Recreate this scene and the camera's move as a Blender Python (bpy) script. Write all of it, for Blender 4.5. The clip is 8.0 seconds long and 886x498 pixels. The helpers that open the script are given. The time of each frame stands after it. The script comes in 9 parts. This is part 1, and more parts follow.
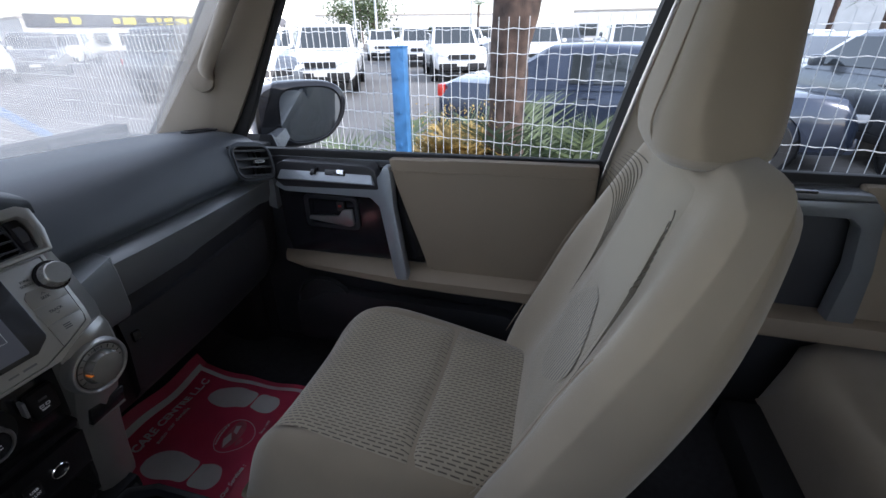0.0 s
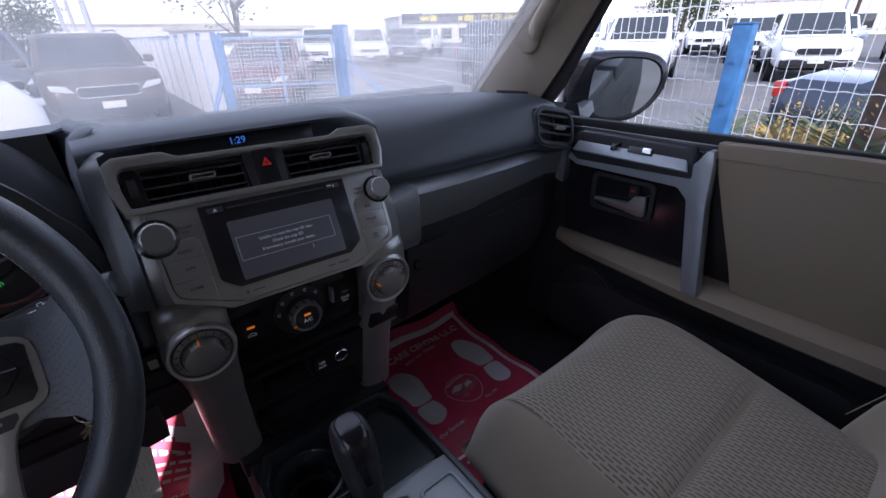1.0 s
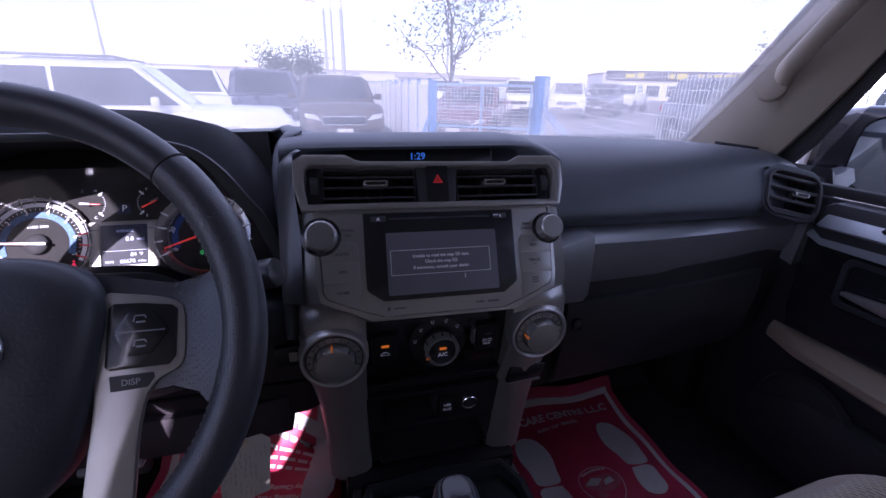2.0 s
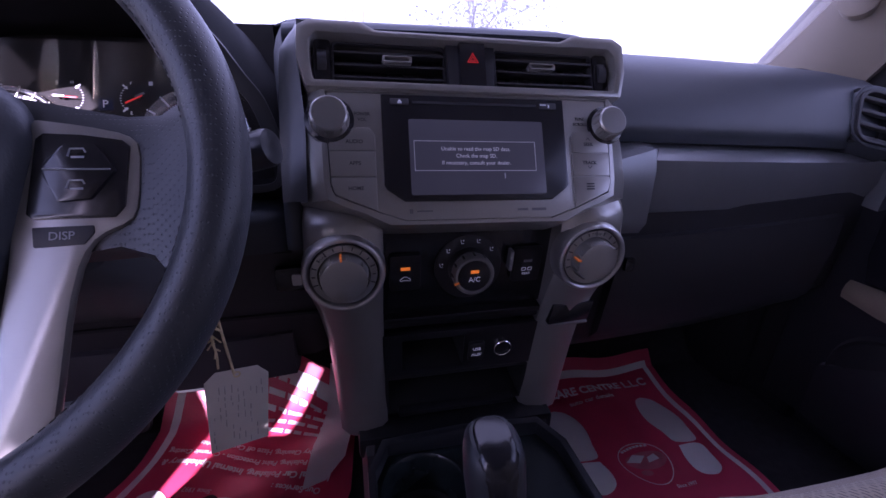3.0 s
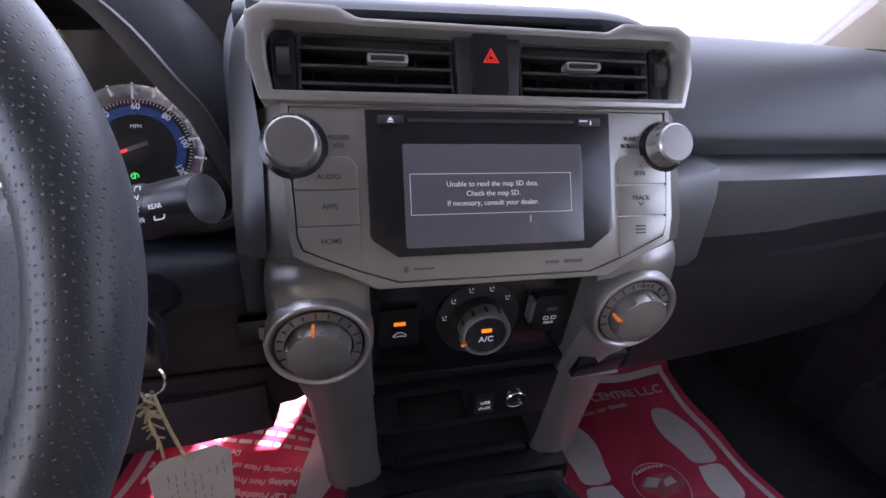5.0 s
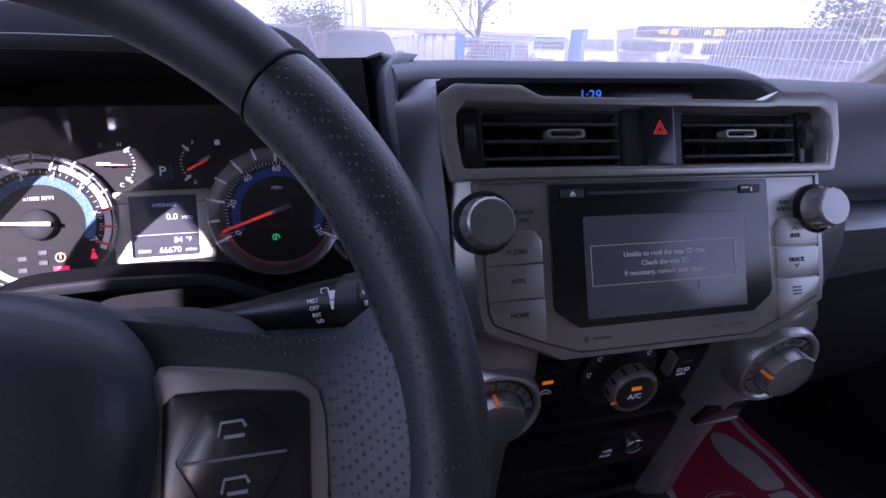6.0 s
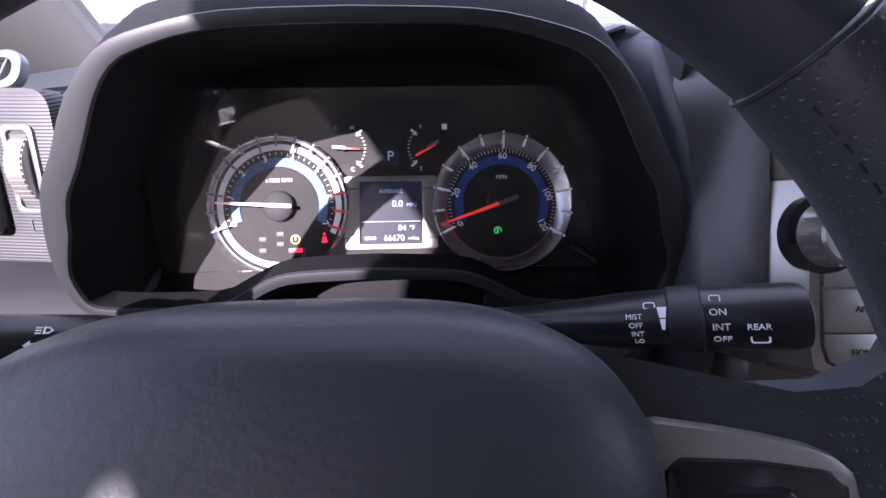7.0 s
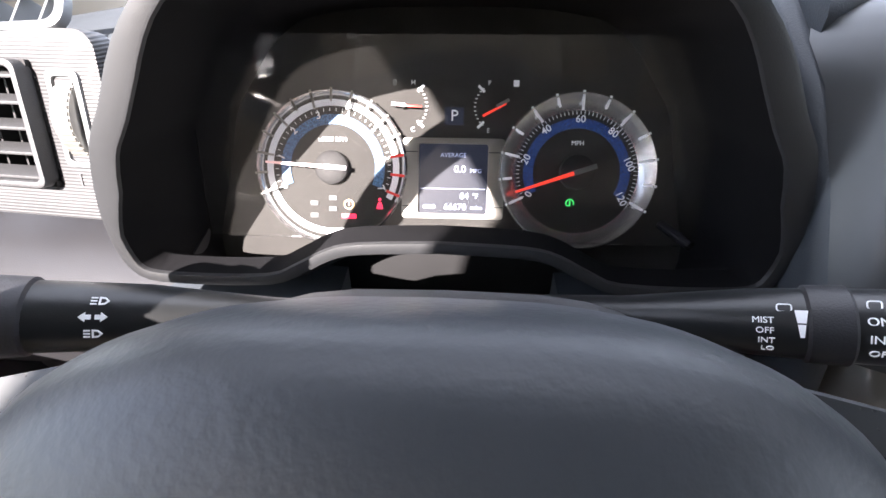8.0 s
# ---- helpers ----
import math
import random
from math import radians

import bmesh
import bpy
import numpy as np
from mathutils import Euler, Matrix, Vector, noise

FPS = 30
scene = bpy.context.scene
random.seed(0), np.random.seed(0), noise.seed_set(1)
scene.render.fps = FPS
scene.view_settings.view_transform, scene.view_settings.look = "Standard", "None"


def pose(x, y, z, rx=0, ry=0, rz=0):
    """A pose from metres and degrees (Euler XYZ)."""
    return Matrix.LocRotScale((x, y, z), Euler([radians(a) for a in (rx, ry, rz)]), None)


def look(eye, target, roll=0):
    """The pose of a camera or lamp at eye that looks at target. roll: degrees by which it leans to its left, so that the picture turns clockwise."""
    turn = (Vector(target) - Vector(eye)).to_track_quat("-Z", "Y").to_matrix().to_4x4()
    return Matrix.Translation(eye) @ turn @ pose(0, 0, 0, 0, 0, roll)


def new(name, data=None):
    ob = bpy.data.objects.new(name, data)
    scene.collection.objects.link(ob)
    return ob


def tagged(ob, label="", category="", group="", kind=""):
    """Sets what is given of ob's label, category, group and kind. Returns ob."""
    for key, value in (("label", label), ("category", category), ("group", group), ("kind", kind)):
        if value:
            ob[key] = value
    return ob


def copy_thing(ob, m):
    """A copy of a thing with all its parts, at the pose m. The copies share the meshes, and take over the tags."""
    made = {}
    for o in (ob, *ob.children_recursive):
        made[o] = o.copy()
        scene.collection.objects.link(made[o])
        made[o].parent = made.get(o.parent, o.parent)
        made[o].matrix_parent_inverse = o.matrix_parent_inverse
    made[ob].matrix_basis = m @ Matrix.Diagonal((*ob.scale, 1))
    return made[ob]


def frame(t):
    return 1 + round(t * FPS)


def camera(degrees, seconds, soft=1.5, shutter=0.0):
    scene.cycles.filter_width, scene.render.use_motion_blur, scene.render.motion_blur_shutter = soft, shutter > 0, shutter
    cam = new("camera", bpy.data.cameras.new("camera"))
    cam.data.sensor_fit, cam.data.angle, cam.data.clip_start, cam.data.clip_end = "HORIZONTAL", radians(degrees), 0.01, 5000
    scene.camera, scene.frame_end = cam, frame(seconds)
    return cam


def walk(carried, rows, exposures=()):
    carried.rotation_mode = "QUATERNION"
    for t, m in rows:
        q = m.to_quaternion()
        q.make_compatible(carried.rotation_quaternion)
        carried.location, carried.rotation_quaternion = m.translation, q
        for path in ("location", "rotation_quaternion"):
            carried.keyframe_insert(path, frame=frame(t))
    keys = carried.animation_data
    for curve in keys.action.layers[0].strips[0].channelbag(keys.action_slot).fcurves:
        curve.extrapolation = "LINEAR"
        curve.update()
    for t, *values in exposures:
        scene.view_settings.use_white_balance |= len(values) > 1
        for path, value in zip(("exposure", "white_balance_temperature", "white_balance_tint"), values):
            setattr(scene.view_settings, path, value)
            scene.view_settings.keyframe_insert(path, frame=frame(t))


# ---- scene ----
cam = camera(91.7, 8.0)
PATH = [
    (0, (-0.183, 0.008, 1.533), (1.539, 0.483, 0.634), -0.8),
    (0.5, (-0.194, 0.034, 1.499), (1.33, 0.973, 0.606), -1.0),
    (1, (-0.151, 0.089, 1.465), (0.958, 1.489, 0.566), -1.5),
    (1.5, (-0.121, 0.114, 1.441), (0.577, 1.837, 0.703), -0.9),
    (1.7, (-0.12, 0.129, 1.443), (0.467, 1.899, 0.718), 0.3),
    (2.8, (-0.12, 0.182, 1.34), (0.305, 2.011, 0.652), 1.5),
    (3, (-0.119, 0.197, 1.312), (0.295, 2.013, 0.586), 1.2),
    (3.5, (-0.108, 0.222, 1.234), (0.275, 1.975, 0.352), 1.0),
    (4, (-0.101, 0.235, 1.232), (0.25, 1.953, 0.269), 1.4),
    (4.5, (-0.093, 0.275, 1.284), (0.251, 2.001, 0.334), 1.5),
    (4.7, (-0.094, 0.291, 1.314), (0.281, 2.023, 0.387), 2.1),
    (5.8, (-0.17, 0.343, 1.379), (0.238, 2.102, 0.519), 1.3),
    (6, (-0.214, 0.35, 1.383), (0.192, 2.108, 0.519), 1.2),
    (6.5, (-0.288, 0.37, 1.375), (-0.012, 2.143, 0.491), 0.2),
    (7, (-0.329, 0.4, 1.374), (-0.293, 2.177, 0.458), -0.5),
    (7.5, (-0.327, 0.437, 1.373), (-0.365, 2.174, 0.383), -0.2),
    (8, (-0.356, 0.427, 1.367), (-0.441, 2.116, 0.3), -0.0),
]
EXPOSURES = [
    (0.0, 2.2, 6200, 17), (0.5, 2.05, 6100, 20), (1.0, 1.95, 5900, 26), (1.5, 1.68, 5700, 33), (2.8, 2.35, 5500, 58), (3.3, 2.3, 5600, 62), (3.6, 3.3, 6050, 52), (4.0, 4.6, 6500, 38),
    (4.7, 4.1, 6500, 30), (5.8, 2.0, 5650, 44), (6.5, 2.35, 5500, 47), (7.0, 2.65, 6000, 36), (7.5, 3.5, 6500, 18), (8.0, 3.62, 6600, 19),
]
walk(cam, [(t, look(eye, target, roll)) for t, eye, target, roll in PATH], EXPOSURES)

# ---- light ----
SUN_DIR = Vector((-0.40, -0.91, 0.56)).normalized()
world = bpy.data.worlds.new("world")
scene.world = world
world.use_nodes = True
wn = world.node_tree.nodes
sky = wn.new("ShaderNodeTexSky")
sky.sky_type, sky.sun_disc = "NISHITA", False
sky.sun_elevation = math.asin(SUN_DIR.z)
sky.sun_rotation = math.atan2(SUN_DIR.x, SUN_DIR.y)
sky.air_density, sky.dust_density, sky.ozone_density = 1.2, 0.8, 1.0
haze = wn.new("ShaderNodeMix")
haze.data_type, haze.blend_type = "RGBA", "ADD"
haze.inputs["Factor"].default_value = 1.0
haze.inputs[7].default_value = (5.4, 5.7, 6.0, 1)
world.node_tree.links.new(sky.outputs[0], haze.inputs[6])
world.node_tree.links.new(haze.outputs[2], wn["Background"].inputs[0])
wn["Background"].inputs[1].default_value = 0.15
sun = new("sun", bpy.data.lights.new("sun", "SUN"))
sun.data.energy, sun.data.angle, sun.data.color = 3.6, radians(0.5), (1.0, 0.95, 0.87)
sun.matrix_world = look(SUN_DIR * 30, (0, 0, 0))

# ---- small builders ----
I4 = Matrix.Identity(4)


def plane_at(o, right=(1, 0, 0), up=(0, 0, 1)):
    """A frame: x along right, y along up, z out of the face."""
    r = Vector(right).normalized()
    u = (Vector(up) - r * r.dot(Vector(up))).normalized()
    n = r.cross(u)
    m = Matrix((r, u, n)).transposed().to_4x4()
    m.translation = o
    return m


def thing(name, loc, label, category, group="", kind=""):
    ob = new(name)
    ob.empty_display_size = 0.05
    ob.location = loc
    return tagged(ob, label, category, group, kind)


def finish(name, bm, material, angle=38):
    bmesh.ops.recalc_face_normals(bm, faces=bm.faces)
    lim = radians(angle)
    for f in bm.faces:
        f.smooth = True
    for e in bm.edges:
        if len(e.link_faces) == 2 and e.calc_face_angle(0) > lim:
            e.smooth = False
    me = bpy.data.meshes.new(name)
    bm.to_mesh(me)
    bm.free()
    me.materials.append(material)
    return me


def root_of(ob):
    while ob.parent:
        ob = ob.parent
    return ob


def part(name, bm, material, parent, label="", angle=38):
    """One mesh, given in world metres, under a thing or a part."""
    ob = new(name, finish(name, bm, material, angle))
    ob.parent = parent
    ob.matrix_parent_inverse = Matrix.Translation(-root_of(parent).location)
    if parent.parent:
        ob.matrix_parent_inverse = I4
    return tagged(ob, label)


def solo(name, bm, material, label, category, group="", kind="", angle=38):
    ob = new(name, finish(name, bm, material, angle))
    return tagged(ob, label, category, group, kind)


def merge(*bms):
    out = bmesh.new()
    for b in bms:
        me = bpy.data.meshes.new("tmp")
        b.to_mesh(me)
        out.from_mesh(me)
        b.free()
        bpy.data.meshes.remove(me)
    return out


def bevelled(bm, size, segments=2, angle=25):
    if size > 0:
        es = [e for e in bm.edges if len(e.link_faces) == 2 and e.calc_face_angle(0) > radians(angle)]
        bmesh.ops.bevel(bm, geom=es, offset=size, segments=segments, affect="EDGES", profile=0.6, clamp_overlap=True)
    return bm


def box(c, s, bev=0.0, m=I4, seg=2):
    bm = bmesh.new()
    bmesh.ops.create_cube(bm, size=1.0, matrix=Matrix.Diagonal((*s, 1)))
    bevelled(bm, bev, seg)
    bmesh.ops.transform(bm, matrix=m @ Matrix.Translation(c), verts=bm.verts)
    return bm


def prism(poly, depth, m=I4, bev=0.0, seg=2):
    """A polygon (x, y) of a frame, pushed out along its z by depth."""
    bm = bmesh.new()
    a = [bm.verts.new((x, y, 0)) for x, y in poly]
    b = [bm.verts.new((x, y, depth)) for x, y in poly]
    bm.faces.new(a[::-1])
    bm.faces.new(b)
    for i in range(len(poly)):
        j = (i + 1) % len(poly)
        bm.faces.new((a[i], a[j], b[j], b[i]))
    bmesh.ops.recalc_face_normals(bm, faces=bm.faces)
    bevelled(bm, bev, seg)
    bmesh.ops.transform(bm, matrix=m, verts=bm.verts)
    return bm


def ring_prism(outer, inner, depth, m=I4, bev=0.0):
    """A flat frame between two polygons with equal counts, pushed out by depth."""
    bm = bmesh.new()
    n = len(outer)
    v = [[bm.verts.new((x, y, z)) for x, y in poly] for poly in (outer, inner) for z in (0, depth)]
    ob_, ot, ib, it = v
    for i in range(n):
        j = (i + 1) % n
        for a, b in ((ob_, ot), (ot, it), (it, ib), (ib, ob_)):
            bm.faces.new((a[i], a[j], b[j], b[i]))
    bmesh.ops.recalc_face_normals(bm, faces=bm.faces)
    bevelled(bm, bev)
    bmesh.ops.transform(bm, matrix=m, verts=bm.verts)
    return bm


def rrect(w, h, r, n=5, cx=0.0, cy=0.0):
    pts = []
    for sx, sy, a0 in ((1, 1, 0), (-1, 1, 90), (-1, -1, 180), (1, -1, 270)):
        for k in range(n + 1):
            a = radians(a0 + 90 * k / n)
            pts.append((cx + sx * (w / 2 - r) + r * math.cos(a), cy + sy * (h / 2 - r) + r * math.sin(a)))
    return pts


def ellipse(a, b, n=32, cx=0.0, cy=0.0):
    return [(cx + a * math.cos(2 * math.pi * k / n), cy + b * math.sin(2 * math.pi * k / n)) for k in range(n)]


def lathe(profile, m=I4, n=40):
    """(radius, height) pairs turned about the frame's z."""
    bm = bmesh.new()
    rows = []
    for r, h in profile:
        if r < 1e-6:
            rows.append([bm.verts.new((0, 0, h))])
        else:
            rows.append([bm.verts.new((r * math.cos(2 * math.pi * k / n), r * math.sin(2 * math.pi * k / n), h)) for k in range(n)])
    for a, b in zip(rows, rows[1:]):
        for k in range(n):
            j = (k + 1) % n
            q = [a[k % len(a)], a[j % len(a)], b[j % len(b)], b[k % len(b)]]
            q = list(dict.fromkeys(q))
            if len(q) > 2:
                bm.faces.new(q)
    bmesh.ops.transform(bm, matrix=m, verts=bm.verts)
    return bm


def loft(rings, caps=True, closed=True):
    bm = bmesh.new()
    rows = [[bm.verts.new(p) for p in ring] for ring in rings]
    n = len(rows[0])
    for a, b in zip(rows, rows[1:]):
        for k in range(n if closed else n - 1):
            j = (k + 1) % n
            bm.faces.new((a[k], a[j], b[j], b[k]))
    if caps:
        bm.faces.new(rows[0][::-1])
        bm.faces.new(rows[-1])
    return bm


def smooth_line(pts, n):
    """A Catmull-Rom line through pts, n steps a span."""
    p = [Vector(q) for q in pts]
    p = [p[0] * 2 - p[1]] + p + [p[-1] * 2 - p[-2]]
    out = []
    for i in range(1, len(p) - 2):
        a, b, c, d = p[i - 1:i + 3]
        for k in range(n):
            t = k / n
            out.append(0.5 * (2 * b + (c - a) * t + (2 * a - 5 * b + 4 * c - d) * t * t + (3 * b - a - 3 * c + d) * t ** 3))
    out.append(p[-2])
    return out


def tube(pts, r, n=10, closed=False, flat=1.0, side=None):
    """A round bar along pts; r a number or one for each point."""
    pts = [Vector(p) for p in pts]
    rs = r if isinstance(r, (list, tuple)) else [r] * len(pts)
    rings, ref = [], Vector(side) if side else None
    cnt = len(pts)
    for i, p in enumerate(pts):
        a = pts[(i - 1) % cnt] if closed or i else p
        b = pts[(i + 1) % cnt] if closed or i < cnt - 1 else p
        d = (b - a).normalized()
        if ref is None:
            ref = d.orthogonal()
        s = (ref - d * ref.dot(d)).normalized()
        if not side:
            ref = s
        w = d.cross(s)
        rings.append([p + (s * math.cos(2 * math.pi * k / n) + w * math.sin(2 * math.pi * k / n) * flat) * rs[i] for k in range(n)])
    if closed:
        rings.append(rings[0])
        bm = loft(rings, caps=False)
        bmesh.ops.remove_doubles(bm, verts=bm.verts, dist=1e-6)
        return bm
    return loft(rings)


def words(body, size, m, align="CENTER", depth=0.0002, bold=0.0):
    cu = bpy.data.curves.new("letters", "FONT")
    cu.body, cu.size, cu.align_x, cu.align_y, cu.extrude, cu.resolution_u, cu.offset = body, size, align, "CENTER", depth, 3, bold
    ob = bpy.data.objects.new("letters", cu)
    scene.collection.objects.link(ob)
    bpy.context.view_layer.update()
    me = bpy.data.meshes.new_from_object(ob.evaluated_get(bpy.context.evaluated_depsgraph_get()))
    bpy.data.objects.remove(ob)
    bpy.data.curves.remove(cu)
    bm = bmesh.new()
    bm.from_mesh(me)
    bpy.data.meshes.remove(me)
    bmesh.ops.transform(bm, matrix=m, verts=bm.verts)
    return bm


def at(m, x, y, z=0.0, turn=0.0):
    return m @ pose(x, y, z, 0, 0, turn)


def lerp(a, b, t):
    return a + (b - a) * t


# ---- materials ----
def material(name, base, rough=0.5, metal=0.0, vary=0.12, scale=8.0, fine=900.0, bump=0.1, coat=0.0, emit=None, power=0.0, spec=0.5, sheen=0.0, jitter=0.0):
    m = bpy.data.materials.new(name)
    m.use_nodes = True
    nt = m.node_tree
    N, Lk = nt.nodes, nt.links
    b = N["Principled BSDF"]
    b.inputs["Metallic"].default_value = metal
    b.inputs["Specular IOR Level"].default_value = spec
    b.inputs["Coat Weight"].default_value = coat
    b.inputs["Sheen Weight"].default_value = sheen
    tc = N.new("ShaderNodeTexCoord")
    n1 = N.new("ShaderNodeTexNoise")
    n1.inputs["Scale"].default_value, n1.inputs["Detail"].default_value = scale, 5
    n2 = N.new("ShaderNodeTexNoise")
    n2.inputs["Scale"].default_value, n2.inputs["Detail"].default_value = fine, 2
    for n in (n1, n2):
        Lk.new(tc.outputs["Object"], n.inputs["Vector"])
    ramp = N.new("ShaderNodeMapRange")
    ramp.inputs["From Min"].default_value, ramp.inputs["From Max"].default_value = 0.3, 0.7
    ramp.inputs["To Min"].default_value, ramp.inputs["To Max"].default_value = 1 - vary, 1 + vary
    Lk.new(n1.outputs["Fac"], ramp.inputs["Value"])
    mix = N.new("ShaderNodeVectorMath")
    mix.operation = "SCALE"
    mix.inputs[0].default_value = base[:3]
    Lk.new(ramp.outputs[0], mix.inputs["Scale"])
    last = mix.outputs[0]
    if jitter:
        oi = N.new("ShaderNodeObjectInfo")
        r2 = N.new("ShaderNodeMapRange")
        r2.inputs["To Min"].default_value, r2.inputs["To Max"].default_value = 1 - jitter, 1 + jitter
        Lk.new(oi.outputs["Random"], r2.inputs["Value"])
        m2 = N.new("ShaderNodeVectorMath")
        m2.operation = "SCALE"
        Lk.new(last, m2.inputs[0])
        Lk.new(r2.outputs[0], m2.inputs["Scale"])
        last = m2.outputs[0]
    Lk.new(last, b.inputs["Base Color"])
    rr = N.new("ShaderNodeMapRange")
    rr.inputs["To Min"].default_value, rr.inputs["To Max"].default_value = max(0.02, rough * 0.82), min(1, rough * 1.18)
    Lk.new(n1.outputs["Fac"], rr.inputs["Value"])
    Lk.new(rr.outputs[0], b.inputs["Roughness"])
    if bump:
        bp = N.new("ShaderNodeBump")
        bp.inputs["Strength"].default_value, bp.inputs["Distance"].default_value = bump, 0.0006
        Lk.new(n2.outputs["Fac"], bp.inputs["Height"])
        Lk.new(bp.outputs[0], b.inputs["Normal"])
    if emit:
        b.inputs["Emission Color"].default_value = (*emit, 1)
        b.inputs["Emission Strength"].default_value = power
    return m


def ribbed(name, base, dark, period, dash, bump=0.5):
    """Woven cloth: pale ribs running front to back with staggered dark dashes between them."""
    m = material(name, base, 0.9, vary=0.08, scale=14, fine=1500, bump=0.0, sheen=0.25)
    nt = m.node_tree
    N, Lk = nt.nodes, nt.links
    b = N["Principled BSDF"]
    tc = N["Texture Coordinate"]
    sp = N.new("ShaderNodeSeparateXYZ")
    Lk.new(tc.outputs["Object"], sp.inputs[0])
    wob = N.new("ShaderNodeTexNoise")
    wob.inputs["Scale"].default_value = 22
    Lk.new(tc.outputs["Object"], wob.inputs["Vector"])
    al = N.new("ShaderNodeMath")
    al.operation = "SUBTRACT"
    Lk.new(sp.outputs[1], al.inputs[0])
    Lk.new(sp.outputs[2], al.inputs[1])
    dx = N.new("ShaderNodeMath")
    dx.operation = "MULTIPLY_ADD"
    dx.inputs[1].default_value = 0.0022
    Lk.new(wob.outputs["Fac"], dx.inputs[0])
    Lk.new(sp.outputs[0], dx.inputs[2])
    cb = N.new("ShaderNodeCombineXYZ")
    Lk.new(al.outputs[0], cb.inputs[0])
    Lk.new(dx.outputs[0], cb.inputs[1])
    br = N.new("ShaderNodeTexBrick")
    br.inputs["Scale"].default_value = 10.0
    br.inputs["Brick Width"].default_value = dash * 10
    br.inputs["Row Height"].default_value = period * 10
    br.inputs["Mortar Size"].default_value = period * 10 * 0.39
    br.inputs["Mortar Smooth"].default_value = 0.25
    Lk.new(cb.outputs[0], br.inputs["Vector"])
    mc = N.new("ShaderNodeMix")
    mc.data_type = "RGBA"
    Lk.new(br.outputs["Fac"], mc.inputs["Factor"])
    old = b.inputs["Base Color"].links[0].from_socket
    mc.inputs[6].default_value = (*dark, 1)
    Lk.new(old, mc.inputs[7])
    Lk.new(mc.outputs[2], b.inputs["Base Color"])
    bp = N.new("ShaderNodeBump")
    bp.inputs["Strength"].default_value, bp.inputs["Distance"].default_value = bump, 0.0015
    Lk.new(br.outputs["Fac"], bp.inputs["Height"])
    Lk.new(bp.outputs[0], b.inputs["Normal"])
    return m


def lined(name, base, period, rough=0.5, bump=0.5):
    """Plastic with fine moulded lines one above another."""
    m = material(name, base, rough, vary=0.08, scale=12, fine=1200, bump=0.0)
    N, Lk = m.node_tree.nodes, m.node_tree.links
    w = N.new("ShaderNodeTexWave")
    w.wave_type, w.bands_direction, w.wave_profile = "BANDS", "Z", "SIN"
    w.inputs["Scale"].default_value = 2 * math.pi / 20 / period
    Lk.new(N["Texture Coordinate"].outputs["Object"], w.inputs["Vector"])
    bp = N.new("ShaderNodeBump")
    bp.inputs["Strength"].default_value, bp.inputs["Distance"].default_value = bump, 0.0006
    Lk.new(w.outputs["Fac"], bp.inputs["Height"])
    Lk.new(bp.outputs[0], N["Principled BSDF"].inputs["Normal"])
    return m


def perforated(name, base, spacing):
    """Leather with rows of small punched holes."""
    m = material(name, base, 0.42, vary=0.1, scale=20, fine=700, bump=0.0)
    nt = m.node_tree
    N, Lk = nt.nodes, nt.links
    v = N.new("ShaderNodeTexVoronoi")
    v.inputs["Scale"].default_value, v.inputs["Randomness"].default_value = 1 / spacing, 0.12
    Lk.new(N["Texture Coordinate"].outputs["Object"], v.inputs["Vector"])
    mr = N.new("ShaderNodeMapRange")
    mr.inputs["From Min"].default_value, mr.inputs["From Max"].default_value = 0.17, 0.30
    Lk.new(v.outputs["Distance"], mr.inputs["Value"])
    bp = N.new("ShaderNodeBump")
    bp.inputs["Strength"].default_value, bp.inputs["Distance"].default_value = 0.50, 0.0006
    Lk.new(mr.outputs[0], bp.inputs["Height"])
    Lk.new(bp.outputs[0], N["Principled BSDF"].inputs["Normal"])
    return m


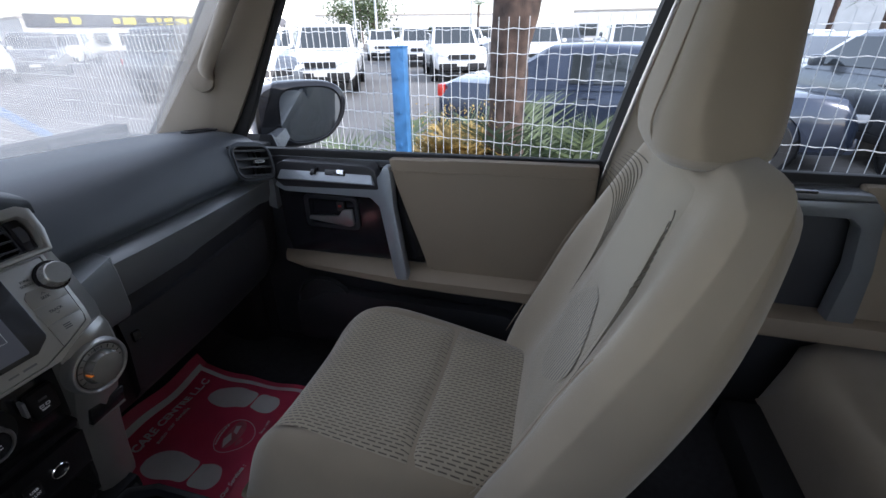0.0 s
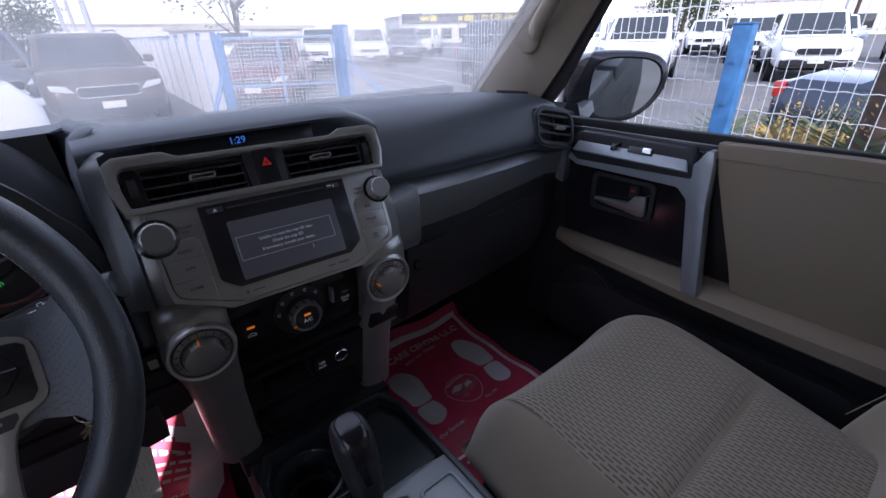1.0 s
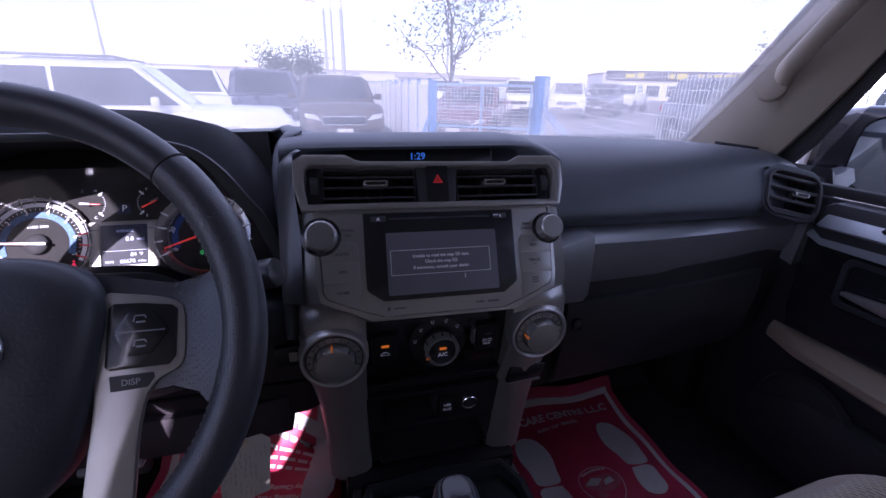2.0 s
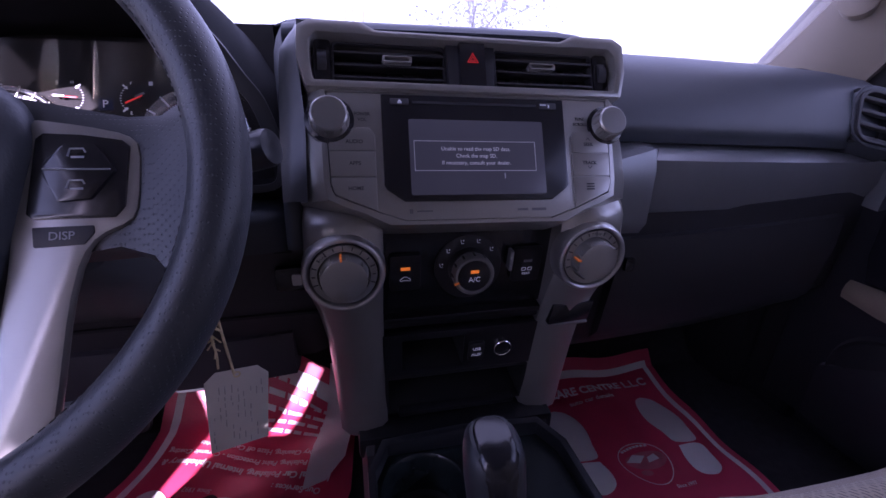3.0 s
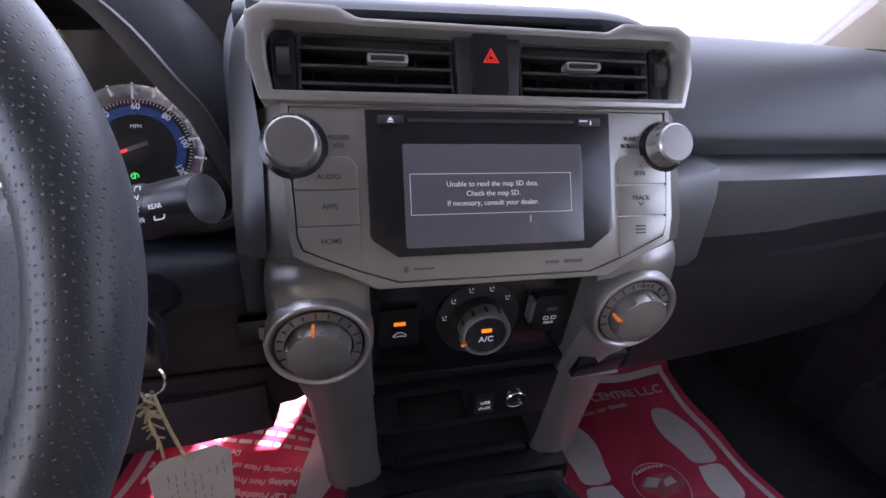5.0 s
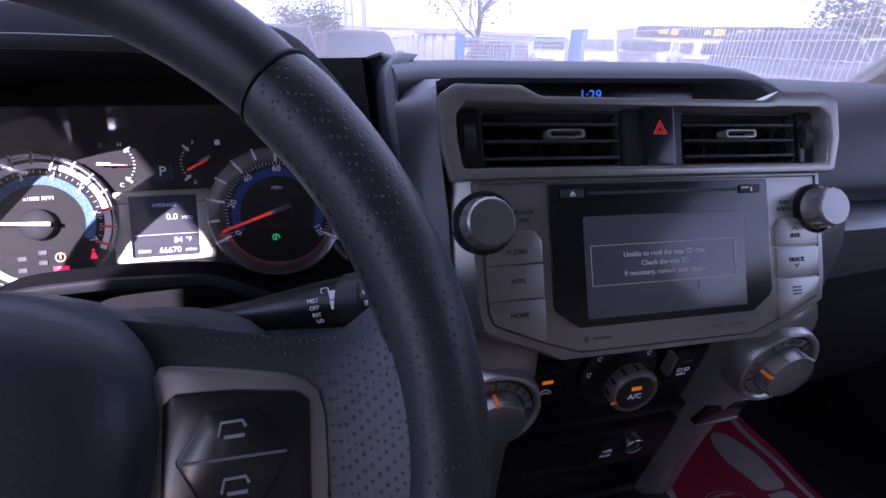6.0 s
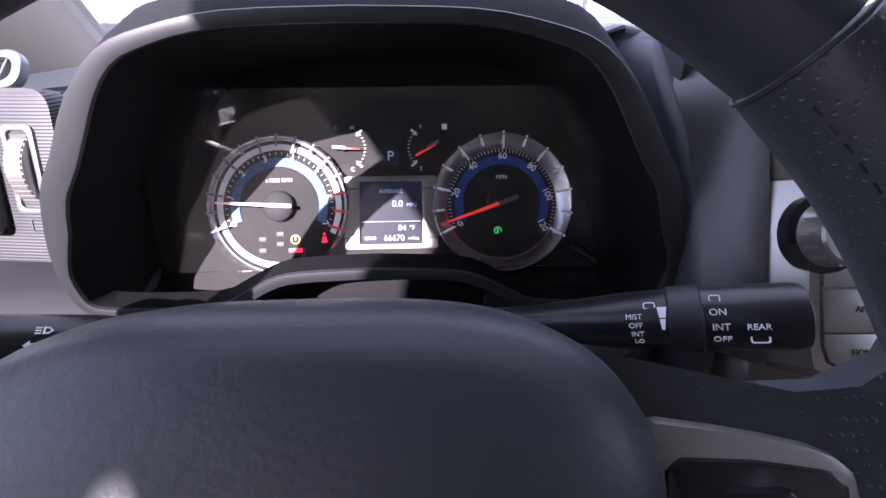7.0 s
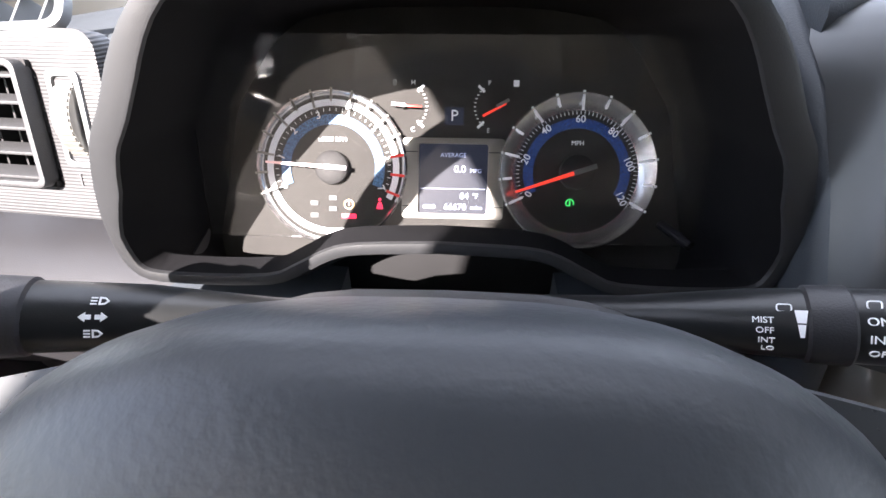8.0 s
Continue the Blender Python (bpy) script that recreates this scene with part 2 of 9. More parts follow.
def glass(name, tint=(1, 1, 1), gloss=0.04, dust=0.0, rough=0.0):
    """Thin pane: clear, a weak mirror, and a film of dust."""
    m = bpy.data.materials.new(name)
    m.use_nodes = True
    nt = m.node_tree
    N, Lk = nt.nodes, nt.links
    N.clear()
    out = N.new("ShaderNodeOutputMaterial")
    tr = N.new("ShaderNodeBsdfTransparent")
    tr.inputs[0].default_value = (*tint, 1)
    gl = N.new("ShaderNodeBsdfGlossy")
    gl.inputs["Roughness"].default_value = rough
    fr = N.new("ShaderNodeFresnel")
    fr.inputs[0].default_value = 1.45
    sc = N.new("ShaderNodeMath")
    sc.operation = "MULTIPLY"
    sc.inputs[1].default_value = gloss / 0.04
    Lk.new(fr.outputs[0], sc.inputs[0])
    mx = N.new("ShaderNodeMixShader")
    Lk.new(sc.outputs[0], mx.inputs[0])
    Lk.new(tr.outputs[0], mx.inputs[1])
    Lk.new(gl.outputs[0], mx.inputs[2])
    last = mx.outputs[0]
    if dust:
        df = N.new("ShaderNodeBsdfDiffuse")
        tl = N.new("ShaderNodeBsdfTranslucent")
        for s in (df, tl):
            s.inputs[0].default_value = (0.8, 0.78, 0.74, 1)
        ad = N.new("ShaderNodeMixShader")
        ad.inputs[0].default_value = 0.6
        Lk.new(df.outputs[0], ad.inputs[1])
        Lk.new(tl.outputs[0], ad.inputs[2])
        tc = N.new("ShaderNodeTexCoord")
        nz = N.new("ShaderNodeTexNoise")
        nz.inputs["Scale"].default_value, nz.inputs["Detail"].default_value = 5, 6
        Lk.new(tc.outputs["Object"], nz.inputs["Vector"])
        mr = N.new("ShaderNodeMapRange")
        mr.inputs["From Min"].default_value, mr.inputs["From Max"].default_value = 0.3, 0.75
        mr.inputs["To Min"].default_value, mr.inputs["To Max"].default_value = dust * 0.6, dust * 1.4
        Lk.new(nz.outputs["Fac"], mr.inputs["Value"])
        m2 = N.new("ShaderNodeMixShader")
        Lk.new(mr.outputs[0], m2.inputs[0])
        Lk.new(last, m2.inputs[1])
        Lk.new(ad.outputs[0], m2.inputs[2])
        last = m2.outputs[0]
    Lk.new(last, out.inputs[0])
    return m


PAD = material("soft_black_pad", (0.038, 0.045, 0.054), 0.50, vary=0.15, scale=5, fine=1100, bump=0.35)
HOODM = material("matt_black_hood", (0.016, 0.017, 0.019), 0.85, vary=0.15, scale=8, fine=1100, bump=0.4, spec=0.15)
SATIN = material("satin_black_plastic", (0.020, 0.022, 0.025), 0.30, vary=0.15, scale=9, fine=900, bump=0.1)
PLASTIC = material("dark_grey_plastic", (0.020, 0.020, 0.023), 0.5, vary=0.12, scale=9, fine=1300, bump=0.25)
KNEE = material("charcoal_plum_plastic", (0.040, 0.033, 0.038), 0.55, vary=0.12, scale=6, fine=1200, bump=0.25)
GLOSSB = material("gloss_black", (0.009, 0.009, 0.011), 0.20, vary=0.2, scale=20, bump=0.0, coat=0.08)
DOORS = material("steel_blue_silver_paint", (0.36, 0.39, 0.42), 0.34, metal=0.55, vary=0.05, scale=12, fine=2500, bump=0.05)
TUNB = material("flocked_black", (0.005, 0.005, 0.006), 0.9, vary=0.2, scale=12, bump=0.1, spec=0.12)
TRAYM = material("smooth_dark_teal_plastic", (0.010, 0.015, 0.016), 0.26, vary=0.15, scale=9, fine=1400, bump=0.06)
GATE = material("pale_satin_silver", (0.27, 0.29, 0.29), 0.40, metal=0.4, vary=0.05, scale=12, fine=2500, bump=0.05)
LOCKR = material("dull_red_mark", (0.35, 0.02, 0.015), 0.5, vary=0.05, bump=0.0)
BLACK = material("matt_black", (0.010, 0.010, 0.011), 0.7, vary=0.2, scale=12, bump=0.1)
GAUGEB = material("gauge_face_black", (0.030, 0.029, 0.028), 0.75, vary=0.15, scale=30, bump=0.05, spec=0.12)
PANELB = material("black_panel_plastic", (0.008, 0.008, 0.010), 0.42, vary=0.15, scale=12, fine=1300, bump=0.15, spec=0.35)
SILVER = material("satin_silver_paint", (0.33, 0.320, 0.297), 0.30, metal=0.68, vary=0.05, scale=15, fine=2500, bump=0.06)
SILVERD = material("dark_silver_paint", (0.205, 0.215, 0.225), 0.36, metal=0.5, vary=0.06, scale=12, fine=2500, bump=0.06)
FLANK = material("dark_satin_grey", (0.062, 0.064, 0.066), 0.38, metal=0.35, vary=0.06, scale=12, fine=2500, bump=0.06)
VENTG = material("textured_grey_plastic", (0.05, 0.051, 0.054), 0.5, vary=0.08, scale=12, fine=1200, bump=0.6)
VENTR = lined("lined_grey_plastic", (0.05, 0.051, 0.054), 0.0021)
RINGM = material("satin_gauge_ring", (0.60, 0.60, 0.61), 0.24, metal=0.92, vary=0.03, scale=30, bump=0.0)
STALK = material("stalk_black_plastic", (0.012, 0.013, 0.014), 0.34, vary=0.12, scale=20, fine=1500, bump=0.08)
BEZ = material("bezel_grey_plastic", (0.022, 0.023, 0.025), 0.42, vary=0.06, scale=12, fine=1500, bump=0.15)
CHROMES = material("satin_chrome", (0.56, 0.56, 0.555), 0.36, metal=1.0, vary=0.03, scale=40, bump=0.0)
CHROME = material("chrome", (0.82, 0.83, 0.85), 0.08, metal=1.0, vary=0.03, bump=0.0)
KNOBM = material("knob_silver", (0.30, 0.295, 0.28), 0.32, metal=0.8, vary=0.04, scale=30, bump=0.03)
BEIGE = material("beige_trim", (0.245, 0.193, 0.137), 0.62, vary=0.06, scale=5, fine=1400, bump=0.3)
PILLAR = material("beige_pillar_plastic", (0.29, 0.248, 0.197), 0.6, vary=0.05, scale=5, fine=1300, bump=0.2)
# cloth colour darkened to stand for shade between the seat ribs
RIBSHADE = material("rib_shade_cloth", (0.085, 0.071, 0.050), 0.95, vary=0.1, scale=40, bump=0.2)
CLOTH = material("beige_seat_cloth", (0.230, 0.186, 0.128), 0.92, vary=0.07, scale=9, fine=1800, bump=0.5, sheen=0.3)
RIB = ribbed("ribbed_beige_cloth", (0.285, 0.240, 0.172), (0.085, 0.071, 0.050), 0.0060, 0.0160)
RIBV = ribbed("fine_ribbed_cloth", (0.240, 0.200, 0.140), (0.185, 0.154, 0.108), 0.0040, 0.012)
RIBL = ribbed("long_ribbed_cloth", (0.245, 0.205, 0.145), (0.080, 0.067, 0.048), 0.0080, 0.30)
CARPET = material("black_carpet", (0.026, 0.025, 0.028), 0.97, vary=0.35, scale=60, fine=700, bump=0.9)
LEATHER = material("black_leather", (0.020, 0.023, 0.027), 0.46, vary=0.1, scale=12, fine=1900, bump=0.12)
GRAIN = material("grained_black_vinyl", (0.024, 0.028, 0.033), 0.44, vary=0.1, scale=9, fine=430, bump=0.30)
PERF = perforated("perforated_leather", (0.022, 0.025, 0.028), 0.0024)
RED = material("red_mat_paper", (0.66, 0.060, 0.125), 0.38, vary=0.12, scale=9, fine=300, bump=0.25)
PINK = material("faded_red_print", (0.60, 0.16, 0.20), 0.42, vary=0.15, scale=40, bump=0.1)
WHITEP = material("white_print", (0.78, 0.75, 0.74), 0.5, vary=0.06, scale=12, bump=0.1)
PAPER = material("cream_card", (0.50, 0.46, 0.39), 0.8, vary=0.08, scale=25, fine=900, bump=0.15)
INK = material("grey_ink", (0.30, 0.28, 0.26), 0.8, vary=0.3, scale=200, bump=0.0)
STRING = material("straw_string", (0.52, 0.42, 0.24), 0.85, vary=0.2, scale=120, fine=1500, bump=0.5)
PRINTW = material("white_marking", (0.72, 0.74, 0.76), 0.5, vary=0.03, bump=0.0, emit=(0.8, 0.85, 0.95), power=0.02)
PRINTM = material("dull_marking", (0.30, 0.31, 0.33), 0.5, vary=0.05, bump=0.0)
PRINTG = material("grey_marking", (0.10, 0.10, 0.11), 0.5, vary=0.05, bump=0.0)
PRINTD = material("dark_marking", (0.05, 0.05, 0.055), 0.6, vary=0.05, bump=0.0)
LED = material("amber_led", (0.8, 0.3, 0.02), 0.4, vary=0.0, bump=0.0, emit=(1.0, 0.24, 0.01), power=0.09)
ORANGE = material("orange_marking", (0.75, 0.20, 0.03), 0.4, vary=0.0, bump=0.0, emit=(1.0, 0.25, 0.02), power=0.03)
REDM = material("red_marking", (0.55, 0.02, 0.015), 0.4, vary=0.0, bump=0.0, emit=(1.0, 0.05, 0.03), power=0.03)
NEEDLE = material("red_needle", (0.7, 0.03, 0.02), 0.35, vary=0.0, bump=0.0, emit=(1.0, 0.06, 0.03), power=0.08)
WARN = material("red_warning_lamp", (0.6, 0.02, 0.05), 0.4, vary=0.0, bump=0.0, emit=(1.0, 0.03, 0.08), power=0.18)
AMBER = material("amber_warning_lamp", (0.6, 0.3, 0.02), 0.4, vary=0.0, bump=0.0, emit=(1.0, 0.45, 0.05), power=0.10)
GREEN = material("green_lamp", (0.02, 0.5, 0.1), 0.4, vary=0.0, bump=0.0, emit=(0.05, 1.0, 0.2), power=0.10)
CLOCKB = material("blue_clock_digits", (0.05, 0.2, 0.8), 0.4, vary=0.0, bump=0.0, emit=(0.08, 0.32, 1.0), power=0.11)
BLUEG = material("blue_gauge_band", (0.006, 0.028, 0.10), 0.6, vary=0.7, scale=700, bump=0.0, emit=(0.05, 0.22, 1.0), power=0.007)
# paler copy for the rev counter: sunlight put into the band's colour
BLUESUN = material("sunlit_blue_gauge_band", (0.050, 0.140, 0.27), 0.6, vary=0.8, scale=900, bump=0.0, emit=(0.05, 0.22, 1.0), power=0.004)
SCREEN = material("lit_grey_screen", (0.05, 0.052, 0.06), 0.18, vary=0.06, scale=20, bump=0.0, emit=(0.5, 0.52, 0.6), power=0.0055)
SCREENT = material("screen_white", (0.5, 0.5, 0.5), 0.4, vary=0.0, bump=0.0, emit=(0.9, 0.92, 1.0), power=0.018)
LCD = material("dark_blue_display", (0.012, 0.014, 0.022), 0.5, vary=0.1, scale=20, bump=0.0, spec=0.15, emit=(0.15, 0.2, 0.4), power=0.006)
LCDT = material("display_digits", (0.3, 0.35, 0.5), 0.4, vary=0.0, bump=0.0, emit=(0.45, 0.55, 0.9), power=0.05)
PANE = glass("side_window_glass", (0.265, 0.28, 0.295), 0.03)
WIND = glass("dusty_windscreen_glass", (0.285, 0.29, 0.295), 0.02, dust=0.15)
LENS = glass("clear_cluster_lens", (1, 1, 1), 0.026, dust=0.008)
MIRROR = material("mirror_glass", (0.46, 0.49, 0.50), 0.02, metal=1.0, vary=0.02, bump=0.0)
HEAD = material("grey_headliner", (0.36, 0.34, 0.30), 0.95, vary=0.04, scale=6, fine=1500, bump=0.3)
OWN = material("own_car_paint", (0.035, 0.037, 0.042), 0.45, metal=0.2, vary=0.03, scale=4, bump=0.0, coat=0.1)

# ---- the car's shell: floor, roof, pillars, glass ----
FLOOR_Z = 0.665
solo("floor", merge(box((0, -0.1, FLOOR_Z - 0.02), (1.56, 2.1, 0.04)),
                    prism([(0.95, 0.66), (1.18, 0.95), (1.22, 0.95), (1.22, 0.62), (0.95, 0.62)], 1.52, plane_at((-0.76, 0, 0), (0, 1, 0), (0, 0, 1)))),
     CARPET, "black carpeted floor of the car with a rising toe board", "car floor", kind="structure")
solo("wall_front", box((0, 1.24, 0.95), (1.6, 0.05, 0.72)), BLACK, "black bulkhead behind the dashboard", "bulkhead", kind="structure")
solo("wall_rear", box((0, -1.15, 1.22), (1.56, 0.05, 1.24), 0.01), HEAD, "plain rear end of the cabin", "cabin wall", kind="structure")
solo("ceiling", loft([[(x, 0.50 - abs(x) ** 2 * 0.05, 1.752 - 0.10 * abs(x) ** 2), (x, -0.5, 1.80 - 0.10 * abs(x) ** 2), (x, -1.16, 1.79 - 0.10 * abs(x) ** 2),
                       (x, -1.16, 1.84 - 0.10 * abs(x) ** 2), (x, -0.5, 1.85 - 0.10 * abs(x) ** 2), (x, 0.53 - abs(x) ** 2 * 0.05, 1.80 - 0.10 * abs(x) ** 2)]
                      for x in [-0.66 + 1.32 * k / 12 for k in range(13)]]),
     HEAD, "grey cloth headliner and roof of the car", "headliner", kind="structure")
solo("ground", box((10, 20, -0.05), (600, 600, 0.1)), material("dusty_asphalt", (0.17, 0.158, 0.145), 0.9, vary=0.25, scale=0.5, fine=60, bump=0.5),
     "dusty pale asphalt ground of a car yard", "ground", kind="structure")


def pillar_a(s):
    t = thing("a_pillar", (s * 0.74, 0.95, 1.28), "beige plastic windscreen pillar trim with a grab handle", "pillar trim", kind="structure")
    rings = []
    for k in range(9):
        f = k / 8
        fx, fy, fz = lerp(0.755, 0.645, f), lerp(1.085, 0.575, f ** 0.95), lerp(1.285, 1.765, f)
        rx, ry, rz = lerp(0.752, 0.645, f), lerp(0.868, 0.470, f ** 0.85), lerp(1.265, 1.765, f)
        fl = (1 - f) ** 3 * 0.05
        rings.append([(s * fx, fy + 0.012, fz + 0.012), (s * (fx - 0.012), fy - 0.004, fz), (s * (lerp(fx, rx, 0.45) - 0.028), lerp(fy, ry, 0.45), lerp(fz, rz, 0.45) + 0.002),
                      (s * (rx - 0.018), ry + 0.03 + fl, rz), (s * rx, ry, rz), (s * (rx + 0.04), ry + 0.01, rz), (s * (fx + 0.045), fy + 0.02, fz + 0.01)])
    part("trim", loft(rings), PILLAR, t)
    if s > 0:
        path = [(0.700, 0.80, 1.452), (0.668, 0.778, 1.468), (0.648, 0.735, 1.505), (0.632, 0.675, 1.565), (0.622, 0.62, 1.625), (0.63, 0.585, 1.68), (0.66, 0.57, 1.70)]
        line = smooth_line(path, 5)
        h = part("grab_handle", tube(line, [0.020 if i in (0, len(line) - 1) else 0.0165 for i in range(len(line))], 12, flat=0.8), PILLAR, t, "beige moulded grab handle")
        part("end_cap", lathe([(0, 0.004), (0.02, 0.003), (0.026, 0), (0.026, -0.02)], look((0.676, 0.805, 1.445), (1.6, 1.3, 1.2)), 24), PILLAR, h)
    dark = []
    for k in range(7):
        f = k / 6
        x, y, z = lerp(0.766, 0.660, f), lerp(0.862, 0.470, f ** 0.85), lerp(1.262, 1.755, f)
        w = lerp(0.034, 0.004, min(1, f * 2.4))
        dark.append([(s * (x - 0.002), y + 0.01, z), (s * (x - 0.002), y - w, z), (s * (x + 0.012), y - w - 0.002, z), (s * (x + 0.012), y + 0.02, z)])
    part("windscreen_edge", tube([(s * (lerp(0.755, 0.645, q) - 0.011), lerp(1.085, 0.575, q ** 0.95) - 0.002, lerp(1.285, 1.765, q) + 0.003) for q in [k / 10 for k in range(11)]], 0.0055, 6), BLACK, t, "black windscreen edge band")
    part("door_frame", loft(dark), BLACK, t, "black rubber and painted door frame")
    return t


pillar_a(1)
pillar_a(-1)


def pillar_b(s, back=0.0):
    t = thing("b_pillar", (s * 0.76, -0.2, 0.75), "beige centre pillar trim beside the front seat", "pillar trim", kind="structure")
    rings = []
    for k in range(8):
        f = k / 7
        z = lerp(0.72, 1.77, f)
        g = max(0.0, (z - 1.25) / 0.5)
        x, y0, y1 = 0.755 - 0.075 * g, -0.125 - 0.05 * g - back, -0.30 - 0.02 * g - back
        y0 = y0 if back else -0.056 - max(0.0, z - 1.1) * 0.215
        rings.append([(s * x, y0, z), (s * (x - 0.03), y0 - 0.035, z), (s * (x - 0.033), (y0 + y1) / 2, z), (s * (x - 0.03), y1 + 0.03, z), (s * x, y1, z), (s * (x + 0.06), y1, z), (s * (x + 0.06), y0, z)])
    part("trim", loft(rings), PILLAR, t)
    seal = []
    for z, y in ((0.75, -0.03), (1.10, -0.045), (1.285, -0.072), (1.45, -0.105), (1.60, -0.14), (1.765, -0.18)):
        g = max(0.0, (z - 1.25) / 0.5)
        x = 0.765 - 0.07 * g
        d = 0.045 if back else 0.014
        seal.append([(s * (x - 0.012), y, z), (s * (x - 0.022), y - d, z), (s * (x + 0.03), y - d - 0.005, z), (s * (x + 0.03), y, z)])
    part("door_seal", loft(seal), BLACK, t, "black rubber door seal")
    return t


pillar_b(1)
pillar_b(-1, 0.18)
solo("roof_rail", merge(*[tube([(s * 0.67, 0.50, 1.76), (s * 0.68, -0.3, 1.77), (s * 0.69, -1.15, 1.765)], 0.035, 8) for s in (1, -1)]), PILLAR, "beige roof side rails above the doors", "roof rail", kind="structure")

# windscreen: a curved pane between the pillars
rows = []
for k in range(9):
    f = k / 8
    row = []
    for j in range(13):
        g = j / 6 - 1
        w = lerp(0.765, 0.63, f)
        row.append((g * w, lerp(1.20, 0.545, f) - 0.12 * g * g * (1 - 0.3 * f), lerp(1.275, 1.80, f) - 0.012 * g * g))
    rows.append(row)
front = loft(rows, caps=False, closed=False)
ws = solo("window_1", front, WIND, "dusty clear windscreen of the car", "windscreen", kind="structure")
ws.visible_shadow = False
wip = thing("windscreen_wiper", (0.3, 1.2, 1.29), "black windscreen wiper lying along the foot of the glass", "wiper")
part("blade", tube([(0.62, 1.13, 1.290), (0.40, 1.175, 1.298), (0.12, 1.21, 1.300)], 0.007, 8), BLACK, wip)
part("arm", tube([(0.55, 1.165, 1.302), (0.75, 1.17, 1.29)], 0.009, 8), PLASTIC, wip)


def side_glass(name, s, pts, label):
    bm = bmesh.new()
    bm.faces.new([bm.verts.new((s * x, y, z)) for x, y, z in pts])
    ob = solo(name, bm, PANE, label, "car window", kind="structure")
    ob.visible_shadow = False


for i, s in enumerate((1, -1)):
    side_glass("window_%d" % (2 + i), s, [(0.795, 0.80, 1.24), (0.795, -0.09, 1.27), (0.725, -0.17, 1.76), (0.725, 0.50, 1.76)], "clear front side window of the car")
    side_glass("window_%d" % (4 + i), s, [(0.80, -0.25, 1.26), (0.80, -1.12, 1.27), (0.73, -1.12, 1.76), (0.73, -0.31, 1.76)], "clear rear side window of the car")
for i, s in enumerate((1, -1)):
    solo("wall_%d" % (3 + i), merge(box((s * 0.775, 0.99, 0.965), (0.05, 0.50, 0.64), 0.01), box((s * 0.735, 1.02, 0.86), (0.06, 0.36, 0.40), 0.03)), BLACK, "dark kick panel beside the footwell", "kick panel", kind="structure")


def body_side(s, y0, y1, z1, k0=1.0, k1=1.0):
    solo("body_side", loft([[(s * 0.88, y, 0.42), (s * 0.93 * k, y, 0.50), (s * 0.955 * k, y, lerp(0.5, z1, 0.49)), (s * 0.93 * k, y, lerp(0.5, z1, 0.84)), (s * 0.89, y, z1), (s * 0.875, y, z1), (s * 0.875, y, 0.42)] for y, k in ((y0, k0), (lerp(y0, y1, 0.5), 1.0), (y1, k1))]),
         OWN, "dark painted outer side of the car", "car side", kind="structure")


body_side(1, 1.2, -2.3, 1.215, 0.99, 0.98)
body_side(-1, 1.2, 0.88, 1.215, 0.99)
body_side(-1, 0.88, -0.14, 0.60)
body_side(-1, -0.14, -2.3, 1.215, 1.0, 0.98)
solo("bonnet", loft([[(x, 1.27, 1.20 - 0.1 * x * x), (x, 1.7, 1.19 - 0.1 * x * x), (x, 2.25, 1.10 - 0.12 * x * x), (x, 2.28, 0.75), (x, 1.27, 0.75)] for x in [-0.85 + 1.7 * k / 10 for k in range(11)]]),
     OWN, "plain dark bonnet of the car outside the windscreen", "bonnet", kind="structure")

# outer shell of the car
shell = thing("car_body", (0, -0.2, 0.4), "dark painted outer body of the parked car", "car body", kind="structure")
part("roof_skin", loft([[(x, 0.57 - 0.05 * x * x, 1.815 - 0.11 * x * x), (x, 0.1, 1.868 - 0.11 * x * x), (x, -0.6, 1.885 - 0.11 * x * x), (x, -1.5, 1.875 - 0.11 * x * x), (x, -2.2, 1.835 - 0.11 * x * x), (x, -2.24, 1.800 - 0.11 * x * x),
                         (x, -1.5, 1.852 - 0.11 * x * x), (x, -0.6, 1.862 - 0.11 * x * x), (x, 0.1, 1.848 - 0.11 * x * x)] for x in [-0.665 + 1.33 * k / 12 for k in range(13)]]), OWN, shell, "dark painted roof")
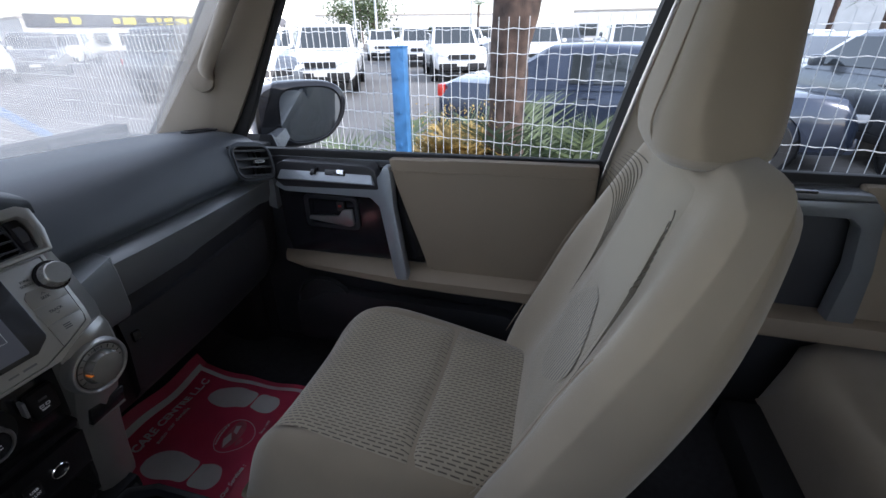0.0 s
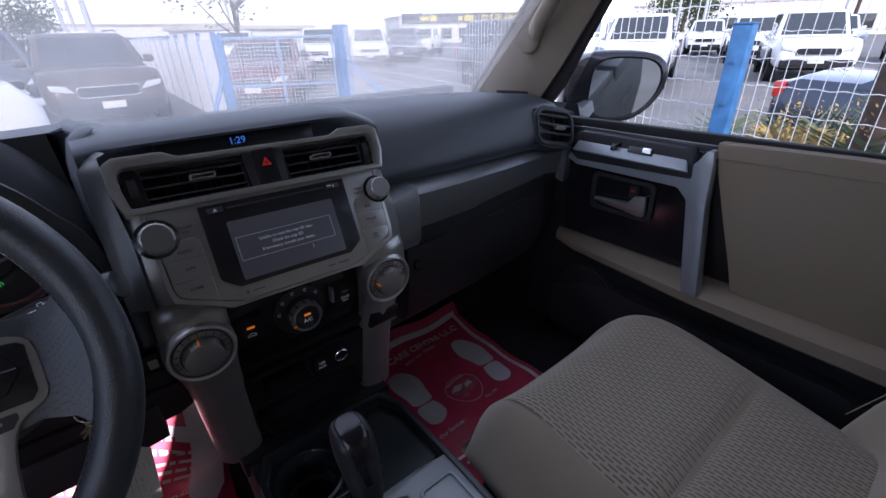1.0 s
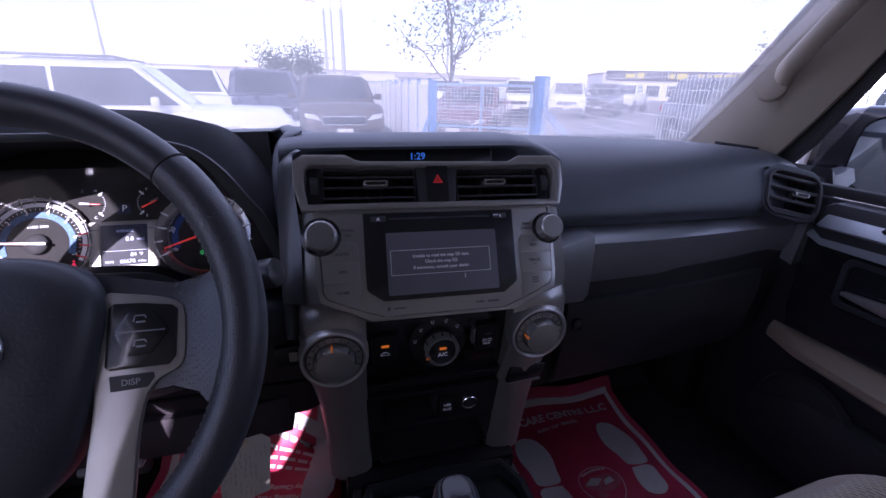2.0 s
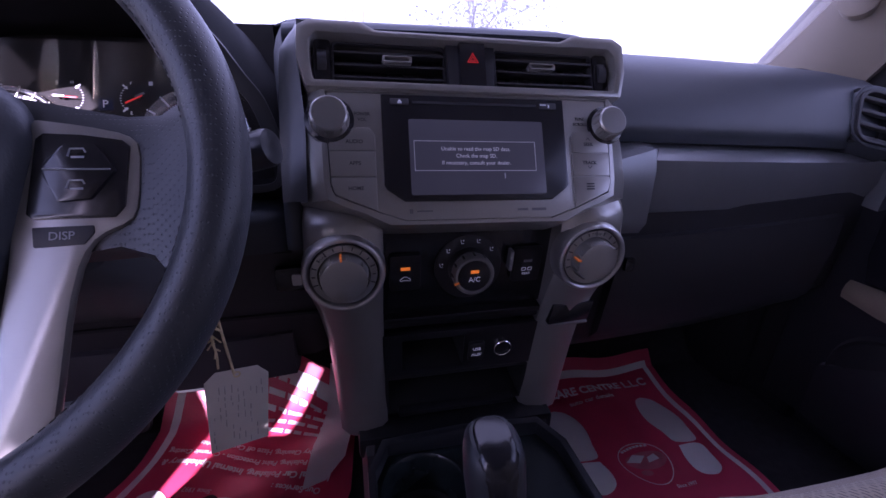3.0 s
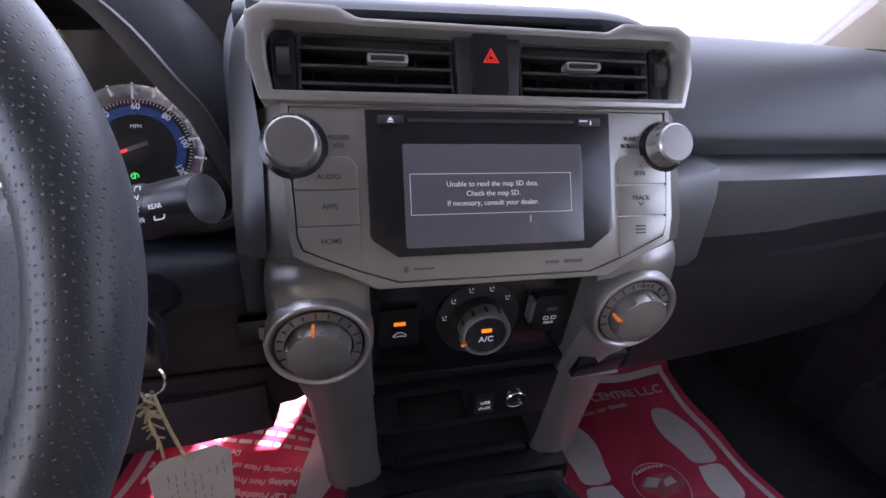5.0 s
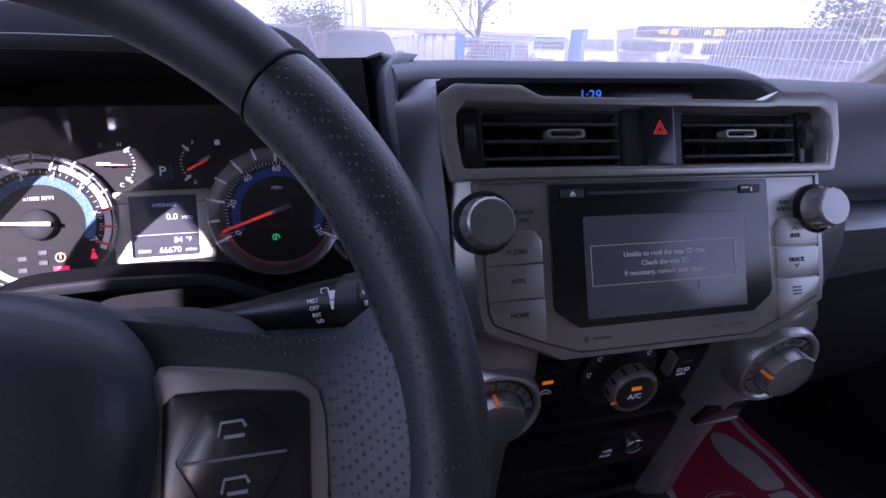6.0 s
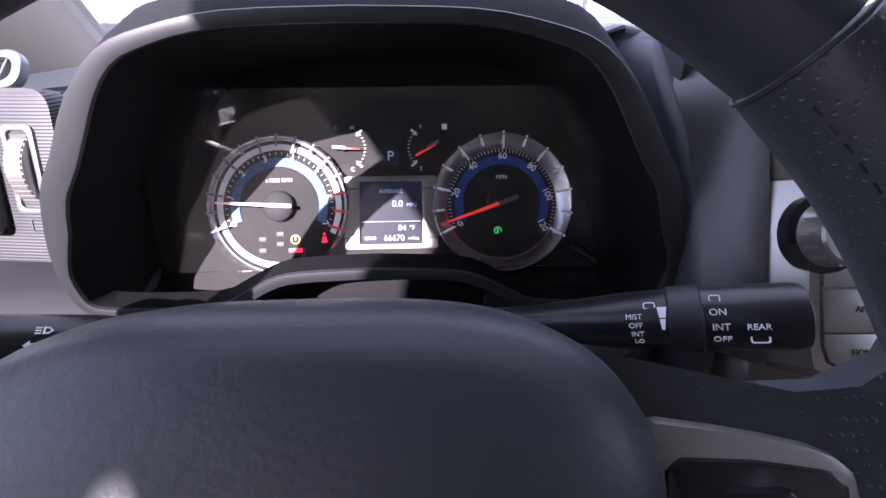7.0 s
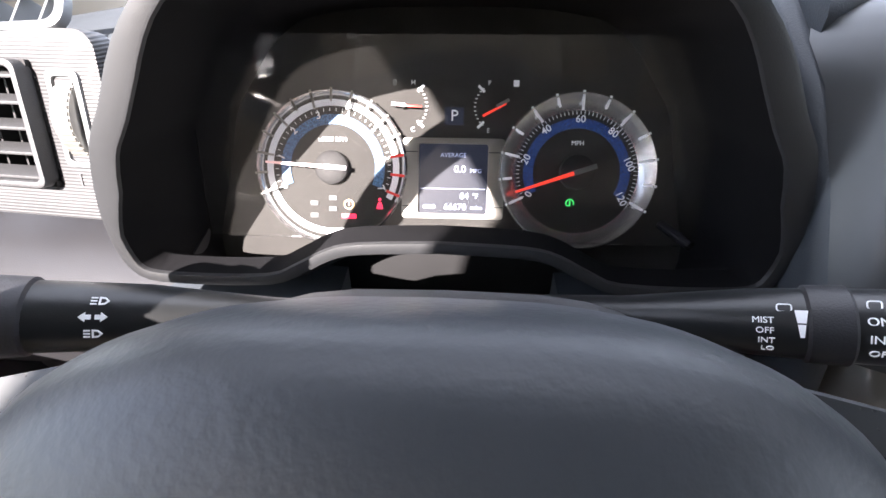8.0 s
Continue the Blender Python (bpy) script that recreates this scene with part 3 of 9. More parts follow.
for s in (1, -1):
    q = part("rear_quarter", loft([[(s * 0.885, y, 1.215), (s * 0.80, y, 1.24), (s * 0.70, y - 0.02, 1.80), (s * 0.66, y - 0.02, 1.80), (s * 0.74, y, 1.24), (s * 0.80, y, 1.18)] for y in (-1.19, -2.22)]), OWN, shell)
    part("quarter_glass", prism([(-1.30, 1.30), (-2.05, 1.30), (-1.95, 1.68), (-1.30, 1.70)][::s], 0.01, plane_at((s * 0.792, 0, 0), (0, s, 0), (-s * 0.18, 0, 1)) @ pose(0, 0, 0.0) if s > 0 else plane_at((s * 0.792, 0, 0), (0, s, 0), (-s * 0.18, 0, 1)) @ Matrix.Diagonal((-1, 1, 1, 1))), GLOSSB, q, "dark quarter glass")
    for y in (1.62, -1.55):
        wm = plane_at((s * 0.82, y, 0.38), (0, -s, 0), (0, 0, 1))
        w = part("wheel", lathe([(0.24, -0.12), (0.36, -0.12), (0.38, -0.09), (0.38, 0.09), (0.36, 0.12), (0.24, 0.12)], wm, 36), BLACK, shell, "black tyre")
        part("rim", merge(lathe([(0.245, 0.10), (0.225, 0.115), (0.215, 0.06), (0, 0.05)], wm, 32), *[box((0, 0.12, 0.085), (0.05, 0.20, 0.02), 0.004, at(wm, 0, 0, 0, 60 * k)) for k in range(6)]), SILVERD, w, "alloy rim")
        part("wheel_arch", lathe([(0.44, -0.05), (0.455, 0.02), (0.44, 0.04), (0.40, 0.03), (0.40, -0.05)], at(wm, 0, 0, 0.09), 36), BLACK, shell, "dark wheel arch")
    part("front_wing", loft([[(s * 0.86, y, 0.80), (s * 0.93, y, 0.85), (s * 0.92, y, 1.05), (s * 0.86, y, 1.13 - 0.05 * (y > 2.1)), (s * 0.80, y, 1.13 - 0.05 * (y > 2.1)), (s * 0.80, y, 0.80)] for y in (1.21, 1.7, 2.15, 2.27)]), OWN, shell)
    part("head_lamp", box((s * 0.66, 2.275, 0.93), (0.34, 0.06, 0.16), 0.03), CHROME, shell, "clear headlamp")
tg_ = part("tailgate", loft([[(x, -2.26 - 0.02 * (1 - x * x), 0.62), (x, -2.32, 0.95), (x, -2.30, 1.24), (x, -2.22, 1.79 - 0.11 * x * x), (x, -2.18, 1.79 - 0.11 * x * x), (x, -2.24, 1.24), (x, -2.24, 0.62)] for x in [-0.80 + 1.6 * k / 8 for k in range(9)]]), OWN, shell)
part("rear_glass", prism([(-0.62, -0.22), (0.62, -0.22), (0.54, 0.20), (-0.54, 0.20)], 0.012, plane_at((0, -2.263, 1.50), (1, 0, 0), (0, 0.145, 0.99)), 0.004), GLOSSB, tg_, "dark rear glass")
part("rear_bumper", box((0, -2.32, 0.58), (1.78, 0.22, 0.28), 0.06), BLACK, shell, "dark rear bumper")
part("front_bumper", box((0, 2.30, 0.62), (1.78, 0.20, 0.34), 0.06), BLACK, shell, "dark front bumper")
part("grille", merge(box((0, 2.295, 0.94), (0.90, 0.04, 0.18), 0.02), *[box((0, 2.318, 0.89 + 0.035 * k), (0.86, 0.012, 0.012), 0.003) for k in range(4)]), BLACK, shell, "black front grille")

# ---- front passenger door ----
def door_panel(s, detailed):
    nm = "door_1" if s > 0 else "door_2"
    M = plane_at((s * 0.755, 0, 0), (0, -s, 0), (0, 0, 1))
    Y = lambda y: -s * y
    P = lambda pts: [(Y(y), z) for y, z in pts]
    t = thing(nm, (s * 0.80, 0.35, 0.72), "closed front door with beige upper panel, dark insert and silver pull" if detailed else "plain unseen front door set ajar to admit skylight, with a dark lower panel", "car door", kind="structure")
    part("outer_skin", prism(P([(0.85, 0.55), (-0.12, 0.55), (-0.12, 1.235), (0.85, 1.225)]), 0.13, at(M, 0, 0, -0.15), 0.02), OWN, t, "painted outer door skin")
    part("inner_panel", prism(P([(0.80, 0.70), (-0.08, 0.70), (-0.08, 1.268), (0.30, 1.264), (0.79, 1.256)]), 0.03, at(M, 0, 0, -0.018), 0.008), PLASTIC, t, "dark grey plastic inner panel")
    part("belt_seal", prism(P([(0.76, 1.262), (-0.08, 1.272), (-0.08, 1.292), (0.76, 1.280)]), 0.02, at(M, 0, 0, -0.005), 0.003), BLACK, t, "black rubber belt seal")
    up = P([(0.384, 1.277), (0.370, 1.22), (0.343, 1.14), (0.316, 1.065), (0.303, 1.025), (0.298, 1.005), (0.20, 0.985), (-0.075, 0.985), (-0.075, 1.287), (0.2, 1.283)])
    part("upper_panel", prism(up, 0.028, at(M, 0, 0, 0.010), 0.007), BEIGE, t, "padded beige vinyl upper panel")
    if detailed:
        part("seam", tube([(s * (0.755 - 0.0385), y, lerp(1.250, 1.260, (0.38 - y) / 0.45)) for y in (0.382, 0.2, 0.0, -0.07)], 0.0015, 6), BEIGE, t)
    # armrest ledge
    rings = []
    for k in range(12):
        f = k / 11
        y = lerp(0.715, -0.07, f)
        out = 0.034 + 0.030 * min(1, f * 2.2) - (0.02 if k == 0 else 0)
        zt, zb = lerp(0.990, 1.000, f), lerp(0.966, 0.955, min(1, f * 1.6))
        rings.append([(s * 0.765, y, zt + 0.012), (s * (0.745 - out * 0.3), y, zt + 0.008), (s * (0.745 - out * 0.8), y, zt), (s * (0.745 - out), y, zt - 0.010),
                      (s * (0.745 - out), y, zb + 0.008), (s * (0.745 - out * 0.85), y, zb), (s * 0.765, y, zb - 0.004)])
    arm = part("armrest", loft(rings), BEIGE, t, "beige padded armrest ledge")
    part("pocket", prism(P([(0.70, 0.72), (-0.02, 0.72), (-0.02, 0.86), (0.10, 0.90), (0.60, 0.90), (0.70, 0.84)]), 0.05, at(M, 0, 0, 0.0), 0.02), PLASTIC, t, "dark moulded door pocket")
    part("speaker_grille", lathe([(0, 0.012), (0.06, 0.011), (0.078, 0.006), (0.084, 0.010), (0.09, 0.0)], at(M, Y(0.60), 0.85, 0.035), 36), BLACK, t, "round black speaker grille")
    if not detailed:
        return t
    # front insert, pull handle, switch pod
    part("dark_insert", prism(P([(0.70, 1.225), (0.41, 1.255), (0.380, 1.255), (0.366, 1.20), (0.340, 1.125), (0.312, 1.05), (0.306, 1.012), (0.69, 1.005), (0.70, 1.05)]), 0.012, at(M, 0, 0, 0.010), 0.004), GLOSSB, t, "black plastic insert")
    pod = part("switch_pod", prism(P([(0.685, 1.214), (0.672, 1.252), (0.655, 1.262), (0.43, 1.262), (0.412, 1.25), (0.405, 1.205), (0.66, 1.196)]), 0.045, at(M, 0, 0, 0.008), 0.006), PLASTIC, t, "dark switch pod")
    TM = at(M, 0, 0, 0.045) @ pose(0, 1.23, 0, -28, 0, 0) @ pose(0, -1.23, 0)
    part("switch_plate", prism(P([(0.668, 1.213), (0.656, 1.252), (0.428, 1.254), (0.414, 1.214)]), 0.012, TM, 0.003), DOORS, pod, "glossy grey switch plate")
    part("lock_knob", merge(box((Y(0.568), 1.234, 0.016), (0.010, 0.012, 0.012), 0.002, TM), tube([TM @ Vector((Y(0.575), 1.228, 0.014)), TM @ Vector((Y(0.558), 1.244, 0.018))], 0.004, 8)), GLOSSB, pod, "small black lock switch")
    sw = part("window_switch", box((Y(0.513), 1.236, 0.012), (0.052, 0.014, 0.008), 0.002, TM), GLOSSB, pod, "black window switch")
    part("switch_rocker", box((Y(0.498), 1.237, 0.017), (0.018, 0.011, 0.006), 0.002, TM), CHROME, sw)
    rail = P([(0.690, 1.196), (0.676, 1.216), (0.648, 1.212), (0.43, 1.214), (0.405, 1.240), (0.392, 1.262), (0.380, 1.262), (0.376, 1.240), (0.370, 1.16), (0.356, 1.09), (0.338, 1.00), (0.336, 0.985), (0.366, 0.985), (0.372, 1.005), (0.393, 1.10), (0.408, 1.165), (0.430, 1.184), (0.66, 1.184)])
    bm = prism(rail, 0.030, at(M, 0, 0, 0.02), 0.006)
    for v in bm.verts:
        f = min(1, max(0, (1.20 - v.co.z) / 0.2))
        v.co.x -= s * 0.030 * f
    part("pull_handle", bm, DOORS, t, "satin silver door pull")
    rec = part("handle_recess", ring_prism(rrect(0.150, 0.088, 0.014, cx=Y(0.552), cy=1.128), rrect(0.130, 0.068, 0.010, cx=Y(0.552), cy=1.128), 0.008, at(M, 0, 0, 0.022), 0.002), PLASTIC, t, "recessed handle surround")
    part("door_handle", merge(prism(P([(0.612, 1.108), (0.612, 1.116), (0.53, 1.122), (0.515, 1.140), (0.492, 1.142), (0.488, 1.100), (0.50, 1.096), (0.56, 1.102)]), 0.012, at(M, 0, 0, 0.026), 0.003)), CHROMES, rec, "chrome door handle")
    part("lock_tab", box((Y(0.522), 1.148, 0.030), (0.020, 0.026, 0.012), 0.004, M), BLACK, rec, "black lock tab with red mark")
    part("lock_mark", box((Y(0.522), 1.150, 0.0365), (0.008, 0.005, 0.001), 0.0, M), LOCKR, rec)
    return t


door_panel(1, True)
# the unseen driver's door is set ajar to let skylight into the footwell
od = door_panel(-1, False)
od.matrix_basis = Matrix.Translation((-0.80, 0.87, 0)) @ Matrix.Rotation(radians(-7), 4, "Z") @ Matrix.Translation((0.80, -0.87, 0)) @ Matrix.Translation(od.location)


def rear_door(s):
    M = plane_at((s * 0.76, 0, 0), (0, -s, 0), (0, 0, 1))
    P = lambda pts: [(-s * y, z) for y, z in pts]
    t = thing("door_3" if s > 0 else "door_4", (s * 0.80, -0.7, 0.72), "closed rear door with beige panel and dark silver pull", "car door", kind="structure")
    part("outer_skin", prism(P([(-0.28, 0.55), (-1.16, 0.55), (-1.16, 1.235), (-0.28, 1.235)]), 0.13, at(M, 0, 0, -0.15), 0.02), OWN, t, "painted outer door skin")
    part("inner_panel", prism(P([(-0.28, 0.70), (-1.12, 0.70), (-1.12, 1.275), (-0.28, 1.275)]), 0.03, at(M, 0, 0, -0.018), 0.008), PLASTIC, t, "dark grey plastic inner panel")
    part("upper_panel", prism(P([(-0.53, 1.278), (-0.54, 1.20), (-0.575, 1.05), (-0.60, 1.0), (-1.11, 1.0), (-1.11, 1.28)]), 0.028, at(M, 0, 0, 0.010), 0.007), BEIGE, t, "padded beige vinyl upper panel")
    part("armrest", box((s * 0.725, -0.70, 0.98), (0.08, 0.80, 0.05), 0.014), BEIGE, t, "beige armrest ledge")
    part("belt_seal", prism(P([(-0.28, 1.272), (-1.12, 1.276), (-1.12, 1.292), (-0.28, 1.290)]), 0.02, at(M, 0, 0, -0.005), 0.003), BLACK, t, "black rubber belt seal")
    if s > 0:
        rail = P([(-0.34, 1.222), (-0.34, 1.250), (-0.545, 1.256), (-0.563, 1.235), (-0.585, 1.12), (-0.595, 0.985), (-0.545, 0.985), (-0.548, 1.12), (-0.535, 1.205), (-0.515, 1.222)])
        part("pull_handle", prism(rail, 0.04, at(M, 0, 0, 0.02), 0.006), SILVERD, t, "satin dark silver door pull")
        pl = part("switch_plate", prism(P([(-0.34, 1.252), (-0.34, 1.268), (-0.535, 1.268), (-0.545, 1.256)]), 0.05, at(M, 0, 0, 0.008), 0.003), SILVERD, t, "grey switch plate")
        part("window_switch", box((s * 0.70, -0.42, 1.270), (0.016, 0.05, 0.006), 0.002), GLOSSB, pl, "black window switch")
    return t


rear_door(1)
rear_door(-1)

# door mirror
mir = thing("door_mirror", (0.90, 0.80, 1.20), "dark grey door mirror with a clear glass", "wing mirror")
MM = plane_at((1.045, 0.770, 1.318), (0.843, -0.537, 0), (-0.02, -0.03, 1))
shape = [(-0.125, -0.045), (-0.120, 0.05), (-0.100, 0.085), (-0.05, 0.098), (0.06, 0.092), (0.115, 0.07), (0.135, 0.03), (0.125, -0.02), (0.09, -0.065), (0.04, -0.095), (-0.04, -0.105), (-0.095, -0.09)]
shape = [tuple(v[:2]) for v in smooth_line([(x * 0.90, y * 0.92, 0) for x, y in shape + shape[:1]], 4)[:-1]]
ring = lambda k, dz: [MM @ Vector((x * k, y * k, dz)) for x, y in shape]
wide = lambda k, dz: [MM @ Vector((x * k * (1.0 if x > 0 else 1.50), y * k, dz)) for x, y in shape]
house = loft([[MM @ Vector((x * (0.80 if x > 0 else 0.92), y * 0.83, 0.015)) for x, y in shape], [MM @ Vector((x * (0.84 if x > 0 else 0.97), y * 0.88, 0.021)) for x, y in shape], wide(0.97, 0.016), wide(1.02, 0.008), wide(1.04, -0.02), wide(1.0, -0.06), wide(0.82, -0.10), wide(0.45, -0.125)])
part("housing", house, GLOSSB, mir, "dark grey moulded housing")
part("mirror_glass", loft([[MM @ Vector((x * (0.80 if x > 0 else 0.92), y * 0.83, dz)) for x, y in shape] for dz in (0.017, 0.0185)]), MIRROR, mir, "clear mirror glass")
part("foot", loft([[(0.80, 0.83, 1.245), (0.80, 0.72, 1.245), (0.80, 0.74, 1.30), (0.80, 0.82, 1.30)], [(0.86, 0.82, 1.24), (0.86, 0.76, 1.24), (0.86, 0.77, 1.28), (0.86, 0.81, 1.28)], [(0.93, 0.81, 1.265), (0.93, 0.775, 1.265), (0.93, 0.785, 1.290), (0.93, 0.81, 1.290)]]), SILVERD, mir, "pale mirror foot")


# ---- seats ----
def soft(ob):
    """Round a padded part."""
    md = ob.modifiers.new("round", "SUBSURF")
    md.levels = md.render_levels = 1
    return ob


def front_seat(cx, label):
    t = thing("front_seat", (cx, 0.15, FLOOR_Z), label, "car seat")

    def top(x, y):
        u = abs(x) / 0.245
        side = 0.014 * math.exp(-((u - 0.80) / 0.16) ** 2)
        fall = -0.085 * max(0, (u - 0.72) / 0.28) ** 2
        nose = -0.085 * max(0, (y - 0.34) / 0.105) ** 2.2
        w = min(1.0, max(0.0, (u - 0.45) / 0.40))
        fall -= 0.060 * w * w * (3 - 2 * w) * min(1.0, max(0.0, (0.32 - y) / 0.30)) ** 1.2
        return 0.982 + side + fall + nose + 0.11 * (y - 0.17) - 0.012 * (1 - u * u) + 0.01 * math.cos(y * 9)

    # cushion
    rings = []
    ys = [-0.06, 0.0, 0.08, 0.16, 0.24, 0.30, 0.35, 0.39, 0.42, 0.438, 0.446]
    for y in ys:
        k = 1 - 0.10 * max(0, (y - 0.25) / 0.2) ** 2
        pinch = 1 - 0.03 * max(0, (y - 0.40) / 0.046)
        xs = [-0.245 + 0.49 * j / 16 for j in range(17)]
        r = [(cx + x * k * pinch, y, top(x, y)) for x in xs]
        r += [(cx + 0.247 * k, y, 0.90 - 0.01 * (y > 0.42)), (cx + 0.235 * k, y, 0.84), (cx - 0.235 * k, y, 0.84), (cx - 0.247 * k, y, 0.90)]
        rings.append(r)
    soft(part("cushion", loft(rings), CLOTH, t, "beige cloth cushion with side bolsters", angle=75))

    def patch(x0, x1, y0, y1, name, lift, mat_, label, skew=0.0):
        rows = []
        nx, ny = 18, 22
        for j in range(ny + 1):
            f = j / ny
            y = lerp(y0, y1, f)
            row = []
            for i in range(nx + 1):
                g = i / nx
                k = 1 - 0.10 * max(0, (y - 0.25) / 0.2) ** 2
                x = lerp(x0, x1, g)
                e = min(g, 1 - g, f, 1 - f)
                yy = y + skew * math.cos((g - 0.5) * 3) * 0.02
                row.append((cx + x * k, yy, top(x, yy) + lift * min(1, e * 10) ** 0.5 - 0.001))
            rows.append(row)
        part(name, loft(rows, caps=False, closed=False), mat_, t, label)

    patch(-0.165, 0.165, 0.176, 0.415, "cushion_insert", 0.010, RIB, "ribbed beige cloth insert")
    patch(-0.165, 0.165, -0.03, 0.172, "cushion_insert", 0.008, RIB, "ribbed beige cloth insert")
    part("seat_base", merge(box((cx, 0.17, 0.79), (0.44, 0.46, 0.12), 0.02), box((cx - 0.19, 0.15, 0.70), (0.04, 0.62, 0.08), 0.01), box((cx + 0.19, 0.15, 0.70), (0.04, 0.62, 0.08), 0.01)), BLACK, t, "black metal seat base on rails")
    part("side_shield", prism([(-0.10, 0.80), (0.36, 0.80), (0.38, 0.85), (0.30, 0.89), (-0.02, 0.93), (-0.10, 0.90)], 0.02, plane_at((cx - 0.262, 0, 0), (0, 1, 0), (0, 0, 1)), 0.006), PLASTIC, t, "dark plastic side shield")

    # backrest: rings up a leaning spine
    def spine(h):
        return Vector((cx, 0.052 - 0.365 * h - 0.02 * math.sin(h * 6), 0.93 + 0.985 * h))

    def bring(h, front=False):
        w = 0.245 * (1.0 if h < 0.30 else 1 - 0.22 * ((h - 0.30) / 0.20) ** 2)
        w *= 0.90 + 0.10 * min(1, h / 0.12)
        th = 0.088 - 0.06 * max(0, h - 0.1)
        c = spine(h)
        bol = 0.055 * (1 - max(0, (h - 0.28) / 0.2)) if h > 0.05 else 0.04
        pts = []
        n = 20
        for k in range(n + 1):
            g = -1 + 2 * k / n
            u = abs(g)
            f = bol * math.exp(-((u - 0.82) / 0.17) ** 2) - 0.05 * max(0, (u - 0.86) / 0.14) ** 2
            pts.append(c + Vector((g * w, f, -0.36 * f)))
        for g, d in ((1.0, -0.5), (0.95, -0.85), (0.8, -1.0), (0.3, -1.03), (-0.3, -1.03), (-0.8, -1.0), (-0.95, -0.85), (-1.0, -0.5)):
            pts.append(c + Vector((g * w, d * th, 0.2 * d * th)))
        return pts

    hs = [0.0, 0.03, 0.08, 0.14, 0.20, 0.26, 0.32, 0.37, 0.41, 0.44, 0.465, 0.48]
    rings = [bring(h) for h in hs]
    # round the top over
    last = rings[-1]
    cen = sum((Vector(p) for p in last), Vector()) / len(last)
    for k, dz in ((0.9, 0.012), (0.7, 0.020), (0.4, 0.024)):
        rings.append([cen + (Vector(p) - cen) * k + Vector((0, -0.006, dz)) for p in last])
    soft(part("backrest", loft(rings), CLOTH, t, "beige cloth backrest with deep side bolsters", angle=85))

    def face(h, x, lift):
        """A point on the padded front of the backrest."""
        w = 0.245 * (1.0 if h < 0.30 else 1 - 0.22 * ((h - 0.30) / 0.20) ** 2) * (0.90 + 0.10 * min(1, h / 0.12))
        u = abs(x) / w
        bol = 0.055 * (1 - max(0, (h - 0.28) / 0.2))
        fz = bol * math.exp(-((u - 0.82) / 0.17) ** 2) - 0.05 * max(0, (u - 0.86) / 0.14) ** 2
        return spine(h) + Vector((x, fz + lift, -0.36 * fz + 0.3 * lift))

    def bpatch(name, h0, h1, half, mat_, lift, label, over=-0.001):
        rows = []
        for j in range(25):
            f = j / 24
            h = lerp(h0, h1, f)
            c = spine(h)
            w = half(f)
            row = []
            for i in range(15):
                g = -1 + 2 * i / 14
                e = min(1 - abs(g), 1 - abs(2 * f - 1))
                row.append(face(h, g * w, lift * min(1, e * 7) ** 0.5 + over))
            rows.append(row)
        part(name, loft(rows, caps=False, closed=False), mat_, t, label)

    bpatch("back_insert", 0.06, 0.478, lambda f: 0.106 - 0.010 * math.sin(f * math.pi * 0.9) + 0.014 * f ** 4, RIBV, 0.0025, "finely ribbed pale cloth back insert")
    bpatch("lumbar_patch", 0.12, 0.275, lambda f: 0.018 + 0.070 * math.sin(f * math.pi), RIBL, 0.0006, "ribbed oval lumbar patch", 0.0030)
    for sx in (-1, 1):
        # dark lines painting the shade between fine ribs that rise along the insert and fan out over the shoulder
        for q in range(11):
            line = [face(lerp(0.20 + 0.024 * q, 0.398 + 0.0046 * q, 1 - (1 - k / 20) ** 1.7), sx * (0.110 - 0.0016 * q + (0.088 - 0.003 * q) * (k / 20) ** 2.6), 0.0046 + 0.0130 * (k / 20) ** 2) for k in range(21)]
            part("rib_shade_line", tube(line, [0.0009 * math.sin(math.pi * (0.08 + 0.84 * k / 20)) for k in range(21)], 6), RIBSHADE, t)
    # head restraint
    def hring(z, w, d, y):
        return [Vector((cx, y - 0.014, z + 0.034)) + Vector((0.5 * w * math.copysign(abs(math.cos(a)) ** 0.6, math.cos(a)), 0.5 * d * math.copysign(abs(math.sin(a)) ** 0.7, math.sin(a)), 0.0)) for a in [2 * math.pi * k / 28 for k in range(28)]]
    hr = [hring(1.366, 0.12, 0.06, -0.130), hring(1.372, 0.19, 0.095, -0.128), hring(1.386, 0.232, 0.116, -0.126), hring(1.415, 0.246, 0.120, -0.125), hring(1.46, 0.226, 0.108, -0.128),
          hring(1.53, 0.186, 0.088, -0.134), hring(1.60, 0.155, 0.074, -0.142), hring(1.625, 0.12, 0.055, -0.146), hring(1.632, 0.07, 0.025, -0.147)]
    h = part("head_restraint", loft(hr), CLOTH, t, "beige cloth head restraint with piped seams")
    soft(h)
    for sx in (-1, 1):
        part("seam", tube(smooth_line([(cx + sx * 0.050, -0.092, 1.414), (cx + sx * 0.060, -0.0805, 1.449), (cx + sx * 0.056, -0.0895, 1.494), (cx + sx * 0.046, -0.1055, 1.564), (cx + sx * 0.038, -0.120, 1.634)], 4), 0.0012, 6), BEIGE, h)
        part("post", tube([(cx + sx * 0.06, -0.140, 1.35), (cx + sx * 0.06, -0.144, 1.42)], 0.006, 10), CHROME, h, "chrome head restraint post")
    # outer seam along the near bolster
    for sx in (-1, 1):
        pts = []
        for hh in (0.06, 0.10, 0.14, 0.18, 0.22, 0.26, 0.30, 0.33):
            r = bring(hh)
            pts.append(r[18] if sx > 0 else r[2])
        part("seam", tube(smooth_line(pts, 4), 0.0009, 6), BEIGE, t)
    part("buckle", merge(box((cx - 0.20, -0.02, 1.0), (0.02, 0.04, 0.05), 0.006), ), BLACK, t, "black seat belt buckle")
    return t


front_seat(0.372, "beige cloth front passenger seat with ribbed inserts")
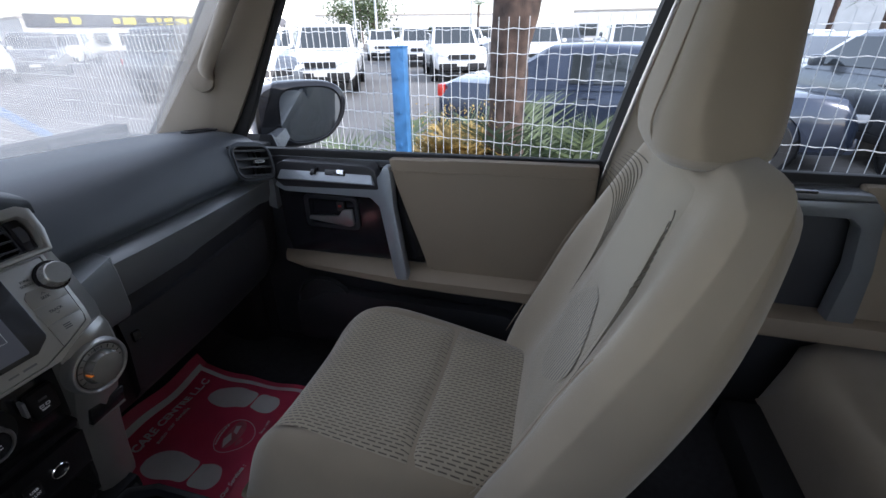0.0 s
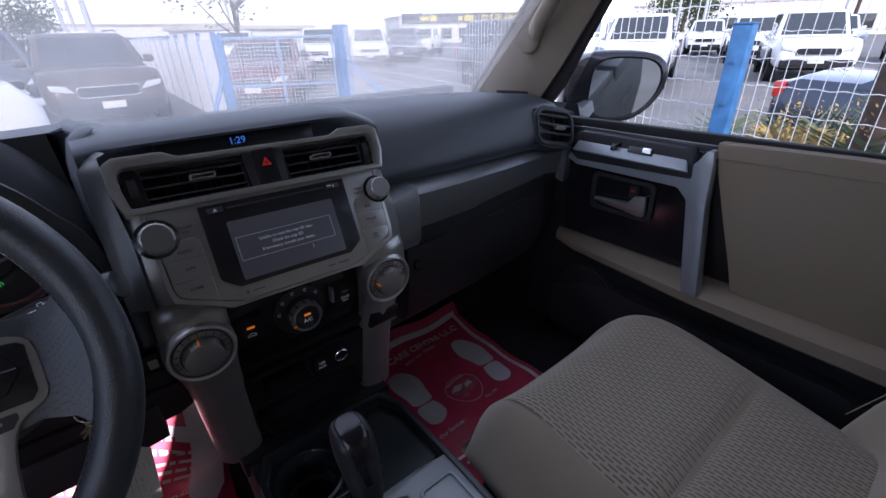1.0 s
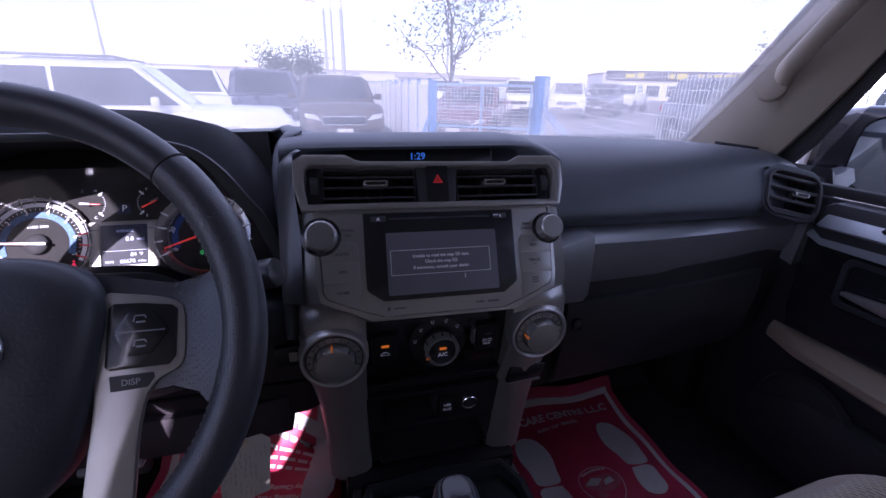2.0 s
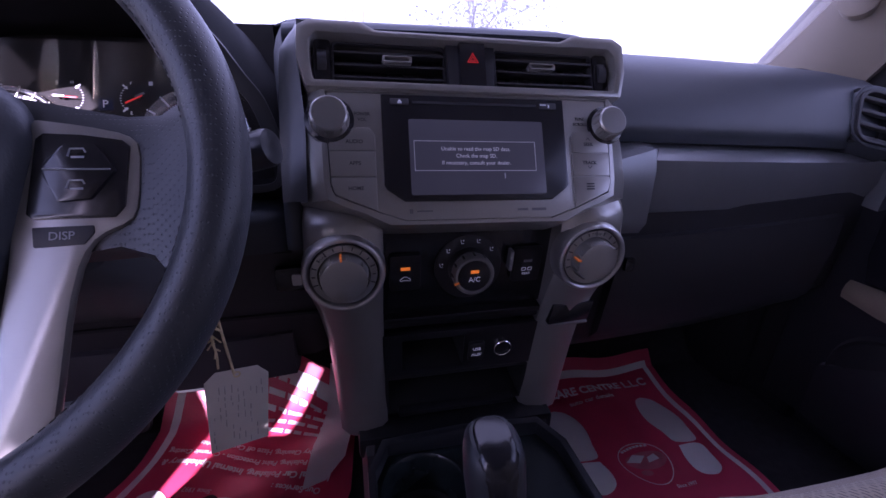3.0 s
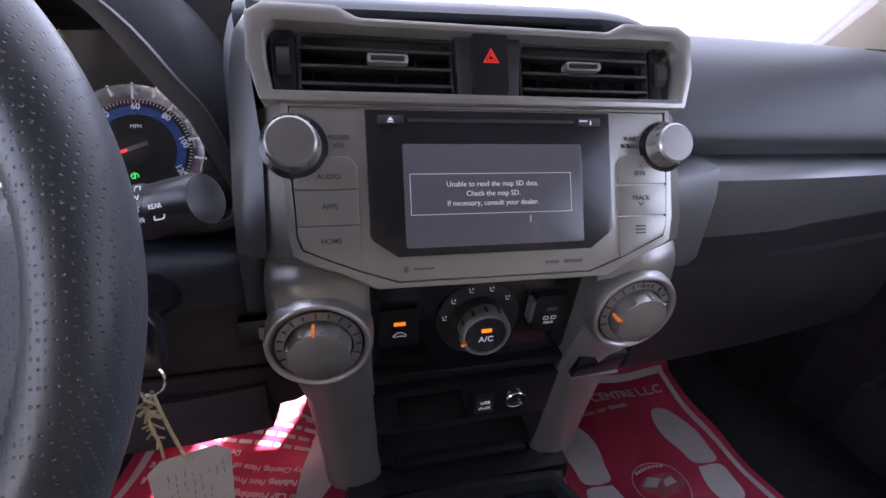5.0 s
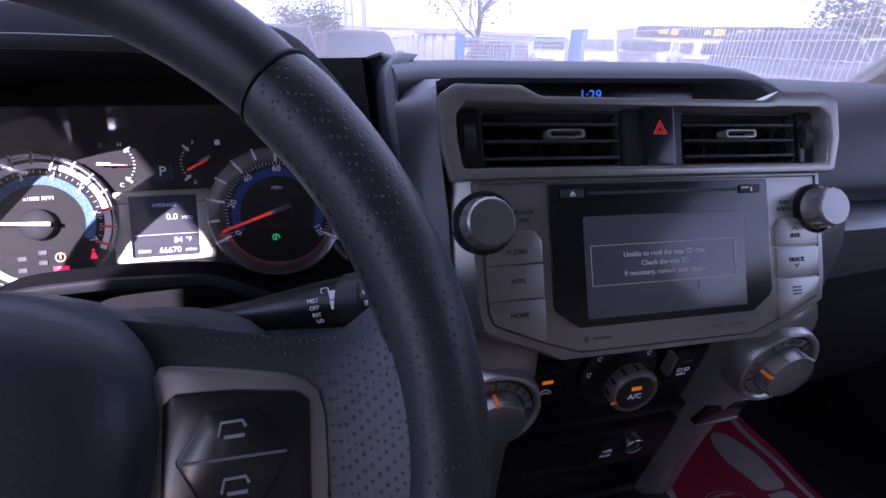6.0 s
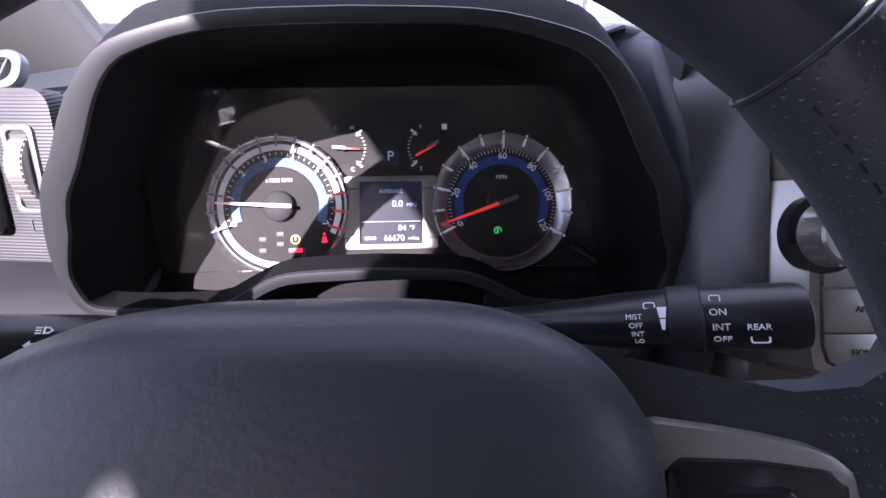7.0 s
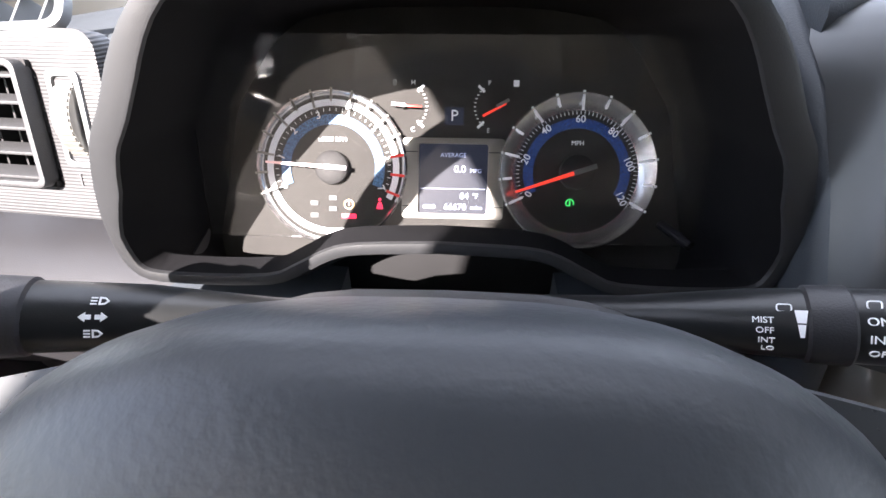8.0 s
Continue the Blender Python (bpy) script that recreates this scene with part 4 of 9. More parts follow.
front_seat(-0.378, "beige cloth driver's seat behind the steering wheel")

rs = thing("rear_seat", (0.4, -0.75, FLOOR_Z), "beige ribbed cloth rear bench in shade", "car seat")
rows = []
for y, w, h in ((-0.50, 0.86, 0.85), (-0.505, 0.92, 0.895), (-0.53, 0.97, 0.925), (-0.59, 1.0, 0.94), (-0.75, 1.0, 0.935), (-1.0, 1.0, 0.93)):
    r = [(0.15 + 0.58 * j / 10 * w, y, h + 0.018 * math.sin(j / 10 * math.pi)) for j in range(11)]
    r += [(0.73, y, 0.75), (0.16, y, 0.75)]
    rows.append(r)
part("cushion", loft(rows), CLOTH, rs, "beige cloth cushion", angle=75)
part("backrest", box((0.40, -1.06, 1.22), (0.68, 0.10, 0.55), 0.04, seg=3), CLOTH, rs)
part("seat_base", box((0.40, -0.70, 0.71), (0.62, 0.55, 0.09), 0.01), BLACK, rs)

# ---- dashboard ----
dash = thing("dashboard", (0, 0.9, 0.70), "dark soft-touch car dashboard with satin silver trim and vents", "dashboard")
SM = plane_at((0, 0.5995, 1.2775), (1, -0.0096, -0.0198), (0.022, 0.438, 0.899))
LM = plane_at((0, 0.597, 1.134), (1, 0, 0), (0, -0.15, 0.989))


def pad_ring(x, y0, zt, yf, zf, crest=0.80, rear=1.12, zr=1.29):
    """Section: windscreen foot, crest, rounded front, groove, back inside."""
    pts = smooth_line([(rear, zr, 0), (lerp(rear, crest, 0.5), lerp(zr, zt, 0.75), 0), (crest, zt, 0), (lerp(crest, y0, 0.65), zt - 0.012, 0), (y0 + 0.004, zt - 0.045, 0), (yf, zf + 0.02, 0), (yf + 0.008, zf, 0)], 4)
    ring = [(x, p.x, p.y) for p in pts]
    return ring + [(x, yf + 0.10, zf - 0.02), (x, rear, zr - 0.10)]


secs = [(0.135, 0.665, 1.356, 0.640, 1.252), (0.22, 0.668, 1.353, 0.648, 1.250), (0.35, 0.678, 1.350, 0.660, 1.244), (0.50, 0.692, 1.345, 0.678, 1.237), (0.60, 0.704, 1.339, 0.693, 1.231), (0.68, 0.714, 1.330, 0.706, 1.226), (0.735, 0.730, 1.312, 0.722, 1.222), (0.748, 0.75, 1.295, 0.735, 1.22)]
part("upper_pad", loft([pad_ring(x, y0, zt, yf, zf, rear=1.215 - 0.21 * x * x) for x, y0, zt, yf, zf in secs]), PAD, dash, "dark soft-touch upper pad")
secs = [(-0.748, 0.76, 1.30, 0.745, 1.18), (-0.735, 0.735, 1.318, 0.725, 1.175), (-0.68, 0.722, 1.340, 0.712, 1.17), (-0.590, 0.715, 1.352, 0.706, 1.17), (-0.575, 0.80, 1.36, 0.80, 1.17), (-0.19, 0.80, 1.370, 0.80, 1.18), (-0.176, 0.765, 1.375, 0.76, 1.18), (-0.168, 0.715, 1.373, 0.71, 1.18), (-0.160, 0.698, 1.368, 0.695, 1.18), (-0.135, 0.69, 1.362, 0.69, 1.18)]
part("upper_pad", loft([pad_ring(x, y0, zt, yf, zf, rear=1.215 - 0.21 * x * x) for x, y0, zt, yf, zf in secs]), PAD, dash, "dark soft-touch upper pad")
rings = []
for x in (-0.1735, -0.172, -0.1705, -0.169, -0.1675, -0.166, -0.152, -0.12, -0.06, 0.0, 0.06, 0.12, 0.150, 0.166, 0.182, 0.196):
    e = 0.006 + (0.024 if x > 0 else 0.008) * max(0.0, (abs(x) - 0.13) / 0.07) ** 1.7
    lip = 0.012 * min(1, max(0, (0.105 - abs(x)) / 0.02))
    pts = smooth_line([(1.215, 1.29, 0), (0.95, 1.352 - e, 0), (0.80, 1.372 - e, 0), (0.735, 1.376 - e, 0), (0.698, 1.372 - e, 0), (0.686, 1.366 - e, 0)], 3)
    rings.append([(x, p.x, p.y) for p in pts] + ([(x, 0.690, 1.362 - e), (x, 0.71 + lip, 1.360 - e), (x, 0.715 + lip, 1.33), (x, 0.70, 1.30), (x, 1.10, 1.26)] if abs(x) < 0.145 else [(x, 0.684, 1.360 - e), (x, 0.684, 1.350 - e), (x, 0.688, 1.318), (x, 0.70, 1.30), (x, 1.10, 1.26)]))
part("clock_hood", loft(rings), PAD, dash, "dark hood over the clock", angle=60)
CKM = plane_at((0, 0.7080, 1.3400), (1, 0, 0), (0, 0.25, 0.97))
part("clock_face", prism(rrect(0.20, 0.028, 0.004), 0.003, at(CKM, 0, 0, 0), 0.001), GLOSSB, dash, "gloss black clock face")
part("clock_digits", words("1:29", 0.0125, at(CKM, -0.004, 0.0035, 0.0036), bold=0.0), CLOCKB, dash, "glowing blue clock digits")
# passenger trim strip with its end cap
rings = []
for k in range(11):
    f = k / 10
    x = lerp(0.221, 0.722, f)
    y = lerp(0.637, 0.722, f ** 1.25)
    zt, zb = lerp(1.243, 1.216, f), lerp(1.158, 1.132, f)
    rings.append([(x, y + 0.035, zt + 0.004), (x, y + 0.004, zt), (x, y - 0.010, zt - 0.010), (x, y - 0.006, lerp(zt, zb, 0.5)), (x, y + 0.012, zb + 0.006), (x, y + 0.03, zb), (x, y + 0.07, zb)])
part("trim_strip", loft(rings), SILVERD, dash, "satin silver passenger trim strip")
part("trim_cap", loft([[(0.166, 0.612, 1.236), (0.166, 0.606, 1.215), (0.166, 0.606, 1.165), (0.166, 0.618, 1.15), (0.166, 0.66, 1.15), (0.166, 0.66, 1.244)],
                       [(0.2225, 0.624, 1.246), (0.2225, 0.618, 1.222), (0.2225, 0.618, 1.160), (0.2225, 0.628, 1.145), (0.2225, 0.67, 1.145), (0.2225, 0.67, 1.252)],
                       [(0.2300, 0.632, 1.244), (0.2300, 0.628, 1.222), (0.2300, 0.628, 1.162), (0.2300, 0.634, 1.150), (0.2300, 0.67, 1.150), (0.2300, 0.67, 1.248)]]), SILVERD, dash, "satin silver end cap")
part("trim_cap", merge(loft([[(0.706, 0.694, 1.222), (0.708, 0.690, 1.212), (0.712, 0.698, 1.13), (0.73, 0.74, 1.13), (0.73, 0.74, 1.224)], [(0.742, 0.704, 1.220), (0.744, 0.700, 1.210), (0.746, 0.706, 1.13), (0.75, 0.74, 1.13), (0.75, 0.74, 1.222)]])), SILVERD, dash, "satin silver end cap")
part("lower_dash", loft([[(x, y, 1.16), (x, y + 0.004, 1.10), (x, y + 0.02, 0.97), (x, y + 0.07, 0.92), (x, 1.10, 0.90), (x, 1.16, 1.2), (x, y + 0.1, 1.2)] for x, y in ((0.10, 0.655), (0.25, 0.66), (0.45, 0.675), (0.62, 0.70), (0.742, 0.735))]), PLASTIC, dash, "dark grey lower dashboard")
gb = part("glove_box", loft([[(x, y - 0.010, 1.128), (x, y - 0.012, 1.08), (x, y + 0.004, 0.985), (x, y + 0.02, 0.965), (x, y + 0.06, 0.965), (x, y + 0.06, 1.128)] for x, y in ((0.215, 0.66), (0.30, 0.663), (0.45, 0.676), (0.58, 0.694), (0.64, 0.703))]), PLASTIC, dash, "dark glove box lid")
part("glove_box_latch", box((0.232, 0.647, 1.095), (0.014, 0.008, 0.018), 0.003), GLOSSB, gb)


def air_vent(m, w, h, slats, tab, name="air_vent", frame_mat=PLASTIC, up=None, label="black air vent with horizontal slats", rad=0.006, thick=0.0022):
    v = part(name, ring_prism(rrect(w, h, rad), rrect(w - 0.008, h - 0.008, rad - 0.002), 0.010, at(m, 0, 0, -0.004), 0.0015), frame_mat, dash, label)
    part("duct", merge(box((0, 0, -0.035), (w, h, 0.004), 0, m), box((0, h / 2 - 0.002, -0.018), (w, 0.003, 0.034), 0, m), box((0, -h / 2 + 0.002, -0.018), (w, 0.003, 0.034), 0, m),
                       box((w / 2 - 0.002, 0, -0.018), (0.003, h, 0.034), 0, m), box((-w / 2 + 0.002, 0, -0.018), (0.003, h, 0.034), 0, m)), BLACK, v)
    for k in range(6):
        part("vane", box((w * ((k + 0.5) / 6 - 0.5), 0, -0.024), (0.0015, h - 0.008, 0.014), 0, m), BLACK, v)
    for k in range(slats):
        y = h * ((k + 0.5) / slats - 0.5)
        part("slat", box((0, 0, 0), (w - 0.006 - (0.5 * rad if rad > 0.01 and k in (0, slats - 1) else 0.002), thick, 0.016), 0.0008, at(m, 0, y, -0.006) @ pose(0, 0, 0, 14)), VENTG, v)
    if tab:
        part("tab", ring_prism(rrect(0.027, 0.006, 0.002, 3), rrect(0.022, 0.0035, 0.001, 3), 0.008, at(m, tab, 0, 0.001), 0.0004), SILVER, v, "silver vent tab")
    return v


VR = plane_at((0.648, 0.690, 1.270), (0.95, -0.20, -0.20), (0.10, 0.38, 0.92))
part("vent_housing", ring_prism(rrect(0.116, 0.092, 0.034, 6, 0, 0.002), rrect(0.101, 0.075, 0.021, 6), 0.085, at(VR, 0, 0, -0.083), 0.004), PAD, dash, "rounded dark vent housing")
air_vent(VR, 0.104, 0.078, 4, 0.012, frame_mat=PLASTIC, rad=0.022, thick=0.0045)
dm = part("demister_vent", ring_prism(rrect(0.10, 0.030, 0.010), rrect(0.09, 0.020, 0.007), 0.004, plane_at((0.655, 0.825, 1.3335), (0.98, 0.1, -0.12), (0, 1, 0.02)), 0.001), PLASTIC, dash, "slotted side demister")
for k in range(6):
    part("slat", box((0.615 + 0.015 * k, 0.825, 1.336 - 0.0018 * k), (0.003, 0.024, 0.006), 0.0, I4), PLASTIC, dm)
VL = plane_at((-0.640, 0.682, 1.288), (0.98, -0.10, 0), (0, 0.22, 0.97))
part("vent_panel", ring_prism(rrect(0.150, 0.112, 0.012, 5, 0.000, 0.0), rrect(0.086, 0.070, 0.006, 5, -0.014, 0.002), 0.016, at(VL, 0.0, 0.0, -0.012), 0.002), VENTR, dash, "grey textured vent panel")
air_vent(at(VL, -0.014, 0.002, 0.008), 0.090, 0.074, 5, -0.01, frame_mat=VENTG)
part("wheel_slot", ring_prism(rrect(0.022, 0.056, 0.004, 4, 0.051, 0.006), rrect(0.0145, 0.049, 0.003, 4, 0.051, 0.006), 0.004, at(VL, 0, 0, 0.002), 0.001), SILVERD, dash)
for a in range(-50, 51, 7):
    part("wheel_knurl", box((0, 0, 0.0302), (0.011, 0.0022, 0.0012), 0, at(VL, 0.051, 0.006, -0.018) @ pose(0, 0, 0, a)), SILVER, dash)
part("vent_wheel", lathe([(0, -0.006), (0.030, -0.006), (0.030, 0.006), (0, 0.006)], at(VL, 0.051, 0.006, -0.018) @ pose(0, 0, 0, 0, 90, 0), 36), SILVER, dash, "ribbed silver vent wheel")
part("vent_mark", ring_prism(rrect(0.010, 0.010, 0.001, 2), rrect(0.008, 0.008, 0.001, 2), 0.0004, at(VL, 0.051, -0.030, 0.0042)), PRINTD, dash)
dl = part("demister_vent", ring_prism(rrect(0.13, 0.026, 0.010), rrect(0.118, 0.016, 0.007), 0.006, plane_at((-0.648, 0.700, 1.3475), (0.99, -0.02, 0.05), (0, 0.6, 0.8)), 0.001), SILVERD, dash, "slotted side demister")
for k in range(7):
    part("slat", box((0, 0, 0), (0.0025, 0.020, 0.010), 0.0, plane_at((-0.701 + 0.0175 * k, 0.699, 1.3435 + 0.0009 * k), (0.9, -0.3, 0.05), (0.3, 0.6, 0.75))), SILVERD, dl)
part("pocket_ledge", loft([[(x, 0.700, 1.215), (x, 0.665, 1.205), (x, 0.640, 1.185), (x, 0.632, 1.15), (x, 0.66, 1.10), (x, 0.78, 1.10), (x, 0.78, 1.215)] for x in (-0.745, -0.66, -0.58, -0.54)]), PLASTIC, dash, "padded ledge under the vent")

# ---- centre stack ----
stack = thing("centre_stack", (0, 0.62, 0.90), "silver and black centre stack with radio and climate dials", "console panel")
outer = [(-0.150, 0.024), (-0.157, 0.05), (-0.157, 0.078), (-0.146, 0.0850), (-0.102, 0.0850), (-0.088, 0.0780), (0.088, 0.0780), (0.102, 0.0850), (0.146, 0.0850), (0.157, 0.078), (0.157, 0.05), (0.150, 0.024)]
inner = [(-0.143, 0.031), (-0.146, 0.05), (-0.146, 0.066), (-0.140, 0.073), (-0.102, 0.073), (-0.088, 0.072), (0.088, 0.072), (0.102, 0.073), (0.140, 0.073), (0.146, 0.066), (0.146, 0.05), (0.143, 0.031)]
part("vent_frame", ring_prism(outer, inner, 0.050, at(SM, 0, 0, -0.040), 0.003), SILVER, stack, "satin silver vent surround")
for sx in (-1, 1):
    part("frame_ear", prism([(sx * 0.100, 0.0780), (sx * 0.146, 0.0845), (sx * 0.156, 0.076), (sx * 0.156, 0.069)], 0.030, at(SM, 0, 0, -0.030) @ pose(0, 0, 0), 0.004), SILVER, stack)
cols_ = [[], [], [], []]
for yy, yb_ in ((0.0885, 0.712), (0.0860, 0.706), (0.0800, 0.698), (0.070, 0.686), (0.05, 0.662), (0.0, 0.626), (-0.04, 0.604), (-0.074, 0.592)):
    p = SM @ Vector((-0.1520 if yy < 0.03 else -0.1566, yy, -0.003 if yy < 0.03 else 0.002))
    e = 0.018 * max(0.0, (yy - 0.070) / 0.0185) ** 2
    cols_[0].append(p)
    cols_[1].append(Vector((-0.1645 + e, lerp(p.y, yb_, 0.25), p.z)))
    cols_[2].append(Vector((-0.1705 + e, lerp(p.y, yb_, 0.6), p.z - 0.002)))
    cols_[3].append(Vector((-0.1765 + e, yb_, p.z - 0.005)))
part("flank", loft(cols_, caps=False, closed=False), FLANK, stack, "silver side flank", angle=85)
part("block", loft([[SM @ Vector((x, y, -0.038)) for x, y in ((-0.15, 0.08), (0.15, 0.08), (0.148, -0.09), (-0.148, -0.09))], [SM @ Vector((x, y, -0.10)) for x, y in ((-0.14, 0.05), (0.14, 0.05), (0.14, -0.11), (-0.14, -0.11))]]), BLACK, stack)
def both(right):
    """A closed outline from its right half, top to bottom."""
    return right + [(-x, y) for x, y in reversed(right)]


frame_out = both([(0.158, 0.0245), (0.1615, -0.02), (0.162, -0.056), (0.1585, -0.0725), (0.138, -0.0795), (0.107, -0.0880), (0.084, -0.0985)])
frame_front = both([(0.139, 0.0235), (0.139, -0.02), (0.1385, -0.056), (0.1355, -0.0735), (0.122, -0.0800), (0.104, -0.0865), (0.083, -0.0972)])
frame_in = both([(0.1340, 0.0215), (0.1340, -0.02), (0.1322, -0.0610), (0.1290, -0.0700), (0.1150, -0.0762), (0.0925, -0.0855), (0.0690, -0.0935)])
fr = loft([[SM @ Vector((x, y, z)) for x, y in pl] for pl, z in ((frame_out, -0.055), (frame_out, -0.014), (frame_front, 0.0045), ([(x * 0.994, y * 0.994) for x, y in frame_front], 0.0062), (frame_in, 0.0070), (frame_in, -0.006))], caps=False)
part("radio_frame", bevelled(fr, 0.0012, 2, 20), SILVER, stack, "satin silver radio surround")
for sx in (-1, 1):
    m = at(SM, sx * 0.076, 0.052, -0.004)
    vw, vh = 0.104, 0.040
    v = part("air_vent", ring_prism(rrect(vw, vh, 0.004), rrect(vw - 0.004, vh - 0.004, 0.003), 0.006, at(m, 0, 0, -0.004), 0.001), PLASTIC, stack, "black centre air vent")
    part("duct", merge(box((0, 0, -0.030), (vw, vh, 0.003), 0, m)), BLACK, v)
    for k in range(3):
        part("slat", box((0, 0, 0), (vw - 0.004, 0.0022, 0.020), 0.0008, at(m, 0, 0.0115 * (k - 1), -0.006) @ pose(0, 0, 0, 10)), PLASTIC, v)
    for k in range(7):
        part("vane", box((vw * ((k + 0.5) / 7 - 0.5), 0, -0.022), (0.0015, vh - 0.004, 0.012), 0, m), BLACK, v)
    part("tab", ring_prism(rrect(0.027, 0.006, 0.002, 3), rrect(0.0225, 0.0034, 0.001, 3), 0.008, at(m, -sx * 0.006, 0.002, 0.002), 0.0004), SILVER, v, "silver vent tab")
    w = part("wheel_housing", prism(rrect(0.015, 0.040, 0.003), 0.012, at(SM, sx * 0.136, 0.052, -0.012), 0.001), GLOSSB, stack, "gloss black thumbwheel housing")
    part("thumbwheel", lathe([(0, -0.004), (0.014, -0.004), (0.014, 0.004), (0, 0.004)], at(SM, sx * 0.136, 0.053, -0.010) @ pose(0, 0, 0, 0, 90, 0), 30), PLASTIC, w)
part("divider", prism([(-0.022, 0.031), (0.022, 0.031), (0.024, 0.074), (-0.024, 0.074)], 0.02, at(SM, 0, 0, -0.018), 0.002), PLASTIC, stack)
hz = part("hazard_button", prism(rrect(0.025, 0.044, 0.003), 0.012, at(SM, 0, 0.0525, -0.004), 0.0015), GLOSSB, stack, "black hazard button with a red triangle")
tri = lambda k: [(k * 0.0066 * math.cos(radians(a)), k * 0.0066 * math.sin(radians(a)) - 0.0) for a in (90, 210, 330)]
part("triangle", merge(ring_prism(tri(1.0), tri(0.72), 0.0005, at(SM, 0, 0.056, 0.0082)), ring_prism(tri(0.52), tri(0.32), 0.0005, at(SM, 0, 0.056, 0.0082))), REDM, hz, "red warning triangle")

radio = part("radio_fascia", prism([(x * 0.994, y * 0.994) for x, y in frame_in], 0.012, at(SM, 0, 0, -0.0058), 0.0012), SILVER, stack, "silver radio fascia with buttons")
glassy = [(-0.0866, 0.0195), (0.0866, 0.0195), (0.0866, -0.0620), (0.0840, -0.0660), (0.0690, -0.0765), (-0.0690, -0.0765), (-0.0840, -0.0660), (-0.0866, -0.0620)]
part("radio_glass", prism(glassy, 0.004, at(SM, 0, 0, 0.0052), 0.001), GLOSSB, stack, "gloss black radio front")
part("screen", prism(rrect(0.127, 0.0685, 0.002), 0.0012, at(SM, 0, -0.0369, 0.0085), 0.0004), SCREEN, stack, "dim grey lit touch screen")
scm = at(SM, -0.0025, -0.0360, 0.0100)
part("message_box", ring_prism(rrect(0.1140, 0.0272, 0.0004, 2, 0, 0.0), rrect(0.1133, 0.0265, 0.0002, 2, 0, 0.0), 0.0002, scm), SCREENT, stack)
for i, line in enumerate(("Unable to read the map SD data.", "Check the map SD.", "If necessary, consult your dealer.")):
    part("message_line", words(line, 0.0049, at(scm, 0, 0.0064 - 0.0064 * i, 0.0), depth=0.0001), SCREENT, stack, "white message text")
part("finger_mark", box((0.026, -0.0182, 0), (0.0010, 0.005, 0.0002), 0, scm), PRINTM, stack)
part("disc_slot", merge(box((0, 0.0128, 0.0092), (0.118, 0.0022, 0.001), 0, SM), box((-0.0705, 0.0128, 0.0095), (0.017, 0.006, 0.002), 0.001, SM), box((0.0705, 0.0128, 0.0095), (0.017, 0.006, 0.002), 0.001, SM)), PLASTIC, stack, "disc slot with eject keys")
part("eject_mark", merge(prism([(-0.0725, 0.0122), (-0.0685, 0.0122), (-0.0705, 0.0145)], 0.0003, at(SM, 0, 0, 0.0106)), box((-0.0705, 0.0113, 0.0107), (0.004, 0.0006, 0.0004), 0, SM)), PRINTW, stack)
part("tune_mark", merge(box((0.0655, 0.0134, 0.0107), (0.006, 0.001, 0.0004), 0, SM), box((0.071, 0.0122, 0.0107), (0.001, 0.003, 0.0004), 0, SM)), PRINTW, stack)
lab = [("AUDIO", "SEEK"), ("APPS", "TRACK"), ("HOME", None)]
edges = [-0.0100, -0.0316, -0.0546, -0.085]
for i in range(3):
    for j, sx in enumerate((-1, 1)):
        y0, y1 = edges[i] - 0.0004, edges[i + 1] + 0.0004
        xi, xo = 0.0930, 0.1322
        if i == 0:
            half = [(xi, y0 - 0.006), (xi + 0.005, y0), (xo, y0), (xo, y1), (xi, y1)]
        elif i == 1:
            half = [(xi, y0), (xo, y0), (xo - 0.0008, y1), (xi, y1)]
        else:
            half = [(xi, y0), (xo - 0.0008, y0), (0.1312, -0.0612), (0.1282, -0.0693), (0.115, -0.0752), (xi, -0.0844)]
        b = part("radio_button", prism([(sx * x, y) for x, y in half], 0.004, at(SM, 0, 0, 0.0042), 0.0009), SILVER, stack, "silver radio button")
        ym = (-0.0235, -0.0425, -0.0645)[i]
        if lab[i][j]:
            part("button_mark", words(lab[i][j], 0.0046, at(SM, sx * 0.1108, ym + (0.001 if lab[i][j] == "TRACK" else 0), 0.0084), bold=0.00006), PRINTD, b)
        else:
            part("button_mark", merge(*[box((sx * 0.1098, ym + 0.0025 * (k - 1), 0.0084), (0.008, 0.0012, 0.0004), 0, SM) for k in range(3)]), PRINTD, b)
part("track_mark", tube([SM @ Vector((0.1108 + dx, -0.0455 + dy, 0.0084)) for dx, dy in ((-0.002, 0.001), (0, -0.0015), (0.002, 0.001))], 0.0003, 5), PRINTD, stack)
part("seek_mark", tube([SM @ Vector((0.1108 + dx, -0.0185 + dy, 0.0084)) for dx, dy in ((-0.002, -0.001), (0, 0.0015), (0.002, -0.001))], 0.0003, 5), PRINTD, stack)
part("knob_legend", merge(words("TUNE", 0.0040, at(SM, 0.1045, 0.0020, 0.0066)), words("SCROLL", 0.0040, at(SM, 0.1045, -0.0032, 0.0066))), PRINTD, stack)
part("knob_legend", merge(words("POWER", 0.0040, at(SM, -0.1035, 0.0020, 0.0066)), words("VOL", 0.0040, at(SM, -0.1035, -0.0032, 0.0066))), PRINTD, stack)
